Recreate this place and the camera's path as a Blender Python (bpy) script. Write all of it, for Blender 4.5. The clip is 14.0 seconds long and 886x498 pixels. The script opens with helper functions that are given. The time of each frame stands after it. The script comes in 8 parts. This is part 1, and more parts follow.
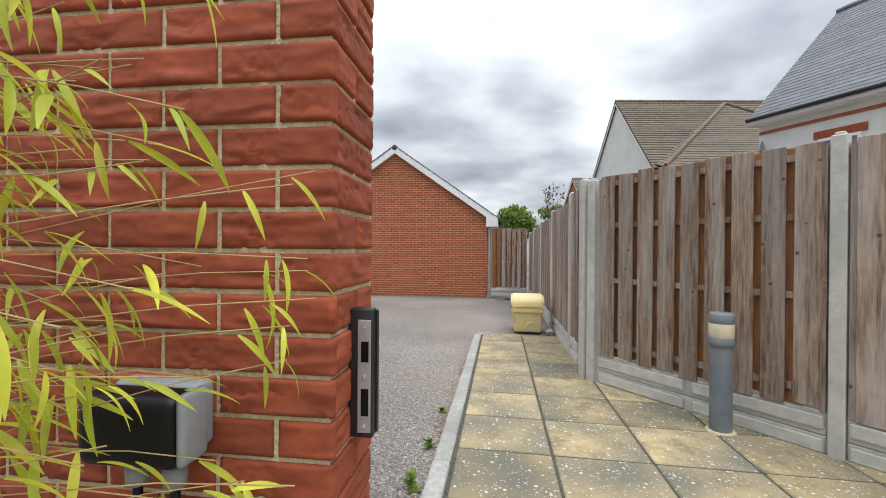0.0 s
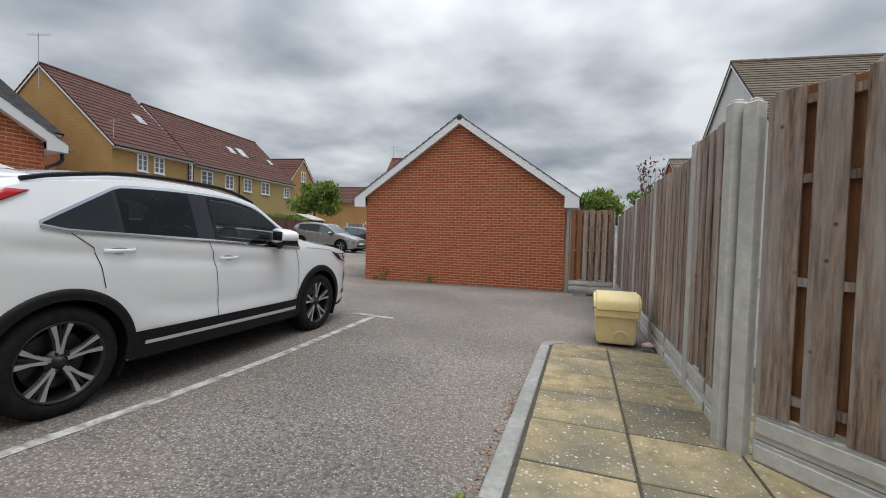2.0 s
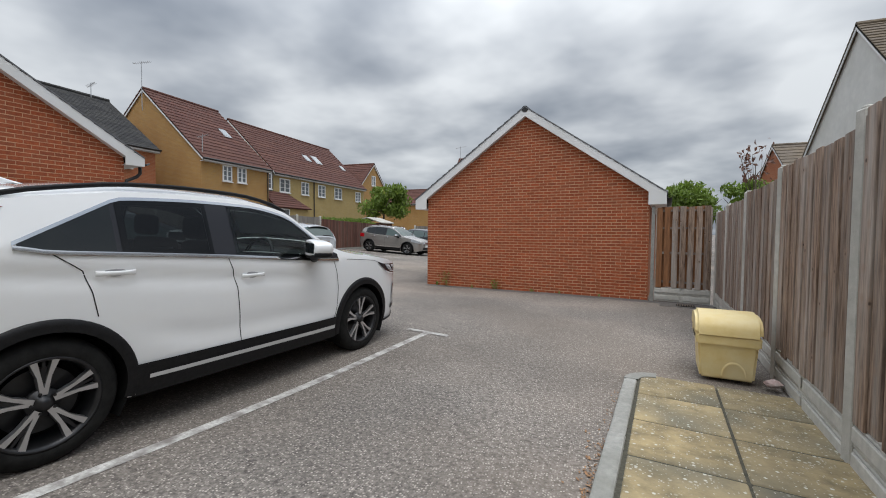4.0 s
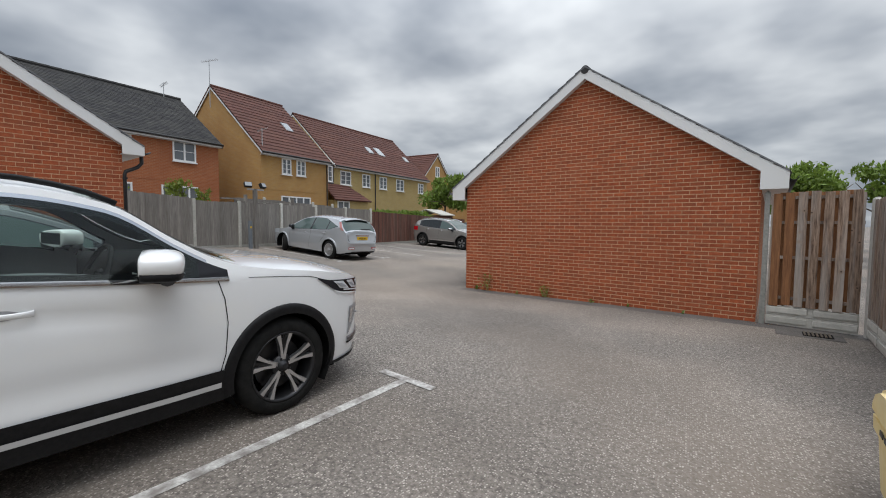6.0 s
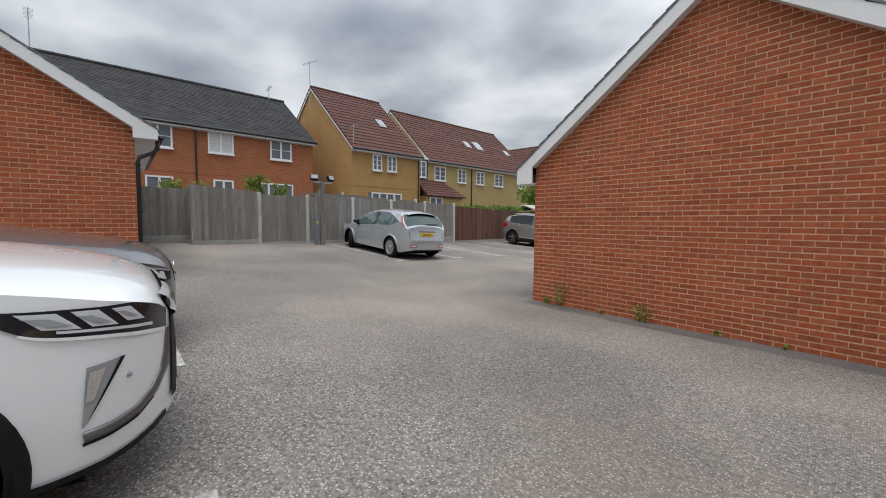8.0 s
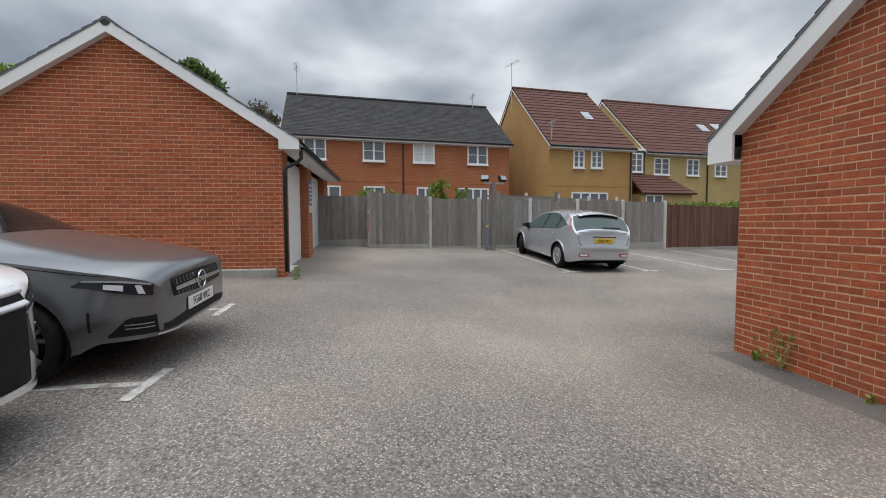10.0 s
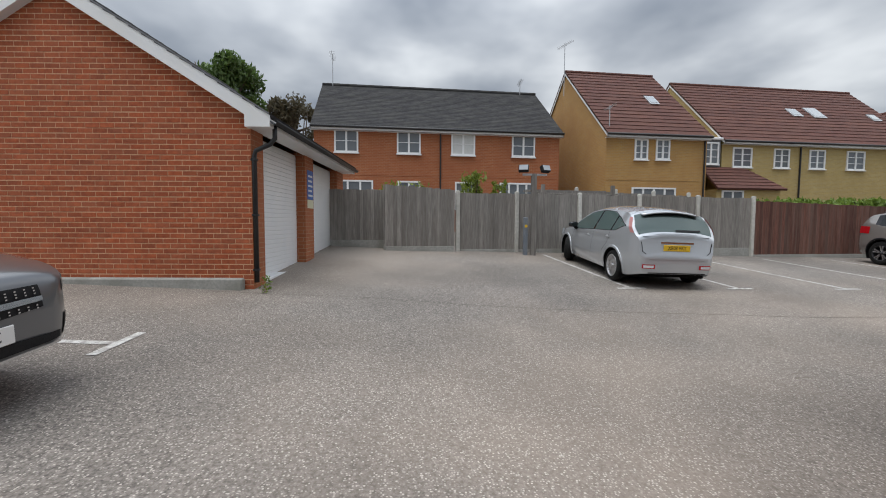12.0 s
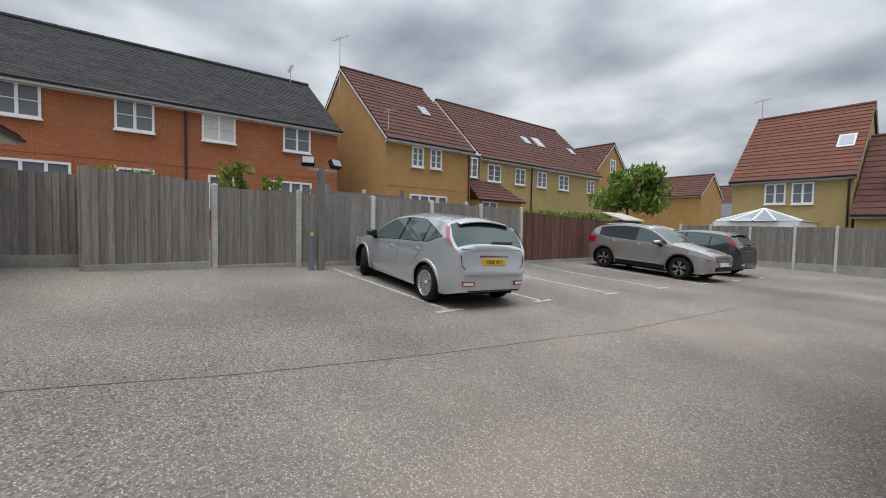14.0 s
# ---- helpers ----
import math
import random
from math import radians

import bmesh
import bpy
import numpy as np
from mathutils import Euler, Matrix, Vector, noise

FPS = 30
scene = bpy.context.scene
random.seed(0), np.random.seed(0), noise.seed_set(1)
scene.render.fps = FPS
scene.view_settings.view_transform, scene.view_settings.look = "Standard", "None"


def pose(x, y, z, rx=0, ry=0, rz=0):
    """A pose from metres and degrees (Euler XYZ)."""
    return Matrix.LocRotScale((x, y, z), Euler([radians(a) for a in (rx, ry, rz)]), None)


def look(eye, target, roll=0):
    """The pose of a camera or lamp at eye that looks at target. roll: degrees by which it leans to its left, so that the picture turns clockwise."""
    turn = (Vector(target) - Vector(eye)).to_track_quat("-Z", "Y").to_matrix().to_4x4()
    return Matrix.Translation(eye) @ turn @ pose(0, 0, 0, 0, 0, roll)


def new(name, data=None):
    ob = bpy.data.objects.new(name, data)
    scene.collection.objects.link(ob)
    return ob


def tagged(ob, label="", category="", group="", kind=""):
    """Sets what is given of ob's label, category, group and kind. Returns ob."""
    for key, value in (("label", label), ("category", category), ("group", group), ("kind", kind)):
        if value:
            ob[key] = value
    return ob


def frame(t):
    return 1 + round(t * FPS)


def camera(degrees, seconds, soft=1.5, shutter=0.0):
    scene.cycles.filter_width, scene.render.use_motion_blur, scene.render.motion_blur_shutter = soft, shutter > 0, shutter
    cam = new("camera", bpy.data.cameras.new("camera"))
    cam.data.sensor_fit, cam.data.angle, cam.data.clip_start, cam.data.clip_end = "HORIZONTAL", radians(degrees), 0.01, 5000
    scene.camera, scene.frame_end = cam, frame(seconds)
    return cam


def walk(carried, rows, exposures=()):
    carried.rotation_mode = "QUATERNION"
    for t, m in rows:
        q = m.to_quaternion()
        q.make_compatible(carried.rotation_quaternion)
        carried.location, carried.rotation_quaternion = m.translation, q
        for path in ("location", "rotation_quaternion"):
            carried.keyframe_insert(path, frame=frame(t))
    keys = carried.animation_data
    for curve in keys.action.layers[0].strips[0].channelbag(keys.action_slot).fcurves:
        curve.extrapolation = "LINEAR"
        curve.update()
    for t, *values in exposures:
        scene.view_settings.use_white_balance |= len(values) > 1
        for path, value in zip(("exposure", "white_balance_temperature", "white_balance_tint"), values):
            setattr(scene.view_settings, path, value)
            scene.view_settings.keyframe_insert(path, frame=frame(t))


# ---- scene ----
cam = camera(92.8, 14.0, 1.0)
PATH = [
    (0, (0.057, -0.323, 1.255), (0.037, 1.677, 1.246), 0.4),
    (0.5, (0.219, -0.028, 1.229), (0.313, 1.969, 1.193), 0.2),
    (1, (0.352, 0.504, 1.2), (0.611, 2.486, 1.145), 0.7),
    (1.5, (0.345, 0.995, 1.164), (0.502, 2.987, 1.095), 1.5),
    (2, (0.273, 1.236, 1.148), (-0.109, 3.198, 1.075), 1.5),
    (2.5, (0.242, 1.205, 1.141), (-0.428, 3.089, 1.081), 0.9),
    (3, (0.251, 1.305, 1.17), (-0.43, 3.185, 1.109), 0.5),
    (3.2, (0.255, 1.414, 1.167), (-0.416, 3.297, 1.104), 0.6),
    (5.3, (0.195, 3.166, 1.353), (-0.668, 4.966, 1.237), 0.4),
    (5.5, (0.183, 3.372, 1.35), (-0.717, 5.154, 1.235), 0.5),
    (6, (0.283, 3.971, 1.305), (-0.724, 5.695, 1.185), 0.4),
    (6.5, (0.262, 4.601, 1.292), (-0.845, 6.261, 1.169), 0.5),
    (7, (0.208, 5.156, 1.264), (-0.988, 6.754, 1.139), 0.6),
    (7.5, (0.107, 5.801, 1.216), (-1.193, 7.315, 1.088), 0.4),
    (8, (-0.065, 6.431, 1.182), (-1.484, 7.836, 1.053), 0.4),
    (8.5, (-0.201, 7.108, 1.171), (-1.769, 8.343, 1.047), 0.2),
    (9, (-0.364, 7.653, 1.185), (-2.096, 8.647, 1.065), 0.3),
    (9.2, (-0.389, 7.855, 1.179), (-2.18, 8.739, 1.061), 0.2),
    (11.3, (-1.683, 9.521, 1.219), (-3.663, 9.77, 1.096), -0.1),
    (11.5, (-1.881, 9.585, 1.216), (-3.862, 9.832, 1.092), 0.0),
    (12, (-2.437, 9.704, 1.23), (-4.414, 9.978, 1.102), 0.3),
    (12.5, (-3.031, 9.761, 1.25), (-4.992, 10.134, 1.125), 0.6),
    (13, (-3.575, 9.88, 1.245), (-5.485, 10.461, 1.125), 0.7),
    (13.5, (-4.091, 9.982, 1.245), (-5.877, 10.876, 1.135), 1.0),
    (14, (-4.494, 10.003, 1.297), (-6.053, 11.253, 1.201), 1.2),
]
EXPOSURES = [(0.0, 0.72), (0.5, 0.67), (1.0, 0.40), (2.0, 0.27), (6.5, 0.27), (8.0, 0.34), (9.0, 0.37), (11.5, 0.35), (14.0, 0.33)]
walk(cam, [(t, look(eye, target, roll)) for t, eye, target, roll in PATH], EXPOSURES)

# ---- world and sun: a bright overcast sky with broken grey cloud ----
world = bpy.data.worlds.new("overcast_sky")
scene.world = world
world.use_nodes = True
wt = world.node_tree
wt.nodes.clear()


def wnode(kind, **props):
    n = wt.nodes.new(kind)
    for k, v in props.items():
        n.inputs[k].default_value = v
    return n


w_out = wt.nodes.new("ShaderNodeOutputWorld")
w_bg = wnode("ShaderNodeBackground", Strength=1.0)
w_sky = wt.nodes.new("ShaderNodeTexSky")
w_sky.sky_type = "NISHITA"
w_sky.sun_disc = False
w_sky.sun_elevation = radians(72)
w_sky.sun_rotation = radians(200)
w_skymul = wt.nodes.new("ShaderNodeVectorMath")
w_skymul.operation = "SCALE"
w_skymul.inputs["Scale"].default_value = 0.10
w_co = wt.nodes.new("ShaderNodeTexCoord")
w_sep = wt.nodes.new("ShaderNodeSeparateXYZ")
w_z = wt.nodes.new("ShaderNodeMath")
w_z.operation = "MAXIMUM"
w_z.inputs[1].default_value = 0.0
w_za = wt.nodes.new("ShaderNodeMath")
w_za.operation = "ADD"
w_za.inputs[1].default_value = 0.22
w_flat = wt.nodes.new("ShaderNodeVectorMath")
w_flat.operation = "DIVIDE"
w_comb = wt.nodes.new("ShaderNodeCombineXYZ")
w_n1 = wnode("ShaderNodeTexNoise", Scale=1.6, Detail=4.0, Roughness=0.46, Distortion=0.0)
w_n2 = wnode("ShaderNodeTexNoise", Scale=0.55, Detail=3.0, Roughness=0.5)
w_mix = wt.nodes.new("ShaderNodeMath")
w_mix.operation = "MULTIPLY_ADD"
w_mix.inputs[1].default_value = 0.55
w_ramp = wt.nodes.new("ShaderNodeValToRGB")
cr = w_ramp.color_ramp
cr.elements[0].position, cr.elements[0].color = 0.60, (0.215, 0.243, 0.285, 1)
cr.elements[1].position, cr.elements[1].color = 0.96, (0.70, 0.73, 0.755, 1)
el = cr.elements.new(0.76)
el.color = (0.385, 0.415, 0.455, 1)
w_fin = wt.nodes.new("ShaderNodeMix")
w_fin.data_type = "RGBA"
w_fin.inputs["Factor"].default_value = 0.93
L = wt.links.new
L(w_co.outputs["Generated"], w_sep.inputs[0])
L(w_sep.outputs["Z"], w_z.inputs[0])
L(w_z.outputs[0], w_za.inputs[0])
for k in range(3):
    L(w_za.outputs[0], w_comb.inputs[k])
L(w_co.outputs["Generated"], w_flat.inputs[0])
L(w_comb.outputs[0], w_flat.inputs[1])
L(w_flat.outputs[0], w_n1.inputs["Vector"])
L(w_flat.outputs[0], w_n2.inputs["Vector"])
L(w_n2.outputs["Fac"], w_mix.inputs[0])
L(w_n1.outputs["Fac"], w_mix.inputs[2])
L(w_mix.outputs[0], w_ramp.inputs["Fac"])
L(w_sky.outputs["Color"], w_skymul.inputs[0])
L(w_skymul.outputs[0], w_fin.inputs["A"])
L(w_ramp.outputs["Color"], w_fin.inputs["B"])
w_z2 = wt.nodes.new("ShaderNodeMath")
w_z2.operation = "MULTIPLY"
w_grad = wt.nodes.new("ShaderNodeMath")
w_grad.operation = "MULTIPLY_ADD"
w_grad.inputs[1].default_value, w_grad.inputs[2].default_value = 3.7, 0.86
w_lum = wt.nodes.new("ShaderNodeVectorMath")
w_lum.operation = "SCALE"
L(w_z.outputs[0], w_z2.inputs[0])
L(w_z.outputs[0], w_z2.inputs[1])
w_z3 = wt.nodes.new("ShaderNodeMath")
w_z3.operation = "MULTIPLY"
L(w_z2.outputs[0], w_z3.inputs[0])
L(w_z.outputs[0], w_z3.inputs[1])
L(w_z3.outputs[0], w_grad.inputs[0])
L(w_fin.outputs["Result"], w_lum.inputs[0])
L(w_grad.outputs[0], w_lum.inputs["Scale"])
L(w_lum.outputs[0], w_bg.inputs["Color"])
L(w_bg.outputs[0], w_out.inputs["Surface"])

sun = new("sun", bpy.data.lights.new("sun", "SUN"))
sun.data.energy, sun.data.angle, sun.data.color = 1.25, radians(40), (1.0, 0.97, 0.92)
sun.matrix_world = look((4, -7, 26), (0, 0, 0))


# ---- materials ----
def mat(name, c1, c2, scale=6.0, rough=0.8, bump=0.25, bscale=None, metal=0.0, vary=0.0, coat=0.0,
        c3=None, scale3=0.6, amount3=0.5, stretch=None, detail=5.0, spec=0.5, dist=0.01):
    """A two-tone surface: fine grain between c1 and c2, broad stains towards c3, and a fine relief."""
    m = bpy.data.materials.new(name)
    m.use_nodes = True
    t = m.node_tree
    b = t.nodes["Principled BSDF"]
    b.inputs["Roughness"].default_value = rough
    b.inputs["Metallic"].default_value = metal
    b.inputs["Coat Weight"].default_value = coat
    b.inputs["Coat Roughness"].default_value = 0.04
    b.inputs["Specular IOR Level"].default_value = spec
    co = t.nodes.new("ShaderNodeTexCoord")
    mp = t.nodes.new("ShaderNodeMapping")
    if stretch:
        mp.inputs["Scale"].default_value = stretch
    t.links.new(co.outputs["Object"], mp.inputs["Vector"])
    vec = mp.outputs["Vector"]
    info = t.nodes.new("ShaderNodeObjectInfo")
    geo = t.nodes.new("ShaderNodeNewGeometry")
    rnd = t.nodes.new("ShaderNodeMath")
    rnd.operation = "ADD"
    t.links.new(info.outputs["Random"], rnd.inputs[0])
    t.links.new(geo.outputs["Random Per Island"], rnd.inputs[1])
    if vary:
        sh = t.nodes.new("ShaderNodeVectorMath")
        sh.operation = "SCALE"
        sh.inputs[0].default_value = (17.3, 9.1, 13.7)
        t.links.new(rnd.outputs[0], sh.inputs["Scale"])
        ad = t.nodes.new("ShaderNodeVectorMath")
        t.links.new(vec, ad.inputs[0])
        t.links.new(sh.outputs[0], ad.inputs[1])
        vec = ad.outputs[0]
    n1 = t.nodes.new("ShaderNodeTexNoise")
    n1.inputs["Scale"].default_value = scale
    n1.inputs["Detail"].default_value = detail
    n1.inputs["Roughness"].default_value = 0.62
    t.links.new(vec, n1.inputs["Vector"])
    rp = t.nodes.new("ShaderNodeValToRGB")
    rp.color_ramp.elements[0].position, rp.color_ramp.elements[0].color = 0.33, (*c1, 1)
    rp.color_ramp.elements[1].position, rp.color_ramp.elements[1].color = 0.67, (*c2, 1)
    t.links.new(n1.outputs["Fac"], rp.inputs["Fac"])
    col = rp.outputs["Color"]
    if c3:
        n3 = t.nodes.new("ShaderNodeTexNoise")
        n3.inputs["Scale"].default_value = scale3
        n3.inputs["Detail"].default_value = 4.0
        t.links.new(vec, n3.inputs["Vector"])
        r3 = t.nodes.new("ShaderNodeMapRange")
        r3.inputs["From Min"].default_value, r3.inputs["From Max"].default_value = 0.42, 0.68
        r3.inputs["To Max"].default_value = amount3
        t.links.new(n3.outputs["Fac"], r3.inputs["Value"])
        mx = t.nodes.new("ShaderNodeMix")
        mx.data_type = "RGBA"
        mx.inputs["B"].default_value = (*c3, 1)
        t.links.new(r3.outputs["Result"], mx.inputs["Factor"])
        t.links.new(col, mx.inputs["A"])
        col = mx.outputs["Result"]
    if vary:
        fr = t.nodes.new("ShaderNodeMath")
        fr.operation = "FRACT"
        t.links.new(rnd.outputs[0], fr.inputs[0])
        mr = t.nodes.new("ShaderNodeMapRange")
        mr.inputs["To Min"].default_value, mr.inputs["To Max"].default_value = 1 - vary, 1 + vary
        t.links.new(fr.outputs[0], mr.inputs["Value"])
        hs = t.nodes.new("ShaderNodeHueSaturation")
        t.links.new(mr.outputs["Result"], hs.inputs["Value"])
        t.links.new(col, hs.inputs["Color"])
        col = hs.outputs["Color"]
    t.links.new(col, b.inputs["Base Color"])
    if bump:
        n2 = t.nodes.new("ShaderNodeTexNoise")
        n2.inputs["Scale"].default_value = bscale or scale * 3
        n2.inputs["Detail"].default_value = 6.0
        t.links.new(vec, n2.inputs["Vector"])
        bp = t.nodes.new("ShaderNodeBump")
        bp.inputs["Strength"].default_value = bump
        bp.inputs["Distance"].default_value = dist
        t.links.new(n2.outputs["Fac"], bp.inputs["Height"])
        t.links.new(bp.outputs["Normal"], b.inputs["Normal"])
    return m


def brickwork(name, a, b_, mortar, warm, scale=1.0):
    """Coursed brick for walls that stay far off; coordinates run along the wall (x) and up (z)."""
    m = mat(name, a, b_, scale=9, rough=0.9, bump=0)
    t = m.node_tree
    b = t.nodes["Principled BSDF"]
    co = t.nodes.new("ShaderNodeTexCoord")
    sp = t.nodes.new("ShaderNodeSeparateXYZ")
    cb = t.nodes.new("ShaderNodeCombineXYZ")
    su = t.nodes.new("ShaderNodeMath")
    t.links.new(co.outputs["Object"], sp.inputs[0])
    t.links.new(sp.outputs["X"], su.inputs[0])
    t.links.new(sp.outputs["Y"], su.inputs[1])
    t.links.new(su.outputs[0], cb.inputs["X"])
    t.links.new(sp.outputs["Z"], cb.inputs["Y"])
    br = t.nodes.new("ShaderNodeTexBrick")
    br.inputs["Scale"].default_value = 1.0
    br.inputs["Brick Width"].default_value, br.inputs["Row Height"].default_value = 0.225, 0.075
    br.inputs["Mortar Size"].default_value = 0.006
    br.inputs["Color1"].default_value, br.inputs["Color2"].default_value = (*a, 1), (*b_, 1)
    br.inputs["Mortar"].default_value = (*mortar, 1)
    t.links.new(cb.outputs[0], br.inputs["Vector"])
    no = t.nodes.new("ShaderNodeTexNoise")
    no.inputs["Scale"].default_value = 0.9
    no.inputs["Detail"].default_value = 6
    t.links.new(co.outputs["Object"], no.inputs["Vector"])
    mr = t.nodes.new("ShaderNodeMapRange")
    mr.inputs["From Min"].default_value, mr.inputs["From Max"].default_value = 0.35, 0.7
    mr.inputs["To Max"].default_value = 0.6
    t.links.new(no.outputs["Fac"], mr.inputs["Value"])
    mx = t.nodes.new("ShaderNodeMix")
    mx.data_type = "RGBA"
    mx.inputs["B"].default_value = (*warm, 1)
    t.links.new(mr.outputs["Result"], mx.inputs["Factor"])
    t.links.new(br.outputs["Color"], mx.inputs["A"])
    t.links.new(mx.outputs["Result"], b.inputs["Base Color"])
    bp = t.nodes.new("ShaderNodeBump")
    bp.inputs["Strength"].default_value = 0.5
    bp.inputs["Distance"].default_value = 0.006
    t.links.new(br.outputs["Fac"], bp.inputs["Height"])
    bp.invert = True
    t.links.new(bp.outputs["Normal"], b.inputs["Normal"])
    return m


def asphalt():
    """Worn car-park asphalt: dark binder, pale chippings of several sizes, pinkish and grey worn zones."""
    m = mat("worn_asphalt", (0.075, 0.065, 0.057), (0.250, 0.224, 0.198), scale=42, rough=0.88, bump=1.0, bscale=70,
            c3=(0.26, 0.212, 0.170), scale3=0.22, amount3=0.75, detail=3, dist=0.006)
    t = m.node_tree
    b = t.nodes["Principled BSDF"]
    co = t.nodes.new("ShaderNodeTexCoord")
    vo = t.nodes.new("ShaderNodeTexVoronoi")
    vo.inputs["Scale"].default_value = 70
    t.links.new(co.outputs["Object"], vo.inputs["Vector"])
    sp = t.nodes.new("ShaderNodeSeparateColor")
    t.links.new(vo.outputs["Color"], sp.inputs[0])
    lim = t.nodes.new("ShaderNodeMapRange")
    lim.inputs["From Min"].default_value, lim.inputs["From Max"].default_value = 0.45, 0.98
    t.links.new(sp.outputs["Red"], lim.inputs["Value"])
    near = t.nodes.new("ShaderNodeMapRange")
    near.inputs["From Min"].default_value, near.inputs["From Max"].default_value = 0.52, 0.30
    t.links.new(vo.outputs["Distance"], near.inputs["Value"])
    mu = t.nodes.new("ShaderNodeMath")
    mu.operation = "MULTIPLY"
    t.links.new(lim.outputs[0], mu.inputs[0])
    t.links.new(near.outputs[0], mu.inputs[1])
    mx = t.nodes.new("ShaderNodeMix")
    mx.data_type = "RGBA"
    mx.inputs["B"].default_value = (0.50, 0.45, 0.395, 1)
    old = b.inputs["Base Color"].links[0].from_socket
    t.links.new(old, mx.inputs["A"])
    t.links.new(mu.outputs[0], mx.inputs["Factor"])
    dk = t.nodes.new("ShaderNodeTexNoise")
    dk.inputs["Scale"].default_value = 0.35
    dk.inputs["Detail"].default_value = 5
    t.links.new(co.outputs["Object"], dk.inputs["Vector"])
    mr = t.nodes.new("ShaderNodeMapRange")
    mr.inputs["From Min"].default_value, mr.inputs["From Max"].default_value = 0.35, 0.65
    mr.inputs["To Min"].default_value, mr.inputs["To Max"].default_value = 0.70, 1.14
    t.links.new(dk.outputs["Fac"], mr.inputs["Value"])
    hs = t.nodes.new("ShaderNodeHueSaturation")
    t.links.new(mr.outputs[0], hs.inputs["Value"])
    t.links.new(mx.outputs["Result"], hs.inputs["Color"])
    t.links.new(hs.outputs["Color"], b.inputs["Base Color"])
    return m


def glassy(name, colour, rough=0.03):
    m = bpy.data.materials.new(name)
    m.use_nodes = True
    b = m.node_tree.nodes["Principled BSDF"]
    b.inputs["Base Color"].default_value = (*colour, 1)
    b.inputs["Roughness"].default_value = rough
    b.inputs["IOR"].default_value = 1.5
    return m


def specks(m, scale, lo, hi, colour, r0=0.5, r1=0.3):
    """Scattered spots of another colour (lichen, chips) on a surface."""
    t = m.node_tree
    b = t.nodes["Principled BSDF"]
    co = t.nodes.new("ShaderNodeTexCoord")
    vo = t.nodes.new("ShaderNodeTexVoronoi")
    vo.inputs["Scale"].default_value = scale
    t.links.new(co.outputs["Object"], vo.inputs["Vector"])
    sp = t.nodes.new("ShaderNodeSeparateColor")
    t.links.new(vo.outputs["Color"], sp.inputs[0])
    lim = t.nodes.new("ShaderNodeMapRange")
    lim.inputs["From Min"].default_value, lim.inputs["From Max"].default_value = lo, hi
    t.links.new(sp.outputs["Red"], lim.inputs["Value"])
    near = t.nodes.new("ShaderNodeMapRange")
    near.inputs["From Min"].default_value, near.inputs["From Max"].default_value = r0, r1
    t.links.new(vo.outputs["Distance"], near.inputs["Value"])
    mu = t.nodes.new("ShaderNodeMath")
    mu.operation = "MULTIPLY"
    t.links.new(lim.outputs[0], mu.inputs[0])
    t.links.new(near.outputs[0], mu.inputs[1])
    mx = t.nodes.new("ShaderNodeMix")
    mx.data_type = "RGBA"
    mx.inputs["B"].default_value = (*colour, 1)
    t.links.new(b.inputs["Base Color"].links[0].from_socket, mx.inputs["A"])
    t.links.new(mu.outputs[0], mx.inputs["Factor"])
    t.links.new(mx.outputs["Result"], b.inputs["Base Color"])
    return m


M_ASPHALT = asphalt()
M_ASPHALT_DARK = mat("dark_asphalt", (0.060, 0.055, 0.052), (0.125, 0.115, 0.108), scale=45, rough=0.85, bump=0.9, bscale=70, c3=(0.16, 0.145, 0.13), scale3=1.2, amount3=0.7)
M_MORTAR = mat("mortar", (0.50, 0.30, 0.175), (0.66, 0.445, 0.29), scale=30, bump=0.5, rough=0.95)
M_MORTAR_PALE = mat("pale_mortar", (0.47, 0.39, 0.23), (0.62, 0.54, 0.34), scale=40, bump=0.6, rough=0.95)
M_BRICK = mat("orange_red_brick", (0.26, 0.053, 0.017), (0.42, 0.101, 0.034), scale=14, rough=0.88, bump=0.7, bscale=50, vary=0.16,
              c3=(0.30, 0.10, 0.05), scale3=2.0, amount3=0.5)
M_BRICK_RUMPLED = mat("creased_red_brick", (0.24, 0.048, 0.018), (0.37, 0.080, 0.029), scale=14, rough=0.85, bump=1.0, bscale=9, vary=0.14,
                      stretch=(1.0, 1.0, 3.0), c3=(0.17, 0.034, 0.018), scale3=6, amount3=0.5, dist=0.012)
for nd in M_BRICK_RUMPLED.node_tree.nodes:
    if nd.type == "TEX_NOISE" and abs(nd.inputs["Scale"].default_value - 9) < 0.01:
        nd.noise_type = "RIDGED_MULTIFRACTAL"
        nd.inputs["Detail"].default_value = 3.0
M_WHITE = mat("white_paint", (0.74, 0.75, 0.75), (0.80, 0.80, 0.79), scale=3, rough=0.45, bump=0.05, c3=(0.62, 0.62, 0.58), scale3=1.5, amount3=0.35)
M_UPVC = mat("white_upvc", (0.78, 0.79, 0.79), (0.82, 0.82, 0.81), scale=3, rough=0.35, bump=0.02)
M_BLACKPLASTIC = mat("black_plastic", (0.012, 0.012, 0.013), (0.022, 0.022, 0.023), scale=20, rough=0.4, bump=0.1)
M_CONCRETE = mat("cast_concrete", (0.46, 0.45, 0.41), (0.60, 0.58, 0.53), scale=14, rough=0.9, bump=0.35, bscale=90,
                 c3=(0.36, 0.35, 0.31), scale3=1.6, amount3=0.6, vary=0.06)
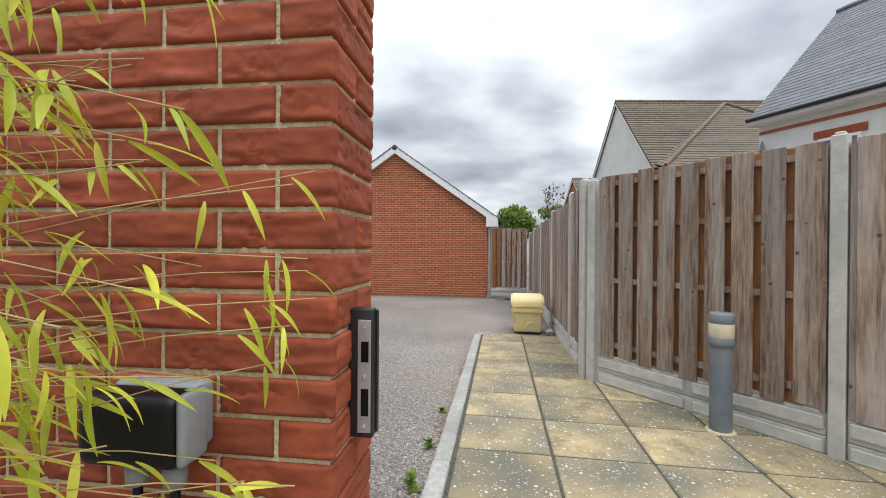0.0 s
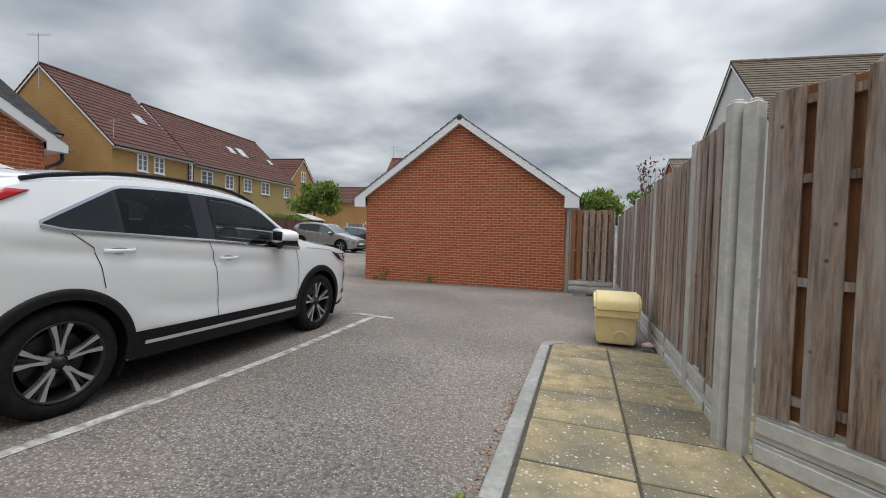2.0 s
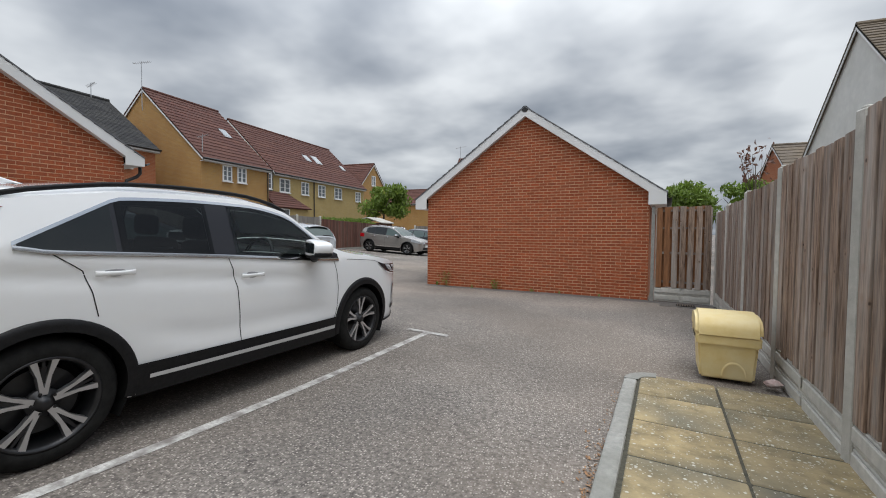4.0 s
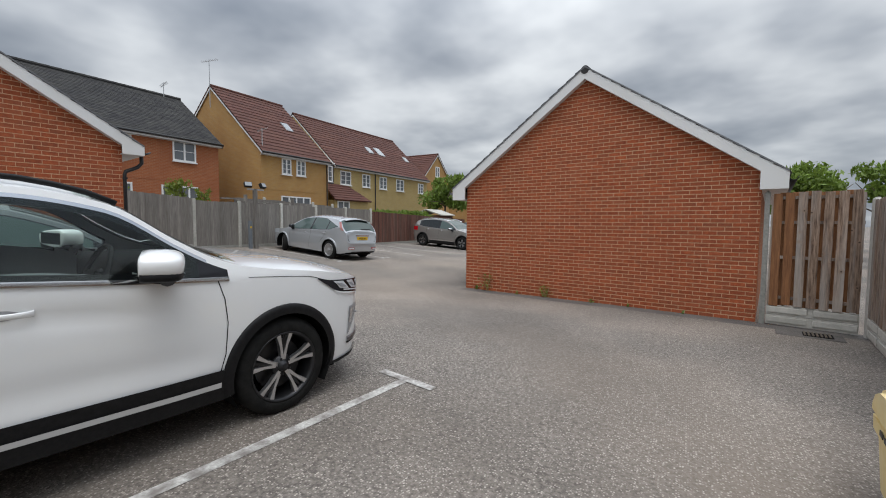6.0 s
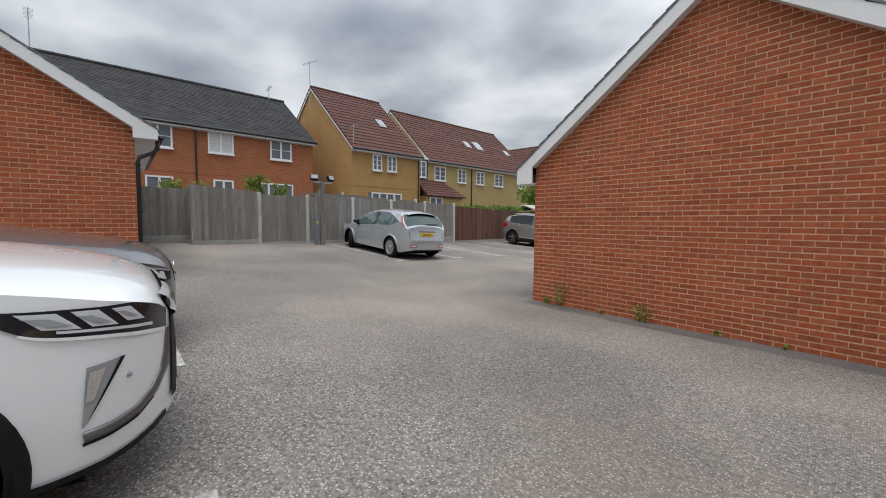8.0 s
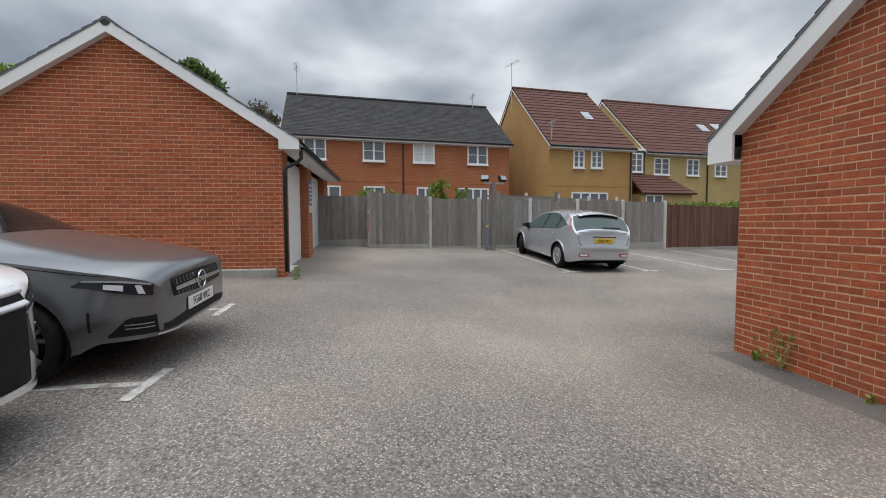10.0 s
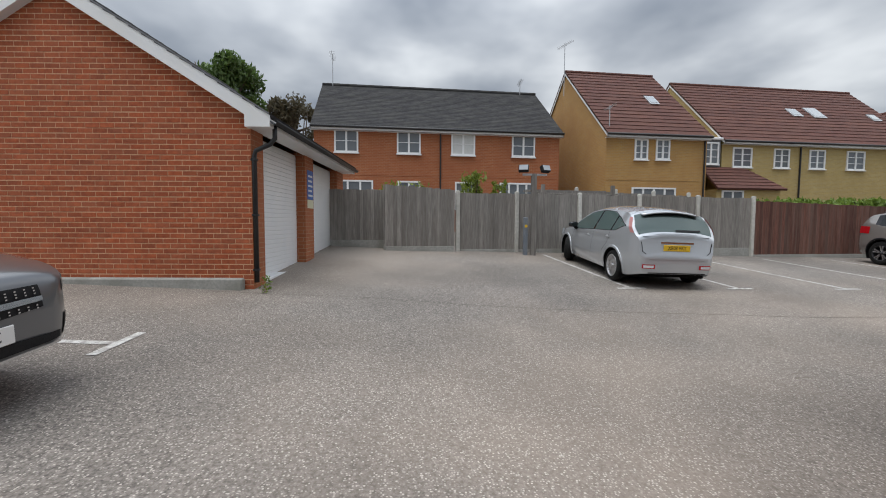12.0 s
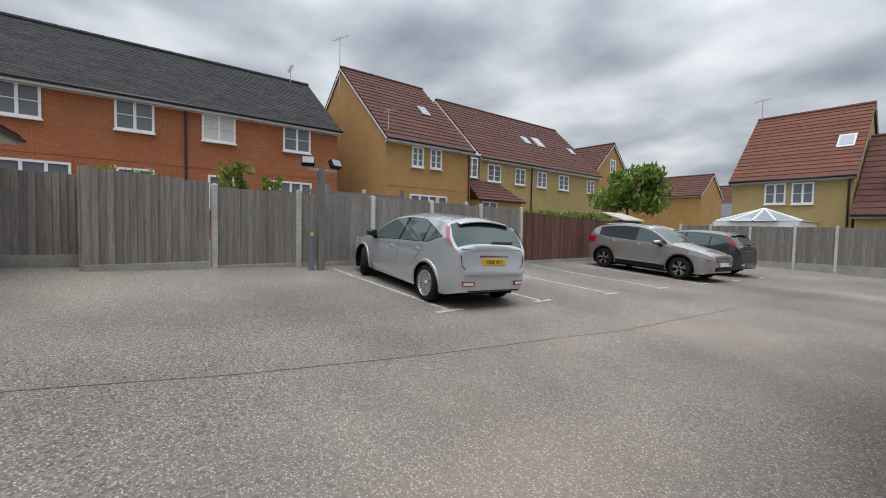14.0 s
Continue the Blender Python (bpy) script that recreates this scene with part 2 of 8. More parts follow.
M_KERB = mat("kerb_concrete", (0.27, 0.27, 0.25), (0.38, 0.37, 0.34), scale=25, rough=0.92, bump=0.5, bscale=80, vary=0.08,
             c3=(0.20, 0.20, 0.17), scale3=2.5, amount3=0.6)
M_BOARD_GREY = mat("weathered_board", (0.090, 0.053, 0.035), (0.36, 0.255, 0.185), scale=6, rough=0.85, bump=1.0, bscale=16, vary=0.22,
                   stretch=(9, 9, 0.7), c3=(0.45, 0.42, 0.385), scale3=0.9, amount3=0.6, dist=0.004)


def knots(m, density=6.5):
    """Small dark knots with paler rings scattered over a timber."""
    t = m.node_tree
    b = t.nodes["Principled BSDF"]
    co = t.nodes.new("ShaderNodeTexCoord")
    oi = t.nodes.new("ShaderNodeObjectInfo")
    ad = t.nodes.new("ShaderNodeVectorMath")
    ad.operation = "ADD"
    sc = t.nodes.new("ShaderNodeVectorMath")
    sc.operation = "SCALE"
    sc.inputs["Scale"].default_value = 9.0
    cb = t.nodes.new("ShaderNodeCombineXYZ")
    t.links.new(oi.outputs["Random"], cb.inputs["Z"])
    t.links.new(cb.outputs[0], sc.inputs[0])
    t.links.new(co.outputs["Object"], ad.inputs[0])
    t.links.new(sc.outputs[0], ad.inputs[1])
    vo = t.nodes.new("ShaderNodeTexVoronoi")
    vo.inputs["Scale"].default_value = density
    t.links.new(ad.outputs[0], vo.inputs["Vector"])
    old = b.inputs["Base Color"].links[0].from_socket
    for lo, hi, top, col in ((0.26, 0.14, 0.45, (0.30, 0.20, 0.14)), (0.10, 0.05, 0.85, (0.045, 0.026, 0.018))):
        mr = t.nodes.new("ShaderNodeMapRange")
        mr.inputs["From Min"].default_value, mr.inputs["From Max"].default_value = lo, hi
        mr.inputs["To Max"].default_value = top
        t.links.new(vo.outputs["Distance"], mr.inputs["Value"])
        mx = t.nodes.new("ShaderNodeMix")
        mx.data_type = "RGBA"
        mx.inputs["B"].default_value = (*col, 1)
        t.links.new(mr.outputs[0], mx.inputs["Factor"])
        t.links.new(old, mx.inputs["A"])
        old = mx.outputs["Result"]
    t.links.new(old, b.inputs["Base Color"])
    return m


knots(M_BOARD_GREY)
M_BOARD_BACK = mat("orange_brown_board", (0.17, 0.072, 0.030), (0.32, 0.145, 0.06), scale=5, rough=0.85, bump=0.4, bscale=16, vary=0.2,
                   stretch=(9, 9, 0.7), dist=0.004)
M_BOARD_SILVER = mat("silvered_board", (0.17, 0.155, 0.14), (0.29, 0.27, 0.245), scale=5, rough=0.88, bump=0.5, bscale=16, vary=0.16,
                     stretch=(9, 9, 0.6), c3=(0.13, 0.115, 0.10), scale3=0.7, amount3=0.5, dist=0.004)
M_BOARD_RUST = mat("brown_stained_board", (0.075, 0.028, 0.020), (0.150, 0.062, 0.042), scale=5, rough=0.85, bump=0.4, bscale=16, vary=0.3, c3=(0.17, 0.12, 0.095), scale3=0.8, amount3=0.5,
                   stretch=(9, 9, 0.6), dist=0.004)
M_SLAB = mat("riven_paving", (0.19, 0.155, 0.090), (0.44, 0.34, 0.18), scale=6, rough=0.92, bump=1.0, bscale=9, vary=0.16,
             c3=(0.125, 0.124, 0.100), scale3=1.5, amount3=0.95, dist=0.012)
specks(M_SLAB, 42, 0.90, 0.98, (0.58, 0.57, 0.50), 0.5, 0.25)
specks(M_SLAB, 90, 0.86, 0.97, (0.52, 0.50, 0.43), 0.5, 0.3)
M_JOINT = mat("joint_dirt", (0.045, 0.042, 0.032), (0.09, 0.085, 0.06), scale=30, rough=0.95, bump=0.6)
M_SLATE = mat("dark_slate_tile", (0.028, 0.028, 0.030), (0.055, 0.054, 0.055), scale=5, rough=0.95, spec=0.2, bump=0.5, bscale=25, c3=(0.085, 0.083, 0.075), scale3=1.3, amount3=0.5, vary=0.1)
M_ROOF_RED = mat("red_brown_tile", (0.070, 0.026, 0.020), (0.115, 0.042, 0.030), scale=3.5, rough=0.85, bump=0.6, bscale=18, c3=(0.13, 0.055, 0.035), scale3=0.8, amount3=0.5, vary=0.1)
M_ROOF_ORANGE = mat("orange_red_tile", (0.12, 0.040, 0.024), (0.19, 0.065, 0.036), scale=3.5, rough=0.85, bump=0.6, bscale=18, c3=(0.13, 0.06, 0.045), scale3=0.8, amount3=0.5, vary=0.1)
M_ROOF_BROWN = mat("brown_plain_tile", (0.105, 0.085, 0.066), (0.165, 0.135, 0.105), scale=3.5, rough=0.88, bump=0.6, bscale=22, c3=(0.20, 0.15, 0.085), scale3=0.7, amount3=0.5, vary=0.1)
M_ROOF_GREY = mat("blue_grey_slate", (0.10, 0.105, 0.115), (0.16, 0.165, 0.178), scale=3.5, rough=0.7, bump=0.5, bscale=22, c3=(0.20, 0.20, 0.19), scale3=0.9, amount3=0.4, vary=0.08)
M_WALL_YELLOW = brickwork("yellow_stock_brick", (0.46, 0.27, 0.085), (0.40, 0.225, 0.075), (0.40, 0.30, 0.17), (0.36, 0.19, 0.065))
M_WALL_PALE = brickwork("pale_yellow_brick", (0.47, 0.35, 0.14), (0.40, 0.29, 0.115), (0.42, 0.36, 0.22), (0.36, 0.26, 0.10))
M_WALL_RED = brickwork("red_house_brick", (0.39, 0.128, 0.050), (0.32, 0.098, 0.038), (0.40, 0.24, 0.14), (0.29, 0.092, 0.038))
M_RENDER = mat("white_render", (0.66, 0.66, 0.63), (0.74, 0.74, 0.70), scale=3, rough=0.9, bump=0.2, c3=(0.55, 0.55, 0.50), scale3=0.7, amount3=0.4)
M_PANE = glassy("house_pane", (0.15, 0.165, 0.18), 0.04)
M_CURTAIN = mat("pale_blind", (0.55, 0.56, 0.54), (0.62, 0.62, 0.60), scale=4, rough=0.5, bump=0.0)
M_LINE = mat("worn_line_paint", (0.36, 0.345, 0.32), (0.64, 0.63, 0.60), scale=45, rough=0.85, bump=0.6, bscale=80, c3=(0.20, 0.18, 0.165), scale3=11, amount3=0.95, dist=0.004)
M_GALV = mat("galvanised_metal", (0.40, 0.41, 0.42), (0.52, 0.53, 0.54), scale=8, rough=0.45, metal=0.7, bump=0.05)


# ---- building blocks ----
def thing(name, label, category, x=0.0, y=0.0, z=0.0, rz=0.0, group="", kind=""):
    ob = new(name)
    ob.matrix_basis = pose(x, y, z, 0, 0, rz)
    return tagged(ob, label, category, group, kind)


def mesh_of(name, bm, material, smooth=False):
    me = bpy.data.meshes.new(name)
    bmesh.ops.recalc_face_normals(bm, faces=bm.faces)
    bm.to_mesh(me)
    bm.free()
    for m in (material if isinstance(material, (list, tuple)) else [material]):
        me.materials.append(m)
    if smooth:
        for p in me.polygons:
            p.use_smooth = True
    return me


def part(name, bm, material, parent, label="", smooth=False, m=None):
    ob = new(name, mesh_of(name, bm, material, smooth))
    ob.parent = parent
    if m is not None:
        ob.matrix_basis = m
    return tagged(ob, label)


def share(name, me, parent, m, label=""):
    ob = new(name, me)
    ob.parent = parent
    ob.matrix_basis = m
    return tagged(ob, label)


def box(bm, x0, x1, y0, y1, z0, z1, bevel=0.0, m=None, seg=1):
    r = bmesh.ops.create_cube(bm, size=1.0)
    vs = r["verts"]
    bmesh.ops.scale(bm, vec=(x1 - x0, y1 - y0, z1 - z0), verts=vs)
    bmesh.ops.translate(bm, vec=((x0 + x1) / 2, (y0 + y1) / 2, (z0 + z1) / 2), verts=vs)
    if m is not None:
        bmesh.ops.transform(bm, matrix=m, verts=vs)
    if bevel:
        es = list({e for v in vs for e in v.link_edges})
        bmesh.ops.bevel(bm, geom=es, offset=bevel, segments=seg, affect="EDGES", profile=0.5)
    return bm


def boxm(*a, **k):
    return box(bmesh.new(), *a, **k)


def cyl(bm, r0, r1, p0, p1, n=16, caps=True):
    """A round bar from p0 to p1."""
    p0, p1 = Vector(p0), Vector(p1)
    d = p1 - p0
    m = Matrix.Translation((p0 + p1) / 2) @ d.to_track_quat("Z", "Y").to_matrix().to_4x4()
    bmesh.ops.create_cone(bm, cap_ends=caps, segments=n, radius1=r0, radius2=r1, depth=d.length, matrix=m)
    return bm


def prism(bm, pts, y0, y1):
    """A plate of outline pts (x, z), from y0 to y1."""
    a = [bm.verts.new((x, y0, z)) for x, z in pts]
    b = [bm.verts.new((x, y1, z)) for x, z in pts]
    n = len(pts)
    bm.faces.new(a)
    bm.faces.new(b[::-1])
    for i in range(n):
        j = (i + 1) % n
        bm.faces.new((a[j], a[i], b[i], b[j]))
    return bm


def tube(bm, pts, r, n=10):
    """A bent pipe through pts."""
    pts = [Vector(p) for p in pts]
    rings = []
    for i, p in enumerate(pts):
        d = (pts[min(i + 1, len(pts) - 1)] - pts[max(i - 1, 0)]).normalized()
        a = d.cross(Vector((0.31, 0.87, 0.38)))
        a = (a if a.length > 0.05 else d.cross(Vector((1, 0, 0)))).normalized()
        b = d.cross(a)
        rings.append([bm.verts.new(p + (a * math.cos(t) + b * math.sin(t)) * r) for t in [2 * math.pi * k / n for k in range(n)]])
    for u, v in zip(rings, rings[1:]):
        for k in range(n):
            bm.faces.new((u[k], u[(k + 1) % n], v[(k + 1) % n], v[k]))
    bm.faces.new(rings[0])
    bm.faces.new(rings[-1][::-1])
    return bm


def slab_quad(bm, a, b, c, d, t):
    """A plate with corners a, b, c, d and thickness t below them."""
    a, b, c, d = map(Vector, (a, b, c, d))
    n = (b - a).cross(d - a).normalized() * t
    lo = [bm.verts.new(p - n) for p in (a, b, c, d)]
    up = [bm.verts.new(p) for p in (a, b, c, d)]
    bm.faces.new(up)
    bm.faces.new(lo[::-1])
    for i in range(4):
        j = (i + 1) % 4
        bm.faces.new((lo[i], lo[j], up[j], up[i]))


def tiled_slope(roof, material, e0, e1, r0, r1, courses, t=0.03):
    """A roof slope from the eaves e0-e1 to the ridge r0-r1: overlapping tile courses, each a piece of the roof."""
    e0, e1, r0, r1 = map(Vector, (e0, e1, r0, r1))
    n = (e1 - e0).cross(r0 - e0).normalized()
    if n.z < 0:
        n = -n
    for k in range(courses):
        f0, f1 = k / courses, min(1.0, (k + 1.12) / courses)
        a, b = e0.lerp(r0, f0) + n * t, e1.lerp(r1, f0) + n * t
        c, d = e1.lerp(r1, f1) + n * t * 0.25, e0.lerp(r0, f1) + n * t * 0.25
        bm = bmesh.new()
        slab_quad(bm, a, b, c, d, t * 0.9)
        part("tile_course", bm, material, roof)


# ---- the ground: one sheet, falling towards a low spot and rising to the far fence ----
def gz(x, y):
    x, y = min(max(x, -17.0), 3.0), min(max(y, -2.0), 27.0)
    z = -0.0167 - 0.0306 * x - 0.01912 * y + 0.0024 * x * x + 0.00112 * x * y + 0.00028 * y * y
    return z - 0.13 * math.exp(-((x + 5) ** 2 + (y - 13.2) ** 2) / 12.5) + 0.07 * math.exp(-((x + 2.4) ** 2 + (y - 8) ** 2) / 6) - 0.06 * math.exp(-((x + 2.8) ** 2 + (y - 4.2) ** 2) / 7)


def grid_ground():
    xs = [-1500, -400, -120, -60, -30] + [-20 + 0.5 * i for i in range(49)] + [8, 20, 60, 150, 500, 1500]
    ys = [-1500, -400, -100, -40, -15] + [-5 + 0.5 * i for i in range(83)] + [40, 50, 80, 150, 500, 1500]
    bm = bmesh.new()
    vs = [[bm.verts.new((x, y, gz(x, y))) for y in ys] for x in xs]
    for i in range(len(xs) - 1):
        for j in range(len(ys) - 1):
            bm.faces.new((vs[i][j], vs[i + 1][j], vs[i + 1][j + 1], vs[i][j + 1]))
    ob = new("ground", mesh_of("ground", bm, M_ASPHALT, True))
    return tagged(ob, "worn grey asphalt car park with pale chippings", "ground", kind="structure")


grid_ground()


def on_ground_strip(bm, p0, p1, width, lift=0.004, step=0.4):
    """A painted strip that follows the ground."""
    p0, p1 = Vector((*p0, 0)), Vector((*p1, 0))
    d = p1 - p0
    n = max(1, int(d.length / step))
    side = Vector((-d.y, d.x, 0)).normalized() * width / 2
    rows = []
    for i in range(n + 1):
        p = p0 + d * i / n
        row = []
        for s in (-1, 1):
            q = p + side * s
            row.append(bm.verts.new((q.x, q.y, gz(q.x, q.y) + lift)))
        rows.append(row)
    for a, b in zip(rows, rows[1:]):
        bm.faces.new((a[0], b[0], b[1], a[1]))
    return bm


# ---- the two brick garages ----
def garage(name, label, ox, oy, rz, width, depth, base, eave, apex, slope, doors):
    """A gabled brick garage. Its gable stands in the plane y = 0 and faces -y; x runs along it."""
    g = thing(name, label, "garage", ox, oy, 0, rz)
    h = width / 2
    over = 0.33
    top = lambda u: apex - slope * abs(u - h)
    core = lambda u: top(u) - 0.17
    low = base - 0.5
    bm = bmesh.new()
    prism(bm, [(0.004, low), (width - 0.004, low), (width - 0.004, core(0)), (h, core(h)), (0.004, core(0))], -0.0025, 0.22)
    part("gable_wall", bm, M_MORTAR, g, "mortar bed of the gable wall")
    for xa, xb in ((-0.006, 0.004), (width - 0.004, width + 0.006)):
        part("wall_return", boxm(xa, xb, -0.005, 0.22, low, eave + 0.1), M_WALL_RED, g, "brick return at the wall corner")
    bm = bmesh.new()
    prism(bm, [(0, low), (width, low), (width, core(0)), (h, core(h)), (0, core(0))], depth - 0.22, depth)
    part("rear_wall", bm, M_WALL_RED, g)
    part("side_wall", boxm(0.0, 0.22, 0.22, depth - 0.22, low, eave + 0.05), M_WALL_RED, g)
    if doors:
        x0, x1 = width - 0.34, width
        for a, b in ((0.22, 0.42), (2.42, 2.98), (5.05, depth - 0.22)):
            part("brick_pier", boxm(x0, x1, a, b, low, eave + 0.05), M_WALL_RED, g)
        for a, b in ((0.42, 2.42), (2.98, 5.05)):
            d = part("garage_door", boxm(width - 0.22, width - 0.19, a, b, base - 0.2, eave - 0.01), M_UPVC, g, "white ribbed roller garage door")
            n = int((eave - base) / 0.0762)
            for k in range(n):
                z = base + 0.03 + k * 0.0762
                part("door_slat", boxm(width - 0.195, width - 0.176, a + 0.01, b - 0.01, z, z + 0.072, 0.004), M_UPVC, d)
            part("door_threshold", boxm(width - 0.24, width - 0.02, a, b, base - 0.25, base + 0.055 if a < 1 else base + 0.12, 0.01), M_WHITE, g, "white concrete threshold")
    else:
        part("side_wall", boxm(width - 0.22, width, 0.22, depth - 0.22, low, eave + 0.05), M_WALL_RED, g)
    # roof slopes, ridge tiles, barge boards, soffits and gutters
    for s in (-1, 1):
        tip = h + s * (h + over)
        bm = bmesh.new()
        e0, e1 = (tip, -0.145, top(tip) + 0.015), (tip, depth + 0.1, top(tip) + 0.015)
        r0, r1 = (h, -0.145, apex + 0.015), (h, depth + 0.1, apex + 0.015)
        dn = lambda p: (p[0], max(p[1], -0.10), p[2] - 0.05)
        slab_quad(bm, dn(e0), dn(e1), dn(r1), dn(r0), 0.05) if s < 0 else slab_quad(bm, dn(e1), dn(e0), dn(r0), dn(r1), 0.05)
        rf = part("roof_slope", bm, M_SLATE, g, "dark grey interlocking roof tiles")
        tiled_slope(rf, M_SLATE, e0, e1, r0, r1, 18, 0.022)
        bm = bmesh.new()
        prism(bm, [(h, apex + 0.012), (tip, top(tip) + 0.012), (tip, top(tip) + 0.040), (h, apex + 0.040)], -0.150, -0.125)
        part("verge_edge", bm, M_ROOF_GREY, g, "grey tile edge along the verge")
        bm = bmesh.new()
        ua = h + s * (h - 0.02)
        pts = [(h, apex + 0.015), (tip, top(tip) + 0.015), (tip, eave), (ua, eave), (ua, top(ua) - 0.20), (h, apex - 0.20)]
        prism(bm, pts, -0.14, -0.11)
        part("barge_board", bm, M_WHITE, g, "white painted barge board")
        bm = bmesh.new()
        slab_quad(bm, (h, -0.11, apex - 0.19), (h + s * h, -0.11, top(h + s * h) - 0.19), (h + s * h, 0.03, top(h + s * h) - 0.19), (h, 0.03, apex - 0.19), 0.01)
        part("verge_soffit", bm, M_WHITE, g)
        a, b = sorted((h + s * (h - 0.02), tip - s * 0.02))
        part("eaves_soffit", boxm(a, b, -0.11, depth, eave, eave + 0.012), M_WHITE, g)
        a, b = sorted((tip, tip - s * 0.02))
        part("fascia", boxm(a, b, -0.11, depth, eave, top(tip) - 0.02), M_WHITE, g)
        bm = bmesh.new()
        gx, gzz = tip + s * 0.055, top(tip) - 0.06
        n = 9
        for k in range(n):
            t0, t1 = math.pi * k / n, math.pi * (k + 1) / n
            pa = (gx + 0.055 * math.cos(t0), gzz - 0.055 * math.sin(t0))
            pb = (gx + 0.055 * math.cos(t1), gzz - 0.055 * math.sin(t1))
            v = [bm.verts.new((p[0], yy, p[1])) for p, yy in ((pa, -0.12), (pb, -0.12), (pb, depth), (pa, depth))]
            bm.faces.new(v)
        bmesh.ops.remove_doubles(bm, verts=bm.verts, dist=0.0005)
        bmesh.ops.solidify(bm, geom=bm.faces[:], thickness=0.005)
        part("gutter", bm, M_BLACKPLASTIC, g, "black half-round gutter", True)
    bm = bmesh.new()
    for k in range(int(depth / 0.42)):
        y = -0.148 + k * 0.42
        cyl(bm, 0.080, 0.086, (h, y, apex - 0.030), (h, y + 0.43, apex - 0.030), 12)
    part("ridge_tiles", bm, M_SLATE, g, "half-round ridge tiles")
    return g


GARAGE_FAR = garage("garage", "orange-red brick gabled garage with white barge boards", -4.32, 12.98, -7.5, 5.6, 6.0, -0.22, 1.87, 4.30, 0.70, False)
GARAGE_DOORS = garage("garage", "red brick garage with white roller doors and black gutter", -9.62, 2.35, 82.5, 5.5, 5.75, 0.27, 2.55, 4.64, 0.63, True)
bm = bmesh.new()
tube(bm, [(5.83, 0.05, 2.60), (5.83, 0.05, 2.42), (5.76, 0.05, 2.34), (5.56, 0.02, 2.24), (5.54, 0.02, 2.16), (5.54, 0.02, 0.33)], 0.034)
part("downpipe", bm, M_BLACKPLASTIC, GARAGE_DOORS, "black round downpipe", True)
bm = bmesh.new()
for zz in (0.5, 1.3, 2.1):
    box(bm, 5.50, 5.58, -0.02, 0.06, zz, zz + 0.03)
part("pipe_bracket", bm, M_BLACKPLASTIC, GARAGE_DOORS)
bm = bmesh.new()
box(bm, -0.05, 5.38, -0.13, -0.004, -0.2, 0.40, 0.02)
part("plinth", bm, M_KERB, GARAGE_DOORS, "chipped concrete plinth")

# a strip of darker asphalt along the foot of the far garage's gable
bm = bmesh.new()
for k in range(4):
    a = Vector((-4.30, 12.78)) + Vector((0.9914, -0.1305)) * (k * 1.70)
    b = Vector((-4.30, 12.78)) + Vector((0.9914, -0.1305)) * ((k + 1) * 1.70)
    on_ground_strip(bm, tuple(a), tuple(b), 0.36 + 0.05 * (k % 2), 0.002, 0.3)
tagged(new("asphalt_edge_strip", mesh_of("asphalt_edge_strip", bm, M_ASPHALT_DARK)), "darker asphalt strip along the garage wall", "ground", kind="structure")

# ---- parking bays: worn white lines with T ends ----
T_A, T_B, T_C = (-1.80, 6.92), (-4.21, 7.30), (-6.60, 7.29)


def bay_line(foot, end, bar, group="bay lines"):
    bm = on_ground_strip(bmesh.new(), foot, end, 0.085)
    d = (Vector(end) - Vector(foot)).normalized()
    s = Vector((-d.y, d.x)) * bar / 2
    e = Vector(end)
    on_ground_strip(bm, tuple(e - s), tuple(e + s), 0.085, 0.006, 0.2)
    ob = new("bay_line", mesh_of("bay_line", bm, M_LINE))
    tagged(ob, "worn white painted parking bay line with T end", "road marking", group, "structure")


bay_line((-2.52, 1.2), T_A, 0.60)
bay_line((-4.80, 2.2), T_B, 0.62)
bay_line((-7.2, 2.6), T_C, 0.62)
for y in (13.98, 16.05, 18.25, 20.5, 22.8, 25.1, 27.4):
    bay_line((-13.1, y - 0.12), (-9.25 + (y - 14) * 0.03, y), 0.55)

# ---- pavement: riven slabs, pinned kerb ----
AX = Vector((0.125, 0.992))          # direction of the pavement and of the side fence
SX = Vector((0.992, -0.125))
K0 = Vector((-0.09, 1.65))           # outer kerb line


PX, PY = gz(1.4, 3.4) - gz(0.4, 3.4), (gz(0.9, 5.4) - gz(0.9, 1.4)) / 4


def pave_z(x, y):
    """The pavement is one flat plane, laid to the fall of the ground."""
    return gz(0.9, 3.4) + 0.055 + PX * (x - 0.9) + PY * (y - 3.4)


pavement = thing("pavement", "riven buff concrete slab pavement with pale lichen", "pavement", kind="structure")
bm = bmesh.new()
o = K0 + SX * 0.10 - AX * 4
bed = []
for i in range(13):
    row = []
    for j in range(20):
        p = o + AX * (i * 0.72) + SX * (j * 0.35)
        row.append(bm.verts.new((p.x, p.y, pave_z(p.x, p.y) - 0.004)))
    bed.append(row)
for i in range(12):
    for j in range(19):
        bm.faces.new((bed[i][j], bed[i][j + 1], bed[i + 1][j + 1], bed[i + 1][j]))
part("slab_bed", bm, M_JOINT, pavement)


# ---- fences ----
def concrete_post(parent, x, y, z0, z1, rz=0.0, w=0.11, material=None):
    bm = boxm(-w / 2, w / 2, -w / 2, w / 2, z0, z1 - 0.02, 0.008)
    box(bm, -w / 2 + 0.015, w / 2 - 0.015, -w / 2 + 0.015, w / 2 - 0.015, z1 - 0.03, z1, 0.008)
    return part("post", bm, material or M_CONCRETE, parent, "concrete post", m=pose(x, y, 0, 0, 0, rz))


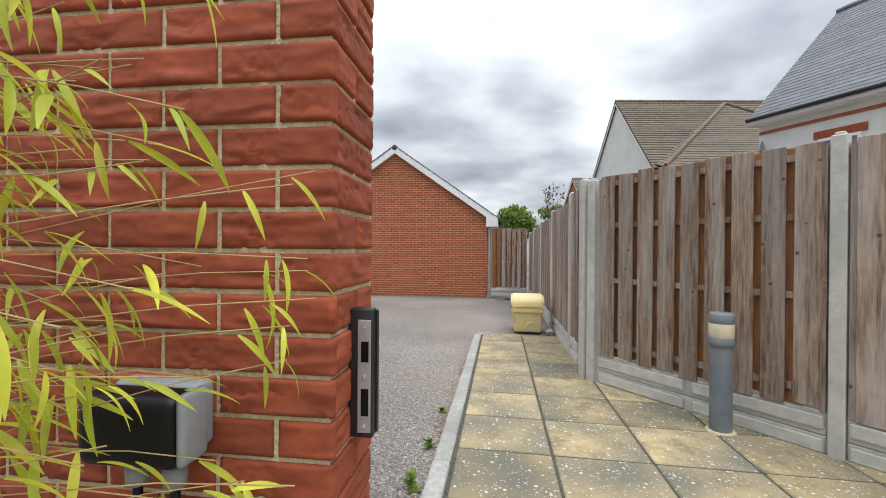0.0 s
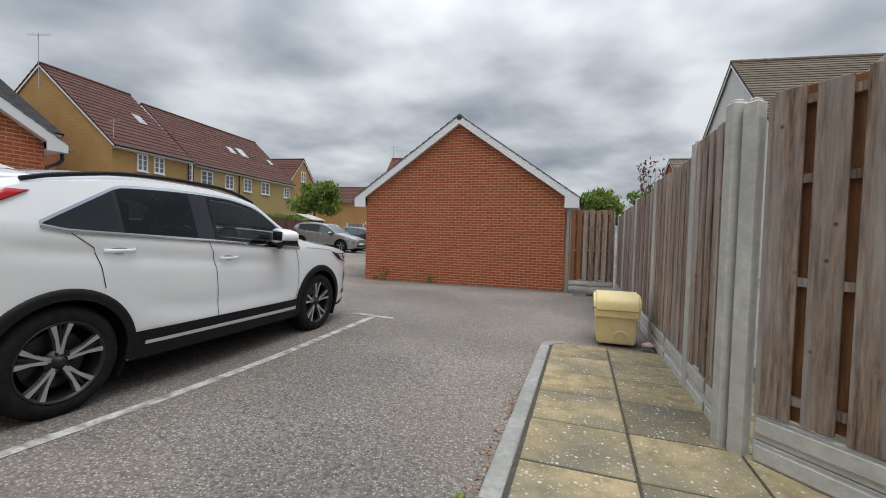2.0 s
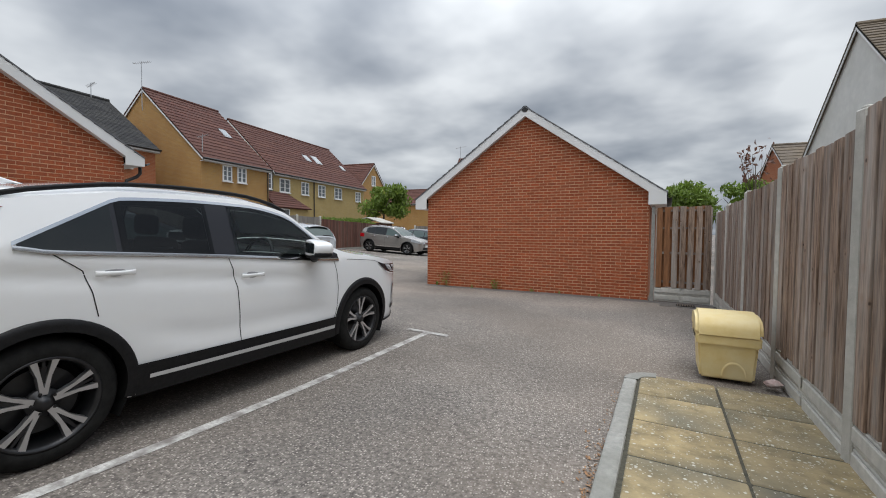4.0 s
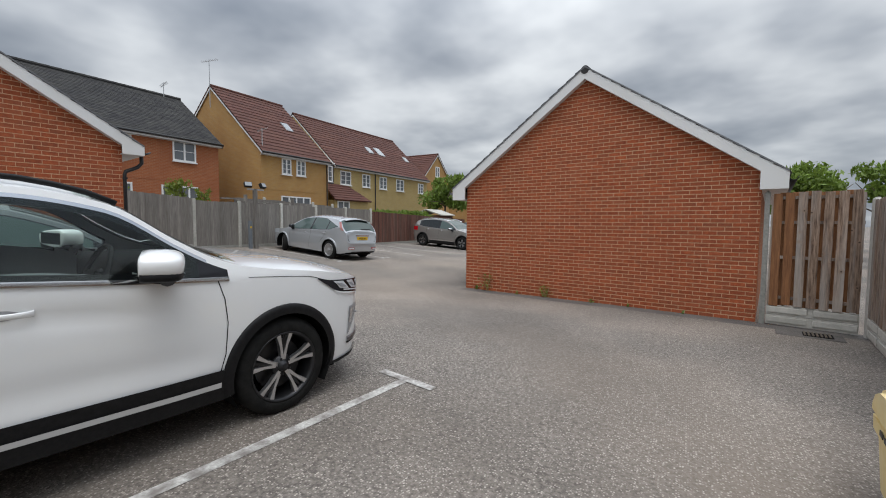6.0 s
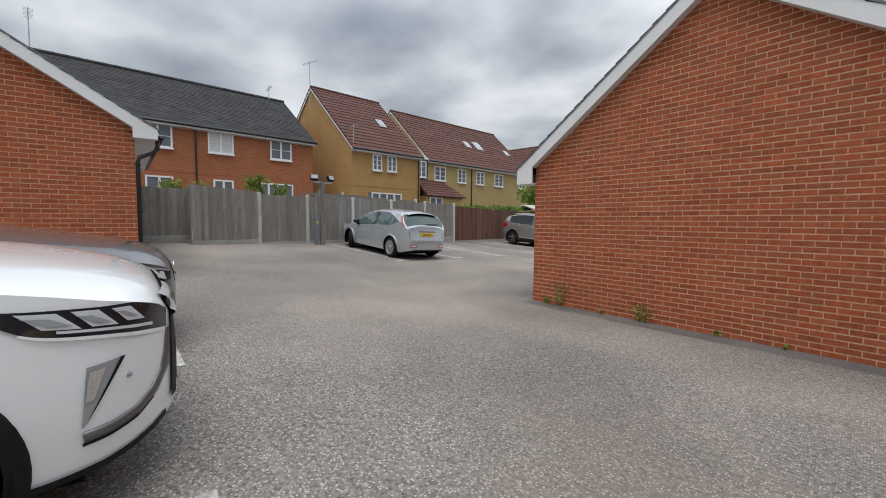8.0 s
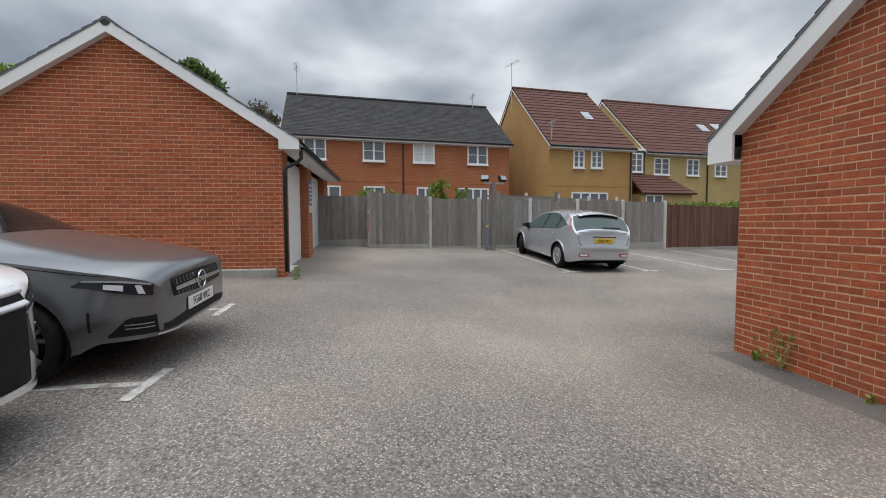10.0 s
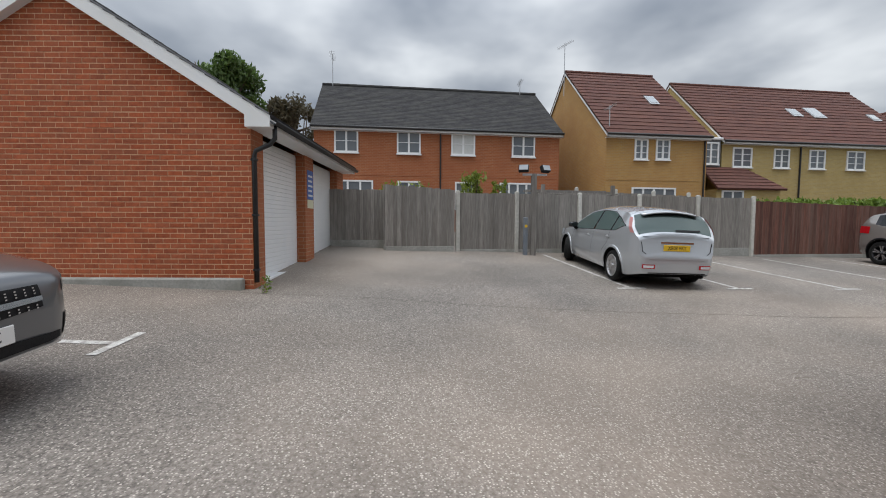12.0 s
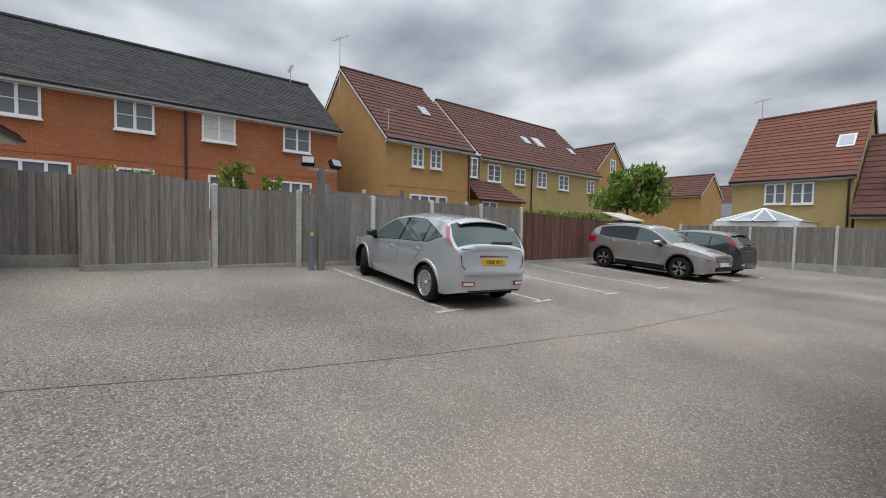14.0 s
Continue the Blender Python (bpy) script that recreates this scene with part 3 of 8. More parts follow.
def hit_and_miss(name, label, p, q, zb, zt, boards, front=1, base_h=0.30, seed=1, fresh=0):
    """A hit-and-miss panel between p and q on concrete gravel boards; front=1: proud boards towards the left of p-q."""
    rnd = random.Random(seed)
    p, q = Vector(p), Vector(q)
    d = q - p
    ln = d.length
    f = thing(name, label, "fence", p.x, p.y, 0, math.degrees(math.atan2(d.y, d.x)), "hit and miss fence panels")
    for k in range(2):
        z = zb + k * base_h / 2
        gb = boxm(0.05, ln - 0.05, -0.02, 0.02, z, z + base_h / 2 - 0.004, 0.006)
        g = part("gravel_board", gb, M_CONCRETE, f, "moulded concrete gravel board")
        for s in (-1, 1):
            for a, b in ((0.06, ln / 2 - 0.03), (ln / 2 + 0.03, ln - 0.06)):
                bm = boxm(a, b, min(s * 0.02, s * 0.034), max(s * 0.02, s * 0.034), z + 0.035, z + base_h / 2 - 0.02, 0.010)
                part("raised_panel", bm, M_CONCRETE, g)
    for zr in (zb + base_h + 0.10, zb + base_h + 0.72, zb + base_h + 1.25, zt - 0.10):
        part("rail", boxm(0.05, ln - 0.05, -0.016, 0.016, zr, zr + 0.045), M_BOARD_GREY, f)
    part("batten", boxm(0.055, 0.085, -0.03, 0.03, zb + base_h, zt - 0.03), M_BOARD_GREY, f)
    part("batten", boxm(ln - 0.085, ln - 0.055, -0.03, 0.03, zb + base_h, zt - 0.03), M_BOARD_GREY, f)
    step = (ln - 0.12) / boards
    w = step * 0.74
    for k in range(boards):
        x = 0.06 + step * (k + 0.5)
        for side, mtl, sh in ((front, M_BOARD_BACK if k < fresh else M_BOARD_GREY, 0), (-front, M_BOARD_BACK, step / 2)):
            xx = x + sh
            if xx + w / 2 > ln - 0.05:
                continue
            y = side * 0.026
            ja, jb, jc = rnd.uniform(-0.012, 0.012), rnd.uniform(-0.03, 0.01), rnd.uniform(-0.004, 0.004)
            bm = boxm(xx - w / 2, xx + w / 2, y - 0.009, y + 0.009, zb + base_h + 0.015 + jb, zt + ja, 0.003)
            bmesh.ops.rotate(bm, verts=bm.verts, cent=(xx, y, (zb + zt) / 2), matrix=Matrix.Rotation(jc, 3, "Y"))
            part("board", bm, mtl, f)
    return f


POST_A = Vector((1.52, 3.93))
POST_B = Vector((2.55, 2.38))
SIDE = Vector((0.118, 0.993))
zA = gz(*POST_A) + 0.03
hit_and_miss("timber_fence", "weathered brown hit-and-miss timber panel on concrete boards", POST_A + Vector((0.02, -0.03)), POST_B, zA, zA + 2.05, 9, -1, seed=3)
POST_C = POST_B + (POST_B - POST_A).normalized() * 1.86
hit_and_miss("timber_fence", "weathered brown hit-and-miss timber panel on concrete boards", POST_B, POST_C, zA, zA + 2.05, 9, -1, seed=4)
side_posts = [POST_A + SIDE * s for s in (0.0, 1.16, 2.98, 4.80, 6.62, 8.02)]
tops = [2.03, 1.98, 1.93, 1.90, 1.86, 1.86]
for i, (p, q) in enumerate(zip(side_posts, side_posts[1:])):
    zb = gz(*((p + q) / 2)) + 0.0
    hit_and_miss("timber_fence", "silver-grey weathered hit-and-miss timber fence panel", p, q, zb, zb + tops[i] + 0.03, 6 if i == 0 else 9, 1, seed=10 + i)
fence_posts = [(POST_A, 2.08, -57), (POST_A + Vector((-0.055, 0.085)), 2.10, 7), (POST_B, 2.12, -57), (POST_C, 2.12, -57)] + [(p, t + 0.08, 7) for p, t in zip(side_posts[1:], tops)]
for p, hgt, rz in fence_posts:
    z = gz(p.x, p.y)
    f = thing("fence_post", "grey cast concrete fence post", "fence post", p.x, p.y, z, rz, "concrete fence posts")
    concrete_post(f, 0, 0, -0.3, hgt, w=0.085)
# the short end panel between the far garage and the side fence
E0, E1 = Vector((1.31, 12.19)), side_posts[-1] + Vector((-0.05, 0.02))
zb = gz(1.9, 12) + 0.02
hit_and_miss("timber_fence", "brown hit-and-miss panel closing the gap beside the garage", E0, E1, zb, zb + 2.02, 7, -1, seed=31, fresh=2)
f = thing("fence_post", "grey concrete fence post beside garage wall", "fence post", 1.31, 12.20, zb, -7.5, "concrete fence posts")
concrete_post(f, 0, 0, -0.3, 2.06, w=0.07, material=M_KERB)


def closeboard(name, label, p, q, zt0, zt1, mtl, base=0.12, posts=(), post_h=0.0, wboard=0.098, seed=1, thin=0.012, face=1):
    """A close-board fence from p to q: each board a piece, overlapping its neighbour, on a gravel board."""
    rnd = random.Random(seed)
    p, q = Vector(p), Vector(q)
    d = q - p
    ln = d.length
    f = thing(name, label, "fence", p.x, p.y, 0, math.degrees(math.atan2(d.y, d.x)), "boundary fences")
    n = max(2, round(ln / wboard))
    st = ln / n
    for k in range(n):
        c = p + d * ((k + 0.5) / n)
        zb = gz(c.x, c.y)
        zt = zt0 + (zt1 - zt0) * (k + 0.5) / n + rnd.uniform(-0.012, 0.012)
        yy = rnd.uniform(-0.003, 0.003)
        bm = bmesh.new()
        x0, x1 = k * st - 0.008, (k + 1) * st + 0.008
        a = [bm.verts.new((x, y, z)) for z in (zb + base, zt) for x, y in ((x0, yy + face * 0.004), (x1, yy + face * 0.022), (x1, yy), (x0, yy - face * 0.003))]
        for i in range(4):
            bm.faces.new((a[i], a[(i + 1) % 4], a[4 + (i + 1) % 4], a[4 + i]))
        bm.faces.new(a[:4][::-1])
        bm.faces.new(a[4:])
        part("board", bm, mtl, f)
    zb = min(gz(p.x, p.y), gz(q.x, q.y))
    part("gravel_board", boxm(0, ln, -0.025, 0.035 if face > 0 else 0.025, zb - 0.1, max(gz(p.x, p.y), gz(q.x, q.y)) + base, 0.005), M_KERB, f, "concrete gravel board")
    for s in posts:
        c = p + d * s
        z = gz(c.x, c.y)
        concrete_post(f, s * ln, face * 0.03, z - 0.2, zt0 + (zt1 - zt0) * s + post_h, w=0.10)
    return f


FX = -13.5
closeboard("fence", "recessed grey-brown close-board fence panel beside the garage", (-13.75, 8.3), (-13.62, 9.72), 2.06, 2.06, M_BOARD_SILVER, base=0.16, seed=5, face=-1)
closeboard("fence", "weathered grey close-board gate panel", (-13.22, 9.72), (-13.30, 11.50), 2.16, 2.06, M_BOARD_SILVER, base=0.10, seed=6, face=-1)
closeboard("fence", "short return of grey close-board fence", (-13.62, 9.70), (-13.22, 9.70), 2.10, 2.16, M_BOARD_SILVER, base=0.12, seed=8, face=-1)
closeboard("fence", "grey weathered close-board fence with concrete posts", (-13.44, 11.56), (-13.62, 20.55), 2.00, 1.98, M_BOARD_SILVER, base=0.04,
           posts=(0.006, 0.185, 0.385, 0.585, 0.79, 0.994), post_h=0.06, seed=7, wboard=0.125, face=-1)
closeboard("fence", "dark reddish-brown stained close-board fence", (-13.62, 20.62), (-13.75, 31.0), 1.90, 1.62, M_BOARD_RUST, base=0.05, seed=9, wboard=0.11, face=-1)
closeboard("fence", "grey weathered close-board fence across the far end", (-13.6, 32.6), (-0.5, 33.4), 1.72, 1.62, M_BOARD_SILVER, base=0.05,
           posts=(0.0, 0.10, 0.22, 0.34, 0.44, 0.56, 0.68, 0.82, 0.99), post_h=0.08, seed=12, wboard=0.12, face=-1)
# the fence behind the grey one, partly seen over it
closeboard("fence", "second grey fence with concrete posts in the gardens", (-15.8, 14.6), (-16.0, 20.3), 2.32, 2.18, M_BOARD_SILVER, base=0.05,
           posts=(0.25, 0.5, 0.75, 0.99), post_h=0.12, seed=14, wboard=0.15, face=-1)


# ---- houses ----
def window_unit(parent, x0, x1, z0, z1, y=0.0, cols=2, bars=1, curtain=False, depth=0.06, sill=True):
    """A white framed window set in the plane y, facing -y."""
    w = part("window", boxm(x0, x1, y - 0.012, y + 0.01, z0, z1), M_PANE if not curtain else M_CURTAIN, parent, "white-framed window")
    t = 0.055
    bm = bmesh.new()
    box(bm, x0 - 0.02, x0 + t, y - depth, y, z0 - 0.02, z1 + 0.02)
    box(bm, x1 - t, x1 + 0.02, y - depth, y, z0 - 0.02, z1 + 0.02)
    box(bm, x0 + t, x1 - t, y - depth, y, z0 - 0.02, z0 + t)
    box(bm, x0 + t, x1 - t, y - depth, y, z1 - t, z1 + 0.02)
    part("frame", bm, M_UPVC, w, "white frame")
    for k in range(1, cols):
        x = x0 + (x1 - x0) * k / cols
        part("mullion", boxm(x - 0.045, x + 0.045, y - depth + 0.008, y - 0.01, z0 + t, z1 - t), M_UPVC, w)
    for c in range(cols):
        a, b = x0 + (x1 - x0) * c / cols + 0.05, x0 + (x1 - x0) * (c + 1) / cols - 0.05
        for k in range(1, bars + 1):
            z = z0 + (z1 - z0) * k / (bars + 1)
            part("glazing_bar", boxm(a, b, y - depth + 0.02, y - 0.012, z - 0.014, z + 0.014), M_UPVC, w)
    if sill:
        part("sill", boxm(x0 - 0.06, x1 + 0.06, y - 0.12, y - 0.001, z0 - 0.08, z0 - 0.025, 0.006), M_UPVC, w)
    return w


def house(name, label, ox, oy, rz, width, depth, base, eave, ridge, m_wall, m_roof, windows=(), courses=16, ridge_at=None,
          verge=0.12, eave_over=0.25, m_trim=None, skylights=(), tile=0.045):
    """A gabled house: the facade stands in the plane y = 0 and faces -y, the ridge runs along x."""
    hs = thing(name, label, "house", ox, oy, 0, rz)
    rd = ridge_at or depth / 2
    sl = (ridge - eave) / rd
    body = bmesh.new()
    pts = [(0, base - 1), (depth, base - 1), (depth, eave), (rd, ridge - 0.08), (0, eave)]
    a = [body.verts.new((0, y, z)) for y, z in pts]
    b = [body.verts.new((width, y, z)) for y, z in pts]
    body.faces.new(a)
    body.faces.new(b[::-1])
    for i in range(5):
        j = (i + 1) % 5
        body.faces.new((a[j], a[i], b[i], b[j]))
    part("wall", body, m_wall, hs)
    for sgn, y_e in ((-1, -eave_over), (1, depth + eave_over)):
        bm = bmesh.new()
        z_e = eave - sl * eave_over + 0.06
        e0, e1 = (-verge, y_e, z_e), (width + verge, y_e, z_e)
        r0, r1 = (-verge, rd, ridge + 0.02), (width + verge, rd, ridge + 0.02)
        slab_quad(bm, e0, e1, r1, r0, 0.05) if sgn < 0 else slab_quad(bm, e1, e0, r0, r1, 0.05)
        rf = part("roof", bm, m_roof, hs, "tiled roof slope")
        tiled_slope(rf, m_roof, e0, e1, r0, r1, courses, tile)
        ya, yb = sorted((y_e, y_e - sgn * 0.03))
        part("fascia", boxm(-verge, width + verge, ya, yb, z_e - 0.19, z_e - 0.02), m_trim or M_WHITE, hs, "white fascia board")
        if sgn < 0:
            part("soffit", boxm(-verge, width + verge, y_e, 0.0, z_e - 0.19, z_e - 0.17), M_WHITE, hs)
            bm = bmesh.new()
            cyl(bm, 0.06, 0.06, (-verge, y_e - 0.05, z_e - 0.03), (width + verge, y_e - 0.05, z_e - 0.03), 10)
            part("gutter", bm, M_BLACKPLASTIC, hs, "black gutter", True)
        for x in (-verge, width + verge - 0.03):
            bm = bmesh.new()
            p = [(y_e, z_e - 0.02), (rd, ridge), (rd, ridge - 0.17), (y_e, z_e - 0.19)]
            va = [bm.verts.new((x, y, z)) for y, z in p]
            vb = [bm.verts.new((x + 0.03, y, z)) for y, z in p]
            bm.faces.new(va)
            bm.faces.new(vb[::-1])
            for i in range(4):
                j = (i + 1) % 4
                bm.faces.new((va[j], va[i], vb[i], vb[j]))
            part("barge_board", bm, m_trim or M_WHITE, hs, "white barge board")
    bm = bmesh.new()
    n = int(width / 0.45)
    for k in range(n):
        x0 = -verge + (width + 2 * verge) * k / n
        cyl(bm, 0.10, 0.11, (x0, rd, ridge + 0.03), (x0 + (width + 2 * verge) / n, rd, ridge + 0.03), 8)
    part("ridge_tiles", bm, m_roof, hs)
    for x0, x1, z0, z1, cols, bars, cur in windows:
        window_unit(hs, x0, x1, z0, z1, 0.0, cols, bars, cur)
        part("lintel", boxm(x0 - 0.12, x1 + 0.12, -0.006, 0.05, z1 + 0.03, z1 + 0.22), m_wall, hs, "soldier-course lintel")
    for u0, u1, z0, z1 in skylights:
        y0, y1 = (z0 - eave) / sl, (z1 - eave) / sl
        q = part("skylight", bmesh.new(), M_PANE, hs, "grey framed roof window")
        bm = bmesh.new()
        slab_quad(bm, (u0, y0, z0 + 0.16), (u1, y0, z0 + 0.16), (u1, y1, z1 + 0.16), (u0, y1, z1 + 0.16), 0.12)
        part("roof_window_frame", bm, M_GALV, q)
        bm = bmesh.new()
        i, k = 0.08, 0.1
        slab_quad(bm, (u0 + i, y0 + k, z0 + k * sl + 0.175), (u1 - i, y0 + k, z0 + k * sl + 0.175), (u1 - i, y1 - k, z1 - k * sl + 0.175), (u0 + i, y1 - k, z1 - k * sl + 0.175), 0.01)
        part("roof_window_pane", bm, M_PANE_SKY, q)
    return hs


M_PANE_SKY = glassy("roof_window_glass", (0.35, 0.38, 0.40), 0.05)


def aerial(x, y, z0, z1, size=1.0, rz=0.0):
    a = thing("tv_aerial", "thin grey rooftop television aerial on a mast", "aerial", x, y, z0, rz)
    bm = bmesh.new()
    cyl(bm, 0.025, 0.02, (0, 0, 0), (0, 0, z1 - z0), 6)
    part("mast", bm, M_GALV, a)
    bm = bmesh.new()
    h = z1 - z0 - 0.1
    cyl(bm, 0.012, 0.012, (-0.5 * size, 0, h - 0.12), (0.6 * size, 0, h + 0.12), 6)
    boom = part("boom", bm, M_GALV, a)
    for k in range(9):
        x = (-0.45 + k * 0.12) * size
        zz = h + x * 0.22
        bm = bmesh.new()
        cyl(bm, 0.008, 0.008, (x, -0.2 * size, zz), (x, 0.2 * size, zz), 5)
        part("rod", bm, M_GALV, boom)


# red-brick terrace behind the grey fence
W2 = [(a - 6.5, b - 6.5, 4.5, 5.53, 2, 1, c) for a, b, c in ((7.45, 8.52, 0), (10.37, 11.47, 0), (13.0, 14.14, 1), (16.04, 17.19, 0))]
W1 = [(a - 6.5, b - 6.5, 1.9, 3.17, n, 0, 0) for a, b, n in ((7.45, 9.2, 3), (10.4, 11.45, 2), (13.2, 14.1, 2), (15.45, 17.25, 4))]
TERRACE = house("house", "red-brick terrace with dark slate roof and white windows", -23.0, 6.45, 90, 12.0, 8.0, 0.5, 5.78, 8.75, M_WALL_RED, M_SLATE, W2 + W1, 30, tile=0.014)
bm = bmesh.new()
cyl(bm, 0.04, 0.04, (5.95, -0.05, 0.5), (5.95, -0.05, 5.6), 8)
part("downpipe", bm, M_BLACKPLASTIC, TERRACE, "black downpipe")
part("string_course", boxm(0.02, 11.98, -0.012, 0.02, 3.42, 3.58), M_WALL_RED, TERRACE, "projecting brick string course")
aerial(-26.9, 6.9, 8.6, 10.4, 0.8)
aerial(-26.9, 17.6, 8.7, 9.5, 0.6)

# yellow-brick house with steep red roof
YW = [(1.48, 2.14, 4.33, 5.28, 2, 2, 0), (2.60, 3.30, 4.35, 5.31, 2, 2, 0), (1.4, 3.7, 2.0, 2.95, 4, 0, 0)]
YELLOW = house("house", "yellow-brick house with steep red-brown tiled roof", -21.74, 20.28, 90, 5.35, 9.6, 0.5, 5.66, 10.0, M_WALL_YELLOW, M_ROOF_RED, YW, 18,
               verge=0.08, skylights=[(3.55, 4.1, 7.45, 8.05)])
bm = bmesh.new()
cyl(bm, 0.04, 0.04, (5.2, -0.06, 0.5), (5.2, -0.06, 5.4), 8)
part("downpipe", bm, M_BLACKPLASTIC, YELLOW, "black downpipe")
part("string_course", boxm(0.02, 5.33, -0.012, 0.02, 3.30, 3.38), M_WALL_YELLOW, YELLOW)
aerial(-26.4, 20.1, 8.6, 11.6, 0.9, 40)
aerial(-21.9, 20.5, 5.7, 6.9, 0.6, 20)
Y2W = [(a - 28.0, b - 28.0, 4.34, 5.38, 2, 2, 0) for a, b in ((28.66, 29.81), (31.22, 32.17), (33.49, 34.48), (35.94, 37.11))]
Y2W += [(39.6 - 28.0, 40.5 - 28.0, 4.34, 5.3, 2, 2, 0)]
YELLOW2 = house("house", "long yellow-brick terrace with red-brown tiled roof", -23.5, 28.0, 90, 13.3, 9.0, 0.3, 5.90, 10.15, M_WALL_PALE, M_ROOF_RED, Y2W, 18,
                verge=0.06, skylights=[(6.3, 7.0, 7.6, 8.2), (7.7, 8.6, 7.55, 8.35), (11.9, 12.5, 7.5, 8.0)])
bm = bmesh.new()
cyl(bm, 0.045, 0.045, (4.87, -0.06, 0.3), (4.87, -0.06, 5.6), 8)
part("downpipe", bm, M_BLACKPLASTIC, YELLOW2, "black downpipe")
# the two-storey bay and lean-to in the corner of the yellow houses
bay = part("bay", boxm(-1.33, -0.13, -0.05, 1.0, 4.1, 5.75), M_ROOF_GREY, YELLOW2, "grey-clad oriel bay")
part("bay_roof", boxm(-1.43, -0.03, -0.15, 1.0, 5.75, 5.88, 0.02), M_WHITE, bay)
window_unit(YELLOW2, -1.18, -0.28, 4.45, 5.6, -0.05, 2, 2, False)
part("link_wall", boxm(-2.45, -0.01, 1.0, 8.0, 0.0, 5.7), M_WALL_PALE, YELLOW2, "recessed wall between the two houses")
bm = bmesh.new()
slab_quad(bm, (-1.6, -1.7, 2.98), (2.4, -1.7, 2.98), (1.3, -0.02, 4.28), (-1.3, -0.02, 4.28), 0.05)
lean = part("lean_to_roof", bm, M_ROOF_RED, YELLOW2, "red-brown lean-to roof")
tiled_slope(lean, M_ROOF_RED, (-1.6, -1.7, 3.0), (2.4, -1.7, 3.0), (-1.3, -0.02, 4.3), (1.3, -0.02, 4.3), 7, 0.045)
part("lean_to_wall", boxm(-1.5, 2.2, -1.5, -0.002, 0.0, 2.98), M_WALL_PALE, YELLOW2)
window_unit(YELLOW2, -1.2, 0.0, 2.2, 2.9, -1.5, 2, 0, False)

# cross wing and small houses beyond
WING = house("house", "yellow-brick gabled wing with red tiles", -33.0, 42.0, 0, 8.6, 5.6, 0.0, 6.3, 9.0, M_WALL_YELLOW, M_ROOF_RED, [], 12)
gw = thing("gable_window", "small white window high in a yellow gable", "window", -24.38, 44.4, 0, 90)
window_unit(gw, 0, 0.8, 6.5, 7.6, 0.0, 2, 1, False)
aerial(-30.5, 43.0, 9.0, 10.6, 0.9)
bm = bmesh.new()
cyl(bm, 0.07, 0.07, (0.9, -0.1, 3.5), (0.9, -0.1, 8.8), 8)
part("downpipe", bm, M_WHITE, WING, "pale soil pipe")
house("house", "small yellow-brick house with red tiled roof", -30.5, 56.0, 0, 9.2, 5.5, 0.0, 5.3, 7.4, M_WALL_YELLOW, M_ROOF_RED, [], 10)
house("house", "distant yellow-brick house with brown roof", -31.0, 72.0, 0, 14.0, 7.0, 0.0, 4.6, 7.8, M_WALL_YELLOW, M_ROOF_RED, [], 10)
house("house", "distant low brick house with grey roof", -30.5, 66.0, 0, 12.0, 5.0, 0.0, 3.0, 5.0, M_WALL_RED, M_ROOF_GREY, [], 8)

# the yellow-brick house at the far end, with its lower neighbour and a glass conservatory
RW = [(1.53, 2.41, 3.0, 4.05, 2, 1, 0), (2.69, 3.55, 2.97, 4.03, 2, 1, 0)]
RH = house("house", "yellow-brick house with orange-red tiled roof", -13.1, 38.0, 0, 5.0, 8.6, -0.2, 4.45, 8.50, M_WALL_PALE, M_ROOF_ORANGE, RW, 18,
           skylights=[(4.05, 4.75, 5.75, 6.5)], m_trim=M_CONCRETE)
aerial(-12.9, 41.8, 8.4, 9.7, 0.9, 30)
bm = bmesh.new()
cyl(bm, 0.045, 0.045, (4.85, -0.06, -0.2), (4.85, -0.06, 4.2), 8)
part("downpipe", bm, M_BLACKPLASTIC, RH, "black downpipe")
NB = house("house", "lower brick house with dark red tiled roof", -7.9, 37.2, 0, 9.0, 9.0, -0.2, 2.5, 6.6, M_WALL_PALE, M_ROOF_RED, [], 14, m_trim=M_CONCRETE)
dm = part("dormer", boxm(1.1, 3.2, 0.6, 3.0, 2.9, 4.7), M_CONCRETE, NB, "pale dormer window box")
part("dormer_roof", boxm(0.95, 3.35, 0.45, 3.1, 4.7, 4.86, 0.02), M_WHITE, dm)
window_unit(NB, 1.3, 3.0, 3.3, 4.45, 0.6, 2, 1, False)
cons = thing("conservatory", "white-framed glass conservatory roof behind the fence", "conservatory", -11.0, 35.6, 0, 0)
part("conservatory_wall", boxm(-1.7, 1.7, -1.5, 2.3, -0.2, 1.95), M_UPVC, cons)
bm = bmesh.new()
apex = bm.verts.new((0, 0.2, 2.62))
ring = [bm.verts.new(p) for p in ((-1.75, -1.0, 1.97), (-0.9, -1.6, 1.97), (0.9, -1.6, 1.97), (1.75, -1.0, 1.97), (1.75, 2.3, 1.97), (-1.75, 2.3, 1.97))]
for i in range(6):
    bm.faces.new((ring[i], ring[(i + 1) % 6], apex))
part("glass_roof", bm, M_PANE_SKY, cons, "pale polycarbonate roof")
for x, y in ((-1.75, -1.0), (-0.9, -1.6), (0.9, -1.6), (1.75, -1.0), (0, -1.6)):
    bm = bmesh.new()
    cyl(bm, 0.045, 0.045, (x, y, 1.99), (0, 0.2, 2.64), 6)
    part("roof_bar", bm, M_UPVC, cons)

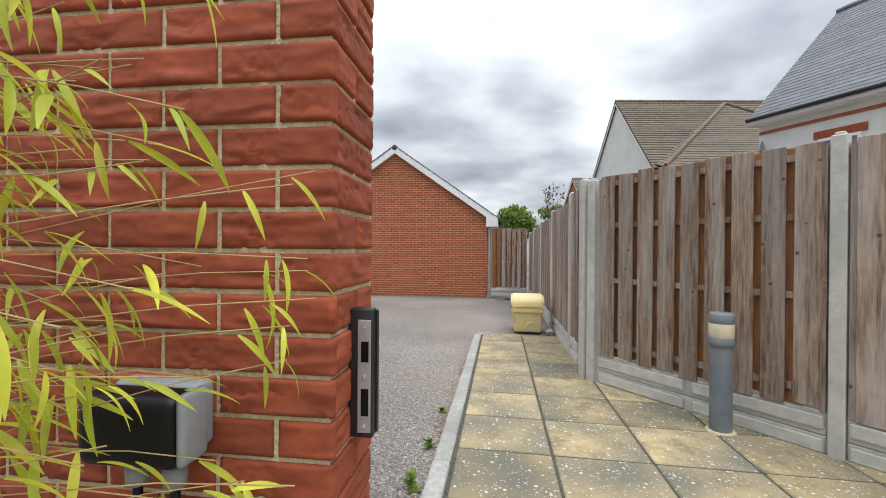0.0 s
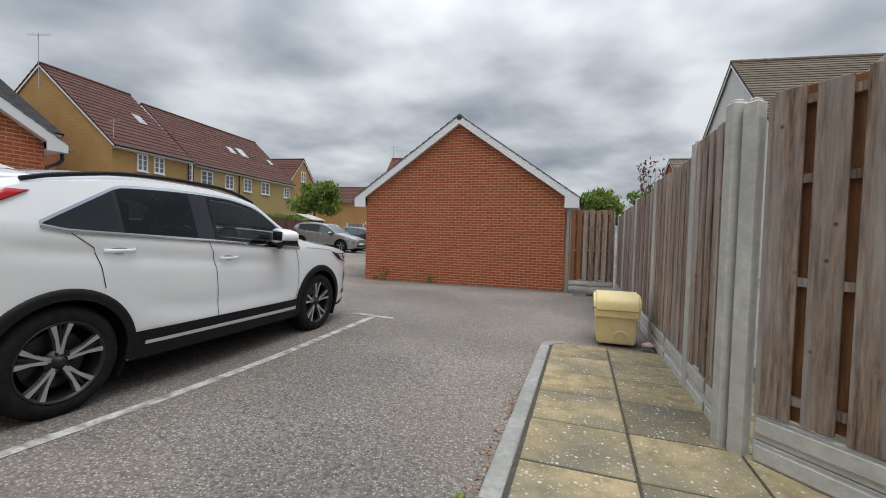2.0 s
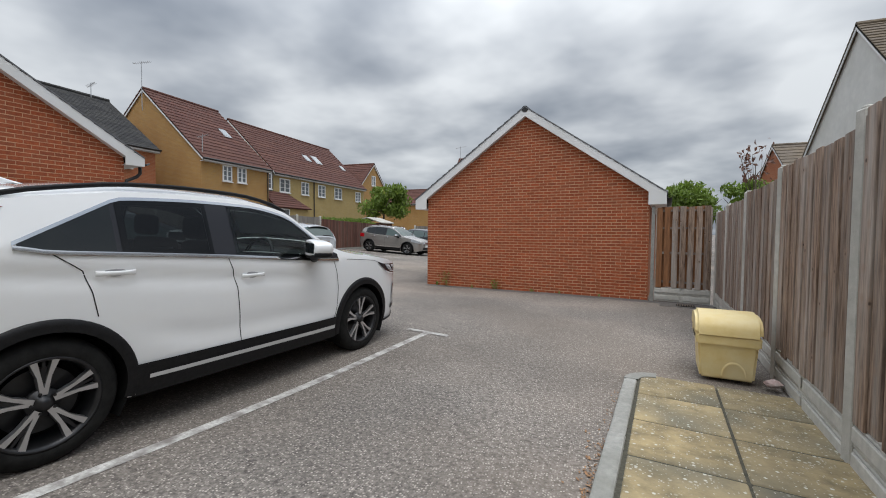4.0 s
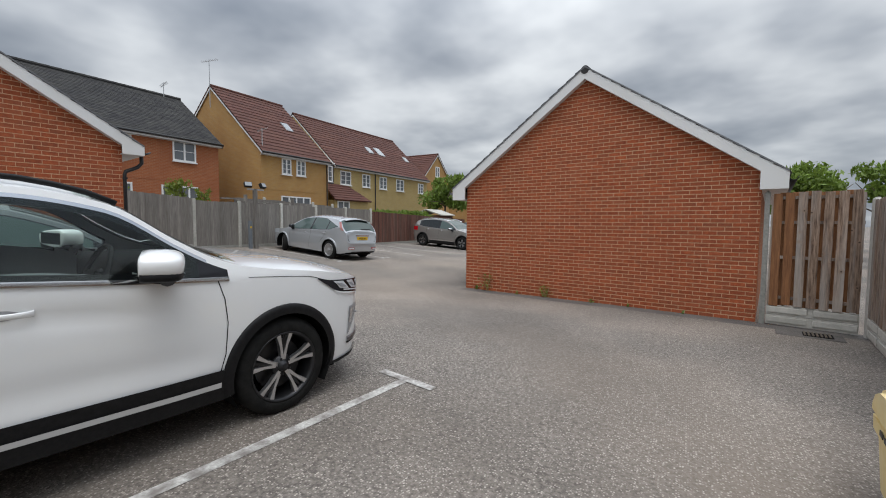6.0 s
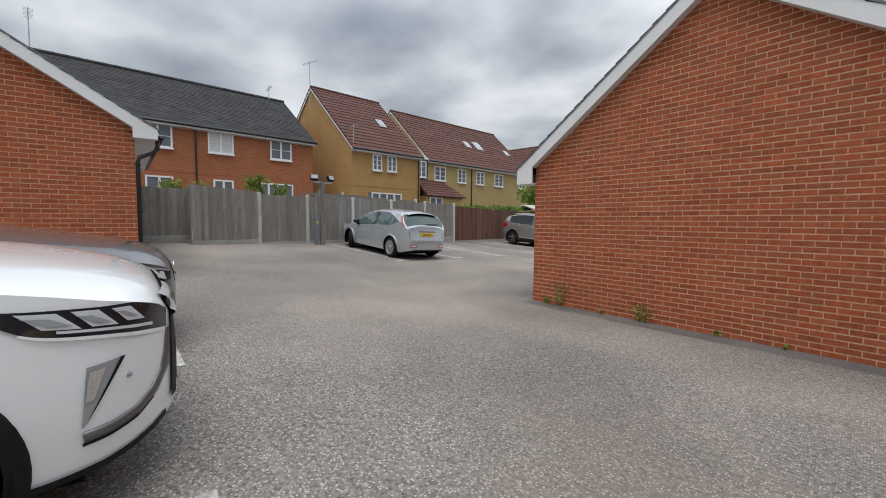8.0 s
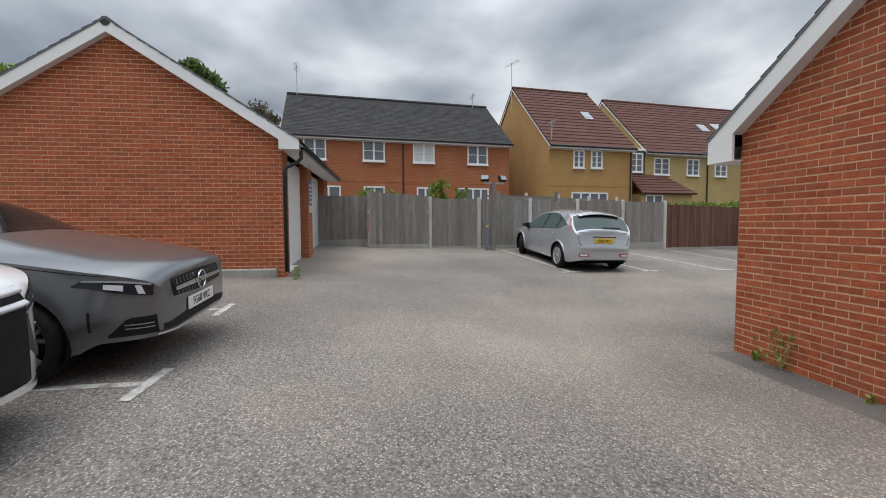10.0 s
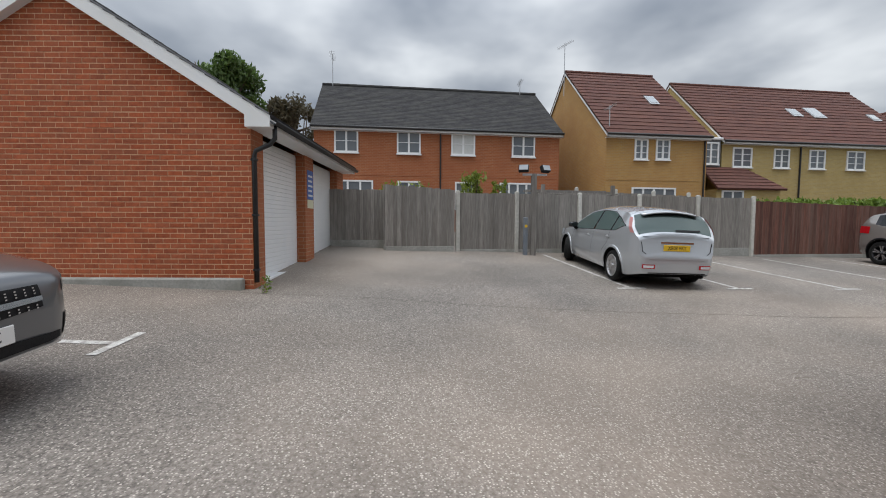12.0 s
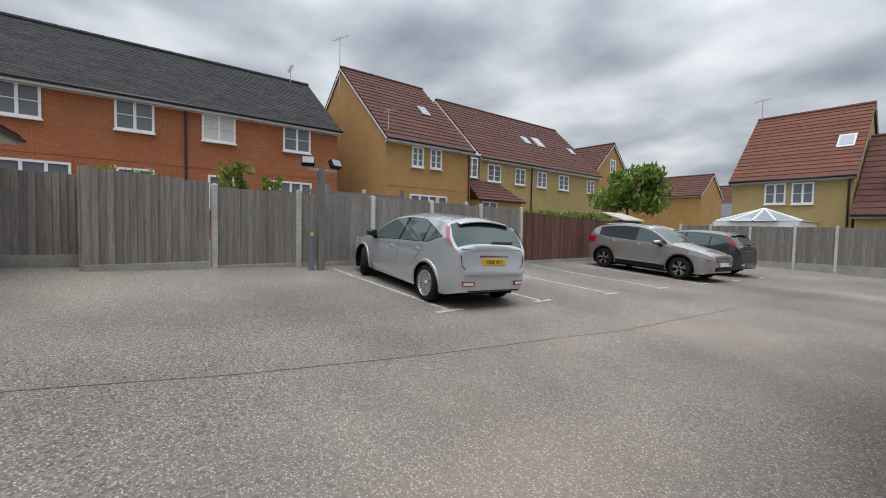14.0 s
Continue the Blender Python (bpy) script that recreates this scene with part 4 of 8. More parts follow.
# houses over the side fence
WH = house("house", "white-rendered house with blue-grey slate roof", 9.52, 12.61, -69, 16.0, 8.1, -0.2, 5.44, 9.30, M_RENDER, M_ROOF_GREY,
           [(1.55, 2.43, 3.1, 4.20, 2, 0, 0)], 30, eave_over=0.35, tile=0.014)
part("brick_band", boxm(0.0, 16.0, -0.014, 0.02, 4.70, 4.80), M_WALL_RED, WH, "thin red brick band")
part("brick_head", boxm(1.42, 2.56, -0.03, 0.02, 4.23, 4.44), M_BRICK, WH, "red brick window head")
BR = house("house", "house with brown plain-tile roof and white gable", 9.2, 18.6, 0, 9.5, 8.0, -0.2, 5.0, 9.15, M_RENDER, M_ROOF_BROWN, [], 30)
HIP = thing("house", "projecting wing with hipped brown plain-tile roof", "house", 0, 0, 0)
part("wall", boxm(9.3, 19.6, 17.3, 18.58, -1.0, 4.62), M_WALL_RED, HIP)
HA, HB = (14.5, 21.9, 8.80), (14.56, 21.9, 8.80)
for q in (((9.35, 18.7, 5.05), (8.95, 17.0, 4.6), HA, HB), ((8.95, 17.0, 4.6), (20.0, 17.0, 4.6), HA, HB)):
    bm = bmesh.new()
    slab_quad(bm, q[0], q[1], q[3], q[2], 0.05)
    rf = part("roof", bm, M_ROOF_BROWN, HIP, "hipped tiled slope")
    tiled_slope(rf, M_ROOF_BROWN, *q, 30, 0.03)
for a, b in (((8.95, 17.0, 4.66), (14.5, 21.9, 8.86)), ((20.0, 17.0, 4.66), (14.56, 21.9, 8.86))):
    bm = bmesh.new()
    cyl(bm, 0.09, 0.09, a, b, 8)
    part("hip_tiles", bm, M_ROOF_BROWN, HIP, "half-round hip tiles")
house("house", "distant house with brown tiled roof", 11.3, 34.0, 0, 8.0, 7.0, -0.2, 4.6, 7.4, M_WALL_RED, M_ROOF_BROWN, [], 12)


# ---- cars ----
def paint(name, colour, flake=0.0, rough=0.32):
    return mat(name, tuple(c * 0.97 for c in colour), colour, scale=2.5, rough=rough, bump=0.0, coat=1.0, metal=flake, c3=tuple(c * 0.9 for c in colour), scale3=1.2, amount3=0.3)


M_PAINT_WHITE = paint("white_car_paint", (0.85, 0.86, 0.865), 0.0, 0.22)
M_PAINT_SILVER = paint("silver_car_paint", (0.50, 0.52, 0.54), 0.45, 0.25)
M_PAINT_GREIGE = paint("grey_brown_car_paint", (0.35, 0.33, 0.31), 0.55, 0.26)
M_PAINT_GREY = paint("dark_grey_car_paint", (0.155, 0.158, 0.165), 0.6, 0.28)
M_PAINT_DARK = paint("dark_blue_grey_car_paint", (0.035, 0.042, 0.05), 0.4)
M_CLAD = mat("black_cladding", (0.006, 0.006, 0.007), (0.012, 0.012, 0.013), scale=40, rough=0.55, bump=0.15, spec=0.25)
M_TYRE = mat("tyre_rubber", (0.008, 0.008, 0.008), (0.018, 0.018, 0.017), scale=15, rough=0.8, bump=0.3, spec=0.2)
M_ALLOY = mat("machined_alloy", (0.55, 0.55, 0.56), (0.66, 0.66, 0.67), scale=8, rough=0.28, metal=0.9, bump=0.0)
M_ALLOY_DARK = mat("dark_alloy", (0.02, 0.02, 0.022), (0.04, 0.04, 0.042), scale=8, rough=0.35, metal=0.5, bump=0.0)
M_CHROME = mat("bright_chrome", (0.72, 0.73, 0.75), (0.78, 0.79, 0.80), scale=4, rough=0.12, metal=1.0, bump=0.0)
M_GLASS_CAR = glassy("tinted_car_glass", (0.012, 0.015, 0.016), 0.02)
M_GLASS_CAR_CLEAR = glassy("green_tinted_car_glass", (0.07, 0.10, 0.095), 0.02)
M_LAMP_RED = glassy("red_lamp_lens", (0.42, 0.006, 0.012), 0.08)
M_LAMP_BRIGHT = glassy("bright_lamp_reflector", (0.62, 0.64, 0.66), 0.12)
M_LAMP_PINK = glassy("pale_pink_lamp_lens", (0.46, 0.20, 0.19), 0.10)
M_LAMP_DEEP = glassy("deep_red_reflector", (0.10, 0.006, 0.008), 0.2)
M_LAMP_CLEAR = glassy("clear_lamp_lens", (0.32, 0.34, 0.36), 0.05)
M_LAMP_DARK = glassy("dark_lamp_housing", (0.02, 0.02, 0.024), 0.05)
M_PLATE_WHITE = mat("white_plate", (0.72, 0.72, 0.70), (0.76, 0.76, 0.74), scale=5, rough=0.4, bump=0)
M_PLATE_YELLOW = mat("yellow_plate", (0.68, 0.42, 0.02), (0.72, 0.46, 0.03), scale=5, rough=0.4, bump=0)
M_INK = mat("black_lettering", (0.012, 0.012, 0.012), (0.02, 0.02, 0.02), scale=5, rough=0.5, bump=0)
M_DARK = mat("unlit_interior", (0.006, 0.006, 0.006), (0.012, 0.012, 0.012), scale=5, rough=0.9, bump=0, spec=0.1)
M_BLADE = mat("satin_grey_blade", (0.13, 0.12, 0.12), (0.17, 0.16, 0.16), scale=5, rough=0.3, metal=0.5, bump=0)
# pale and barely metallic: on the grille bars the colour carries the sky's reflection
M_SILVER_TRIM = mat("bright_silver_trim", (0.66, 0.67, 0.68), (0.72, 0.73, 0.74), scale=5, rough=0.22, metal=0.35, bump=0, coat=0.5)
M_GREY_TRIM = mat("grey_trim", (0.30, 0.30, 0.31), (0.36, 0.36, 0.37), scale=5, rough=0.4, bump=0)


def curve(pts):
    """A smooth function through points (s, value)."""
    s = np.array([p[0] for p in pts], float)
    v = np.array([p[1] for p in pts], float)
    d = np.diff(v) / np.diff(s)
    m = np.concatenate([[d[0]], np.where(d[:-1] * d[1:] > 0, 2 * d[:-1] * d[1:] / np.where(d[:-1] + d[1:] == 0, 1, d[:-1] + d[1:]), 0.0), [d[-1]]])

    def f(x):
        x = min(max(x, s[0]), s[-1])
        i = min(int(np.searchsorted(s, x, "right")) - 1, len(s) - 2)
        h = s[i + 1] - s[i]
        t = (x - s[i]) / h
        return float((2 * t ** 3 - 3 * t ** 2 + 1) * v[i] + (t ** 3 - 2 * t ** 2 + t) * h * m[i] + (-2 * t ** 3 + 3 * t ** 2) * v[i + 1] + (t ** 3 - t ** 2) * h * m[i + 1])
    return f


def text_mesh(body, size, material, name="characters"):
    cu = bpy.data.curves.new(name, "FONT")
    cu.body = body
    cu.size = size
    cu.align_x, cu.align_y = "CENTER", "CENTER"
    cu.extrude = 0.001
    tmp = bpy.data.objects.new(name, cu)
    me = bpy.data.meshes.new_from_object(tmp)
    bpy.data.objects.remove(tmp)
    me.materials.clear()
    me.materials.append(material)
    return me


class Shell:
    """The outer skin of a car. s runs back from the front bumper, y to the car's left, z up."""

    def __init__(self, length, wb, front, top, low, belt, half, lean=0.32, crown=0.06, tuck=0.93, sculpt=None):
        self.L, self.wb, self.fo = length, wb, front
        self.xf = front + wb / 2
        self.top, self.low, self.belt, self.half = curve(top), curve(low), curve(belt), curve(half)
        self.lean, self.crown, self.tuck, self.sculpt = lean, crown, tuck, sculpt

    def edge(self, s):
        return self.top(s) - min(self.crown, 0.12 * (self.top(s) - self.low(s)))

    def hw(self, s, z):
        return self.plain(s, z) + (self.sculpt(s, z) if self.sculpt else 0.0)

    def plain(self, s, z):
        w, lo, be = self.half(s), self.low(s), self.belt(s)
        mid = lo + 0.42 * (be - lo)
        if z <= mid:
            t = max(0.0, (mid - z) / (mid - lo))
            return w * (1 - (1 - self.tuck) * t ** 2.2)
        if z <= be:
            t = (z - mid) / (be - mid)
            return w * (1 - 0.035 * t ** 2)
        return max(0.05, w * 0.965 - self.lean * (z - be) - 0.10 * (z - be) ** 2)

    def side(self, s, z, off=0.0):
        return Vector((self.xf - s, self.hw(s, z) + off, z))

    def over(self, s, y, off=0.0):
        e = self.edge(s)
        h = self.hw(s, e)
        t = max(0.0, 1 - abs(y) / h)
        return Vector((self.xf - s, y, e + (self.top(s) - e) * (1 - (1 - t) ** 3) + off))

    def inside(self, s, y, z):
        if z > self.top(s):
            return False
        e = self.edge(s)
        if z <= e:
            return abs(y) <= self.hw(s, z)
        return abs(y) <= self.hw(s, e) and z <= self.over(s, y).z

    def end(self, y, z, off=0.0, rear=False):
        s, n = (self.L, -0.01) if rear else (0.0, 0.01)
        for _ in range(110):
            if self.inside(s, y, z):
                break
            s += n
        a, b = s - n, s
        for _ in range(8):
            m = (a + b) / 2
            a, b = (a, m) if self.inside(m, y, z) else (m, b)
        s = min(max(b, 0.0), self.L)
        return Vector((self.xf - s + (-off if rear else off), y, z))


def skin(fn, us, vs, thick=0.0):
    """A sheet over the rows us and columns vs; fn gives the place."""
    bm = bmesh.new()
    g = [[bm.verts.new(fn(u, v)) for v in vs] for u in us]
    for i in range(len(us) - 1):
        for j in range(len(vs) - 1):
            bm.faces.new((g[i][j], g[i + 1][j], g[i + 1][j + 1], g[i][j + 1]))
    bmesh.ops.remove_doubles(bm, verts=bm.verts, dist=0.0004)
    return bm


def lin(a, b, n):
    return [a + (b - a) * i / (n - 1) for i in range(n)]


def side_strip(sh, car, name, s0, s1, zlo, zhi, off, material, label="", n=26, nv=5, both=True):
    out = None
    for sg in ((1, -1) if both else (-1,)):
        bm = skin(lambda s, t: (lambda p: Vector((p.x, sg * p.y, p.z)))(sh.side(s, zlo(s) + (max(zhi(s), zlo(s) + 0.001) - zlo(s)) * t, off)), lin(s0, s1, n), lin(0, 1, nv))
        out = part(name, bm, material, car, label, True)
    return out


def end_patch(sh, car, name, y0, y1, zlo, zhi, off, material, label="", rear=False, n=14, nv=6, both=False):
    out = None
    for sg in ((1, -1) if both else (1,)):
        bm = skin(lambda y, t: sh.end(sg * y, zlo(y) + (zhi(y) - zlo(y)) * t, off, rear), lin(y0, y1, n), lin(0, 1, nv))
        out = part(name, bm, material, car, label, True)
    return out


def wheel(car, x, y, r, rim_r, width, spokes, m_rim, m_face, rz=0.0, twin=True):
    """A wheel whose outer face looks along +y of the hub's own axes."""
    sg = 1 if y > 0 else -1
    hub = pose(x, y, r, 0, 0, (0 if sg > 0 else 180) + rz)
    n = 40
    prof = [(rim_r, -width), (r - 0.035, -width - 0.002), (r - 0.006, -width + 0.03), (r, -width * 0.5), (r - 0.004, -0.035), (r - 0.03, 0.0), (rim_r + 0.018, 0.006), (rim_r, -0.004)]
    lathe = lambda pr: skin(lambda a, k: Vector((pr[k][0] * math.cos(a), pr[k][1], pr[k][0] * math.sin(a))), lin(0, 2 * math.pi, n + 1), range(len(pr)))
    w = part("wheel", lathe([(rim_r, -width), (rim_r, -0.01), (rim_r + 0.006, 0.002), (rim_r - 0.006, 0.002), (rim_r - 0.02, -0.03), (rim_r - 0.025, -width)]), m_rim if twin else m_face, car, "alloy wheel rim", True, hub)
    part("tyre", lathe(prof), M_TYRE, w, "black tyre", True)
    part("brake_disc", lathe([(0.0, -0.10), (rim_r * 0.72, -0.10), (rim_r * 0.72, -0.115), (0.0, -0.115)]), M_ALLOY_DARK, w)
    part("back_plate", lathe([(0.0, -0.16), (rim_r - 0.01, -0.16), (rim_r - 0.01, -0.17), (0, -0.17)]), M_DARK, w)
    part("centre_cap", lathe([(0.0, 0.0), (0.03, -0.002), (0.034, -0.03), (0.075, -0.035), (0.08, -0.06)]), M_ALLOY_DARK if twin else m_face, w, "", True)
    for k in range(spokes):
        a0 = 2 * math.pi * k / spokes + 0.3
        for da in ((-0.20, 0.20) if twin else (0.0,)):
            bm = bmesh.new()
            ca = a0 + da * 0.5
            cb = a0 + da
            pts = []
            for rr, hw_, ang, y0 in ((0.045, 0.012, ca, -0.028), (rim_r * 0.6, 0.009 if twin else 0.012, (ca + cb) / 2, -0.018), (rim_r - 0.008, 0.016 if twin else 0.016, cb, -0.008)):
                c, s_ = math.cos(ang), math.sin(ang)
                pts.append([(rr * c - e * hw_ * s_, yy, rr * s_ + e * hw_ * c) for e, yy in ((-1, y0), (1, y0), (1.25, y0 - 0.03), (-1.25, y0 - 0.03))])
            vs = [[bm.verts.new(p) for p in ring] for ring in pts]
            for p, q in zip(vs, vs[1:]):
                for i in range(4):
                    bm.faces.new((p[i], p[(i + 1) % 4], q[(i + 1) % 4], q[i]))
            part("spoke", bm, m_face if twin else m_rim, w)
        if twin:
            bm = bmesh.new()
            v = []
            for rr, hw_ in ((0.06, 0.012), (rim_r * 0.62, 0.010), (rim_r - 0.01, 0.006)):
                c, s_ = math.cos(a0), math.sin(a0)
                v.append([bm.verts.new((rr * c - e * hw_ * s_, -0.034 if rr < 0.1 else -0.026, rr * s_ + e * hw_ * c)) for e in (-1, 1)])
            for p, q in zip(v, v[1:]):
                bm.faces.new((p[0], p[1], q[1], q[0]))
            part("spoke_web", bm, M_ALLOY_DARK, w)
    for k in range(5):
        a = 2 * math.pi * k / 5
        bm = bmesh.new()
        cyl(bm, 0.009, 0.009, (0.055 * math.cos(a), -0.05, 0.055 * math.sin(a)), (0.055 * math.cos(a), -0.025, 0.055 * math.sin(a)), 6)
        part("wheel_nut", bm, M_ALLOY_DARK, w)
    return w


def body_shell(sh, car, material, arches, label="", gaps=()):
    part("underbody", boxm(sh.xf - sh.L + 0.35, sh.xf - 0.35, -0.64, 0.64, 0.20, 0.30, 0.02), M_DARK, car, "black underbody")
    part("floor_pan", boxm(-0.80, 0.80, -0.82, 0.82, 0.215, 0.29, 0.02), M_DARK, car, "black floor pan")
    top_gaps = [q for q in gaps if q[2] is None]
    gaps = [q for q in gaps if q[2] is not None]
    ns = int(sh.L / 0.028)
    us = lin(0, sh.L, ns)
    nv, nt = 30, 10

    def place(s, k, sg):
        lo, e = sh.low(s), sh.edge(s)
        if k < nv:
            p = sh.side(s, lo + (e - lo) * k / (nv - 1))
        else:
            t = (k - nv + 1) / nt
            p = sh.over(s, sh.hw(s, e) * (1 - t))
        return Vector((p.x, sg * p.y, p.z))
    bm = bmesh.new()
    for sg in (1, -1):
        g = []
        for s in us:
            row = []
            for k in range(nv + nt):
                p = place(s, k, sg)
                if k < nv:
                    for ax, az, r in arches:
                        d = math.hypot(p.x - ax, p.z - az)
                        if abs(d - r) < 0.022 and p.z < az + r:
                            f = r / d
                            nx, nz = ax + (p.x - ax) * f, az + (p.z - az) * f
                            p.x, p.z = nx, nz
                row.append(bm.verts.new(p))
            g.append(row)
        for i in range(len(us) - 1):
            for k in range(nv + nt - 1):
                q = (g[i][k], g[i + 1][k], g[i + 1][k + 1], g[i][k + 1])
                c = sum((v.co for v in q), Vector()) / 4
                if k < nv - 1 and any(math.hypot(c.x - ax, c.z - az) < r - 0.004 for ax, az, r in arches):
                    continue
                s_c = sh.xf - c.x
                if k < nv - 1 and any(a < s_c < b and lo_(s_c) < c.z < hi_(s_c) for a, b, lo_, hi_ in gaps):
                    continue
                if k >= nv and any(lo_ is None and a < s_c < b and abs(c.y) < hi_ * sh.hw(s_c, sh.edge(s_c)) for a, b, lo_, hi_ in top_gaps):
                    continue
                bm.faces.new(q)
        for i in (0, len(us) - 1):
            cz = [bm.verts.new((v.co.x, 0, v.co.z)) for v in g[i]]
            for k in range(nv + nt - 1):
                bm.faces.new((g[i][k], g[i][k + 1], cz[k + 1], cz[k]))
    bmesh.ops.remove_doubles(bm, verts=bm.verts, dist=0.0015)
    b = part("body", bm, material, car, label, True)
    b.data.set_sharp_from_angle(angle=radians(38))
    part("underbody", boxm(sh.xf - sh.L + 0.40, sh.xf - 0.35, -0.70, 0.70, 0.17, 0.62), M_DARK, car, "dark underbody")
    for ax, az, r in arches:
        for sg in (1, -1):
            bm = bmesh.new()
            w = sh.half(sh.xf - ax)
            rows = []
            for a in lin(-0.55, math.pi + 0.55, 20):
                rows.append([bm.verts.new((ax + r * math.cos(a), sg * yy, az + r * math.sin(a))) for yy in (w - 0.012, w - 0.32)])
            for p, q in zip(rows, rows[1:]):
                bm.faces.new((p[0], p[1], q[1], q[0]))
            part("wheel_well", bm, M_DARK, car)
    return b


def arch_lip(sh, car, ax, az, r0, r1, material, off, a0=-0.25, name="arch_moulding"):
    for sg in (1, -1):
        def fn(a, t):
            rr = r0 + (r1 - r0) * t
            x, z = ax + rr * math.cos(a), max(az + rr * math.sin(a), sh.low(sh.xf - ax))
            p = sh.side(sh.xf - x, z, off * (1 if t < 1 else 0.1))
            return Vector((p.x, sg * p.y, p.z))
        part(name, skin(fn, lin(a0, math.pi - a0, 30), (0, 0.12, 0.5, 0.88, 1)), material, car, "wheel arch moulding", True)


def plate(sh, car, z, text, rear, tilt=0.0, y=0.0):
    p = sh.end(y, z, 0.012, rear)
    sgn = -1 if rear else 1
    q = part("number_plate", boxm(-0.26, 0.26, -0.006, 0.006, -0.056, 0.056, 0.004), M_PLATE_YELLOW if rear else M_PLATE_WHITE, car, "number plate " + text,
             m=Matrix.Translation(p) @ pose(0, 0, 0, 0, 0, 90 if not rear else -90) @ pose(0, 0, 0, tilt))
    me = text_mesh(text, 0.098, M_INK, "plate_text")
    share("plate_text", me, q, pose(0, -0.0075, 0, 90, 0, 0) @ Matrix.Diagonal((0.82, 1.0, 1, 1)))
    return q


def mirror(sh, car, s, z, material, m_low, big=1.0):
    """A door mirror: a rounded shell cut flat behind, its glass set in, on a dark foot."""
    def shell(half_x, half_y, half_z, drop=0.0):
        bm = bmesh.new()
        bmesh.ops.create_icosphere(bm, subdivisions=3, radius=1)
        for v in bm.verts:
            q = [math.copysign(abs(c) ** 0.62, c) for c in v.co]
            q[2] *= 1.0 - 0.22 * q[1] * out
            v.co = (max(q[0], -0.62) * half_x, q[1] * half_y, q[2] * half_z + drop)
        return bm
    for sg in (1, -1):
        out = sg
        p = sh.side(s, z)
        c = Vector((p.x, sg * (p.y + 0.17), z + 0.03))
        m = part("door_mirror", shell(0.095 * big, 0.105 * big, 0.056 * big), material, car, "door mirror housing", True, Matrix.Translation(c) @ pose(0, 0, 0, 0, 0, 24 * sg))
        part("mirror_glass", boxm(-0.0605 * big, -0.0595 * big, -0.078 * big, 0.078 * big, -0.034 * big, 0.036 * big), M_GLASS_CAR, m)
        part("mirror_base", shell(0.090 * big, 0.100 * big, 0.032 * big, -0.040 * big), m_low, m, "black lower mirror shell", True)
        bm = bmesh.new()
        cyl(bm, 0.045, 0.036, (0.03, -sg * 0.16, -0.10), (0.01, -sg * 0.05, -0.055), 10)
        part("mirror_foot", bm, m_low, m, "black mirror foot", True)


def handle(sh, car, s, z, material, ln=0.21):
    """A bow door handle over a flat grey disc that paints the recess's shade."""
    for sg in (1, -1):
        p = sh.side(s, z)
        turn = Matrix.Identity(4) if sg > 0 else Matrix.Rotation(math.pi, 4, "Z")
        bm = skin(lambda u, t: Vector((u * ln / 2, 0.028 - 0.022 * u ** 4 + 0.006 * math.cos(t), (0.013 + 0.003 * u * u) * math.sin(t))), lin(-1, 1, 15), lin(0, 2 * math.pi, 11))
        grip = part("door_handle", bm, material, car, "door handle", True, Matrix.Translation((p.x, sg * (p.y + 0.004), z)) @ turn)
        bm = skin(lambda r, a: Vector((0.055 * r * math.cos(a), 0.002 - 0.002 * r, 0.032 * r * math.sin(a) + 0.008)), lin(0.05, 1, 4), lin(0, 2 * math.pi, 17))
        part("handle_recess", bm, M_GREY_TRIM, grip, "grey disc painted as the shade of the handle recess", True)


def seam(sh, car, pts, w=0.006):
    """A shut line on both flanks along points (s, z)."""
    for sg in (1, -1):
        bm = bmesh.new()
        rows = []
        for i, (s, z) in enumerate(pts):
            a, b = pts[max(0, i - 1)], pts[min(len(pts) - 1, i + 1)]
            ds, dz = b[0] - a[0], b[1] - a[1]
            ln = math.hypot(ds, dz) or 1
            nx, nz = -dz / ln * w / 2, ds / ln * w / 2
            r = []
            for e in (-1, 1):
                p = sh.side(s + e * nx, z + e * nz, 0.0025)
                r.append(bm.verts.new((p.x, sg * p.y, p.z)))
            rows.append(r)
        for p, q in zip(rows, rows[1:]):
            bm.faces.new((p[0], q[0], q[1], p[1]))
        part("shut_line", bm, M_DARK, car)


def ribbon(sh, car, name, pts, w, off, material, label=""):
    """A raised band on both flanks along points (s, z)."""
    for sg in (1, -1):
        rows = []
        for i, (s, z) in enumerate(pts):
            a, b = pts[max(0, i - 1)], pts[min(len(pts) - 1, i + 1)]
            ds, dz = b[0] - a[0], b[1] - a[1]
            ln = math.hypot(ds, dz) or 1
            nx, nz = -dz / ln * w / 2, ds / ln * w / 2
            rows.append([(s + e * nx, z + e * nz, off * o) for e, o in ((-1, 0), (-0.8, 1), (0.8, 1), (1, 0))])

        def fn(i, k, sg=sg, rows=rows):
            p = sh.side(max(0.002, rows[i][k][0]), rows[i][k][1], rows[i][k][2])
            return Vector((p.x, sg * p.y, p.z))
        part(name, skin(fn, range(len(rows)), range(4)), material, car, label, True)


def densify(pts, n=6):
    out = []
    for (a, b), (c, d) in zip(pts, pts[1:]):
        out += [(a + (c - a) * i / n, b + (d - b) * i / n) for i in range(n)]
    return out + [pts[-1]]


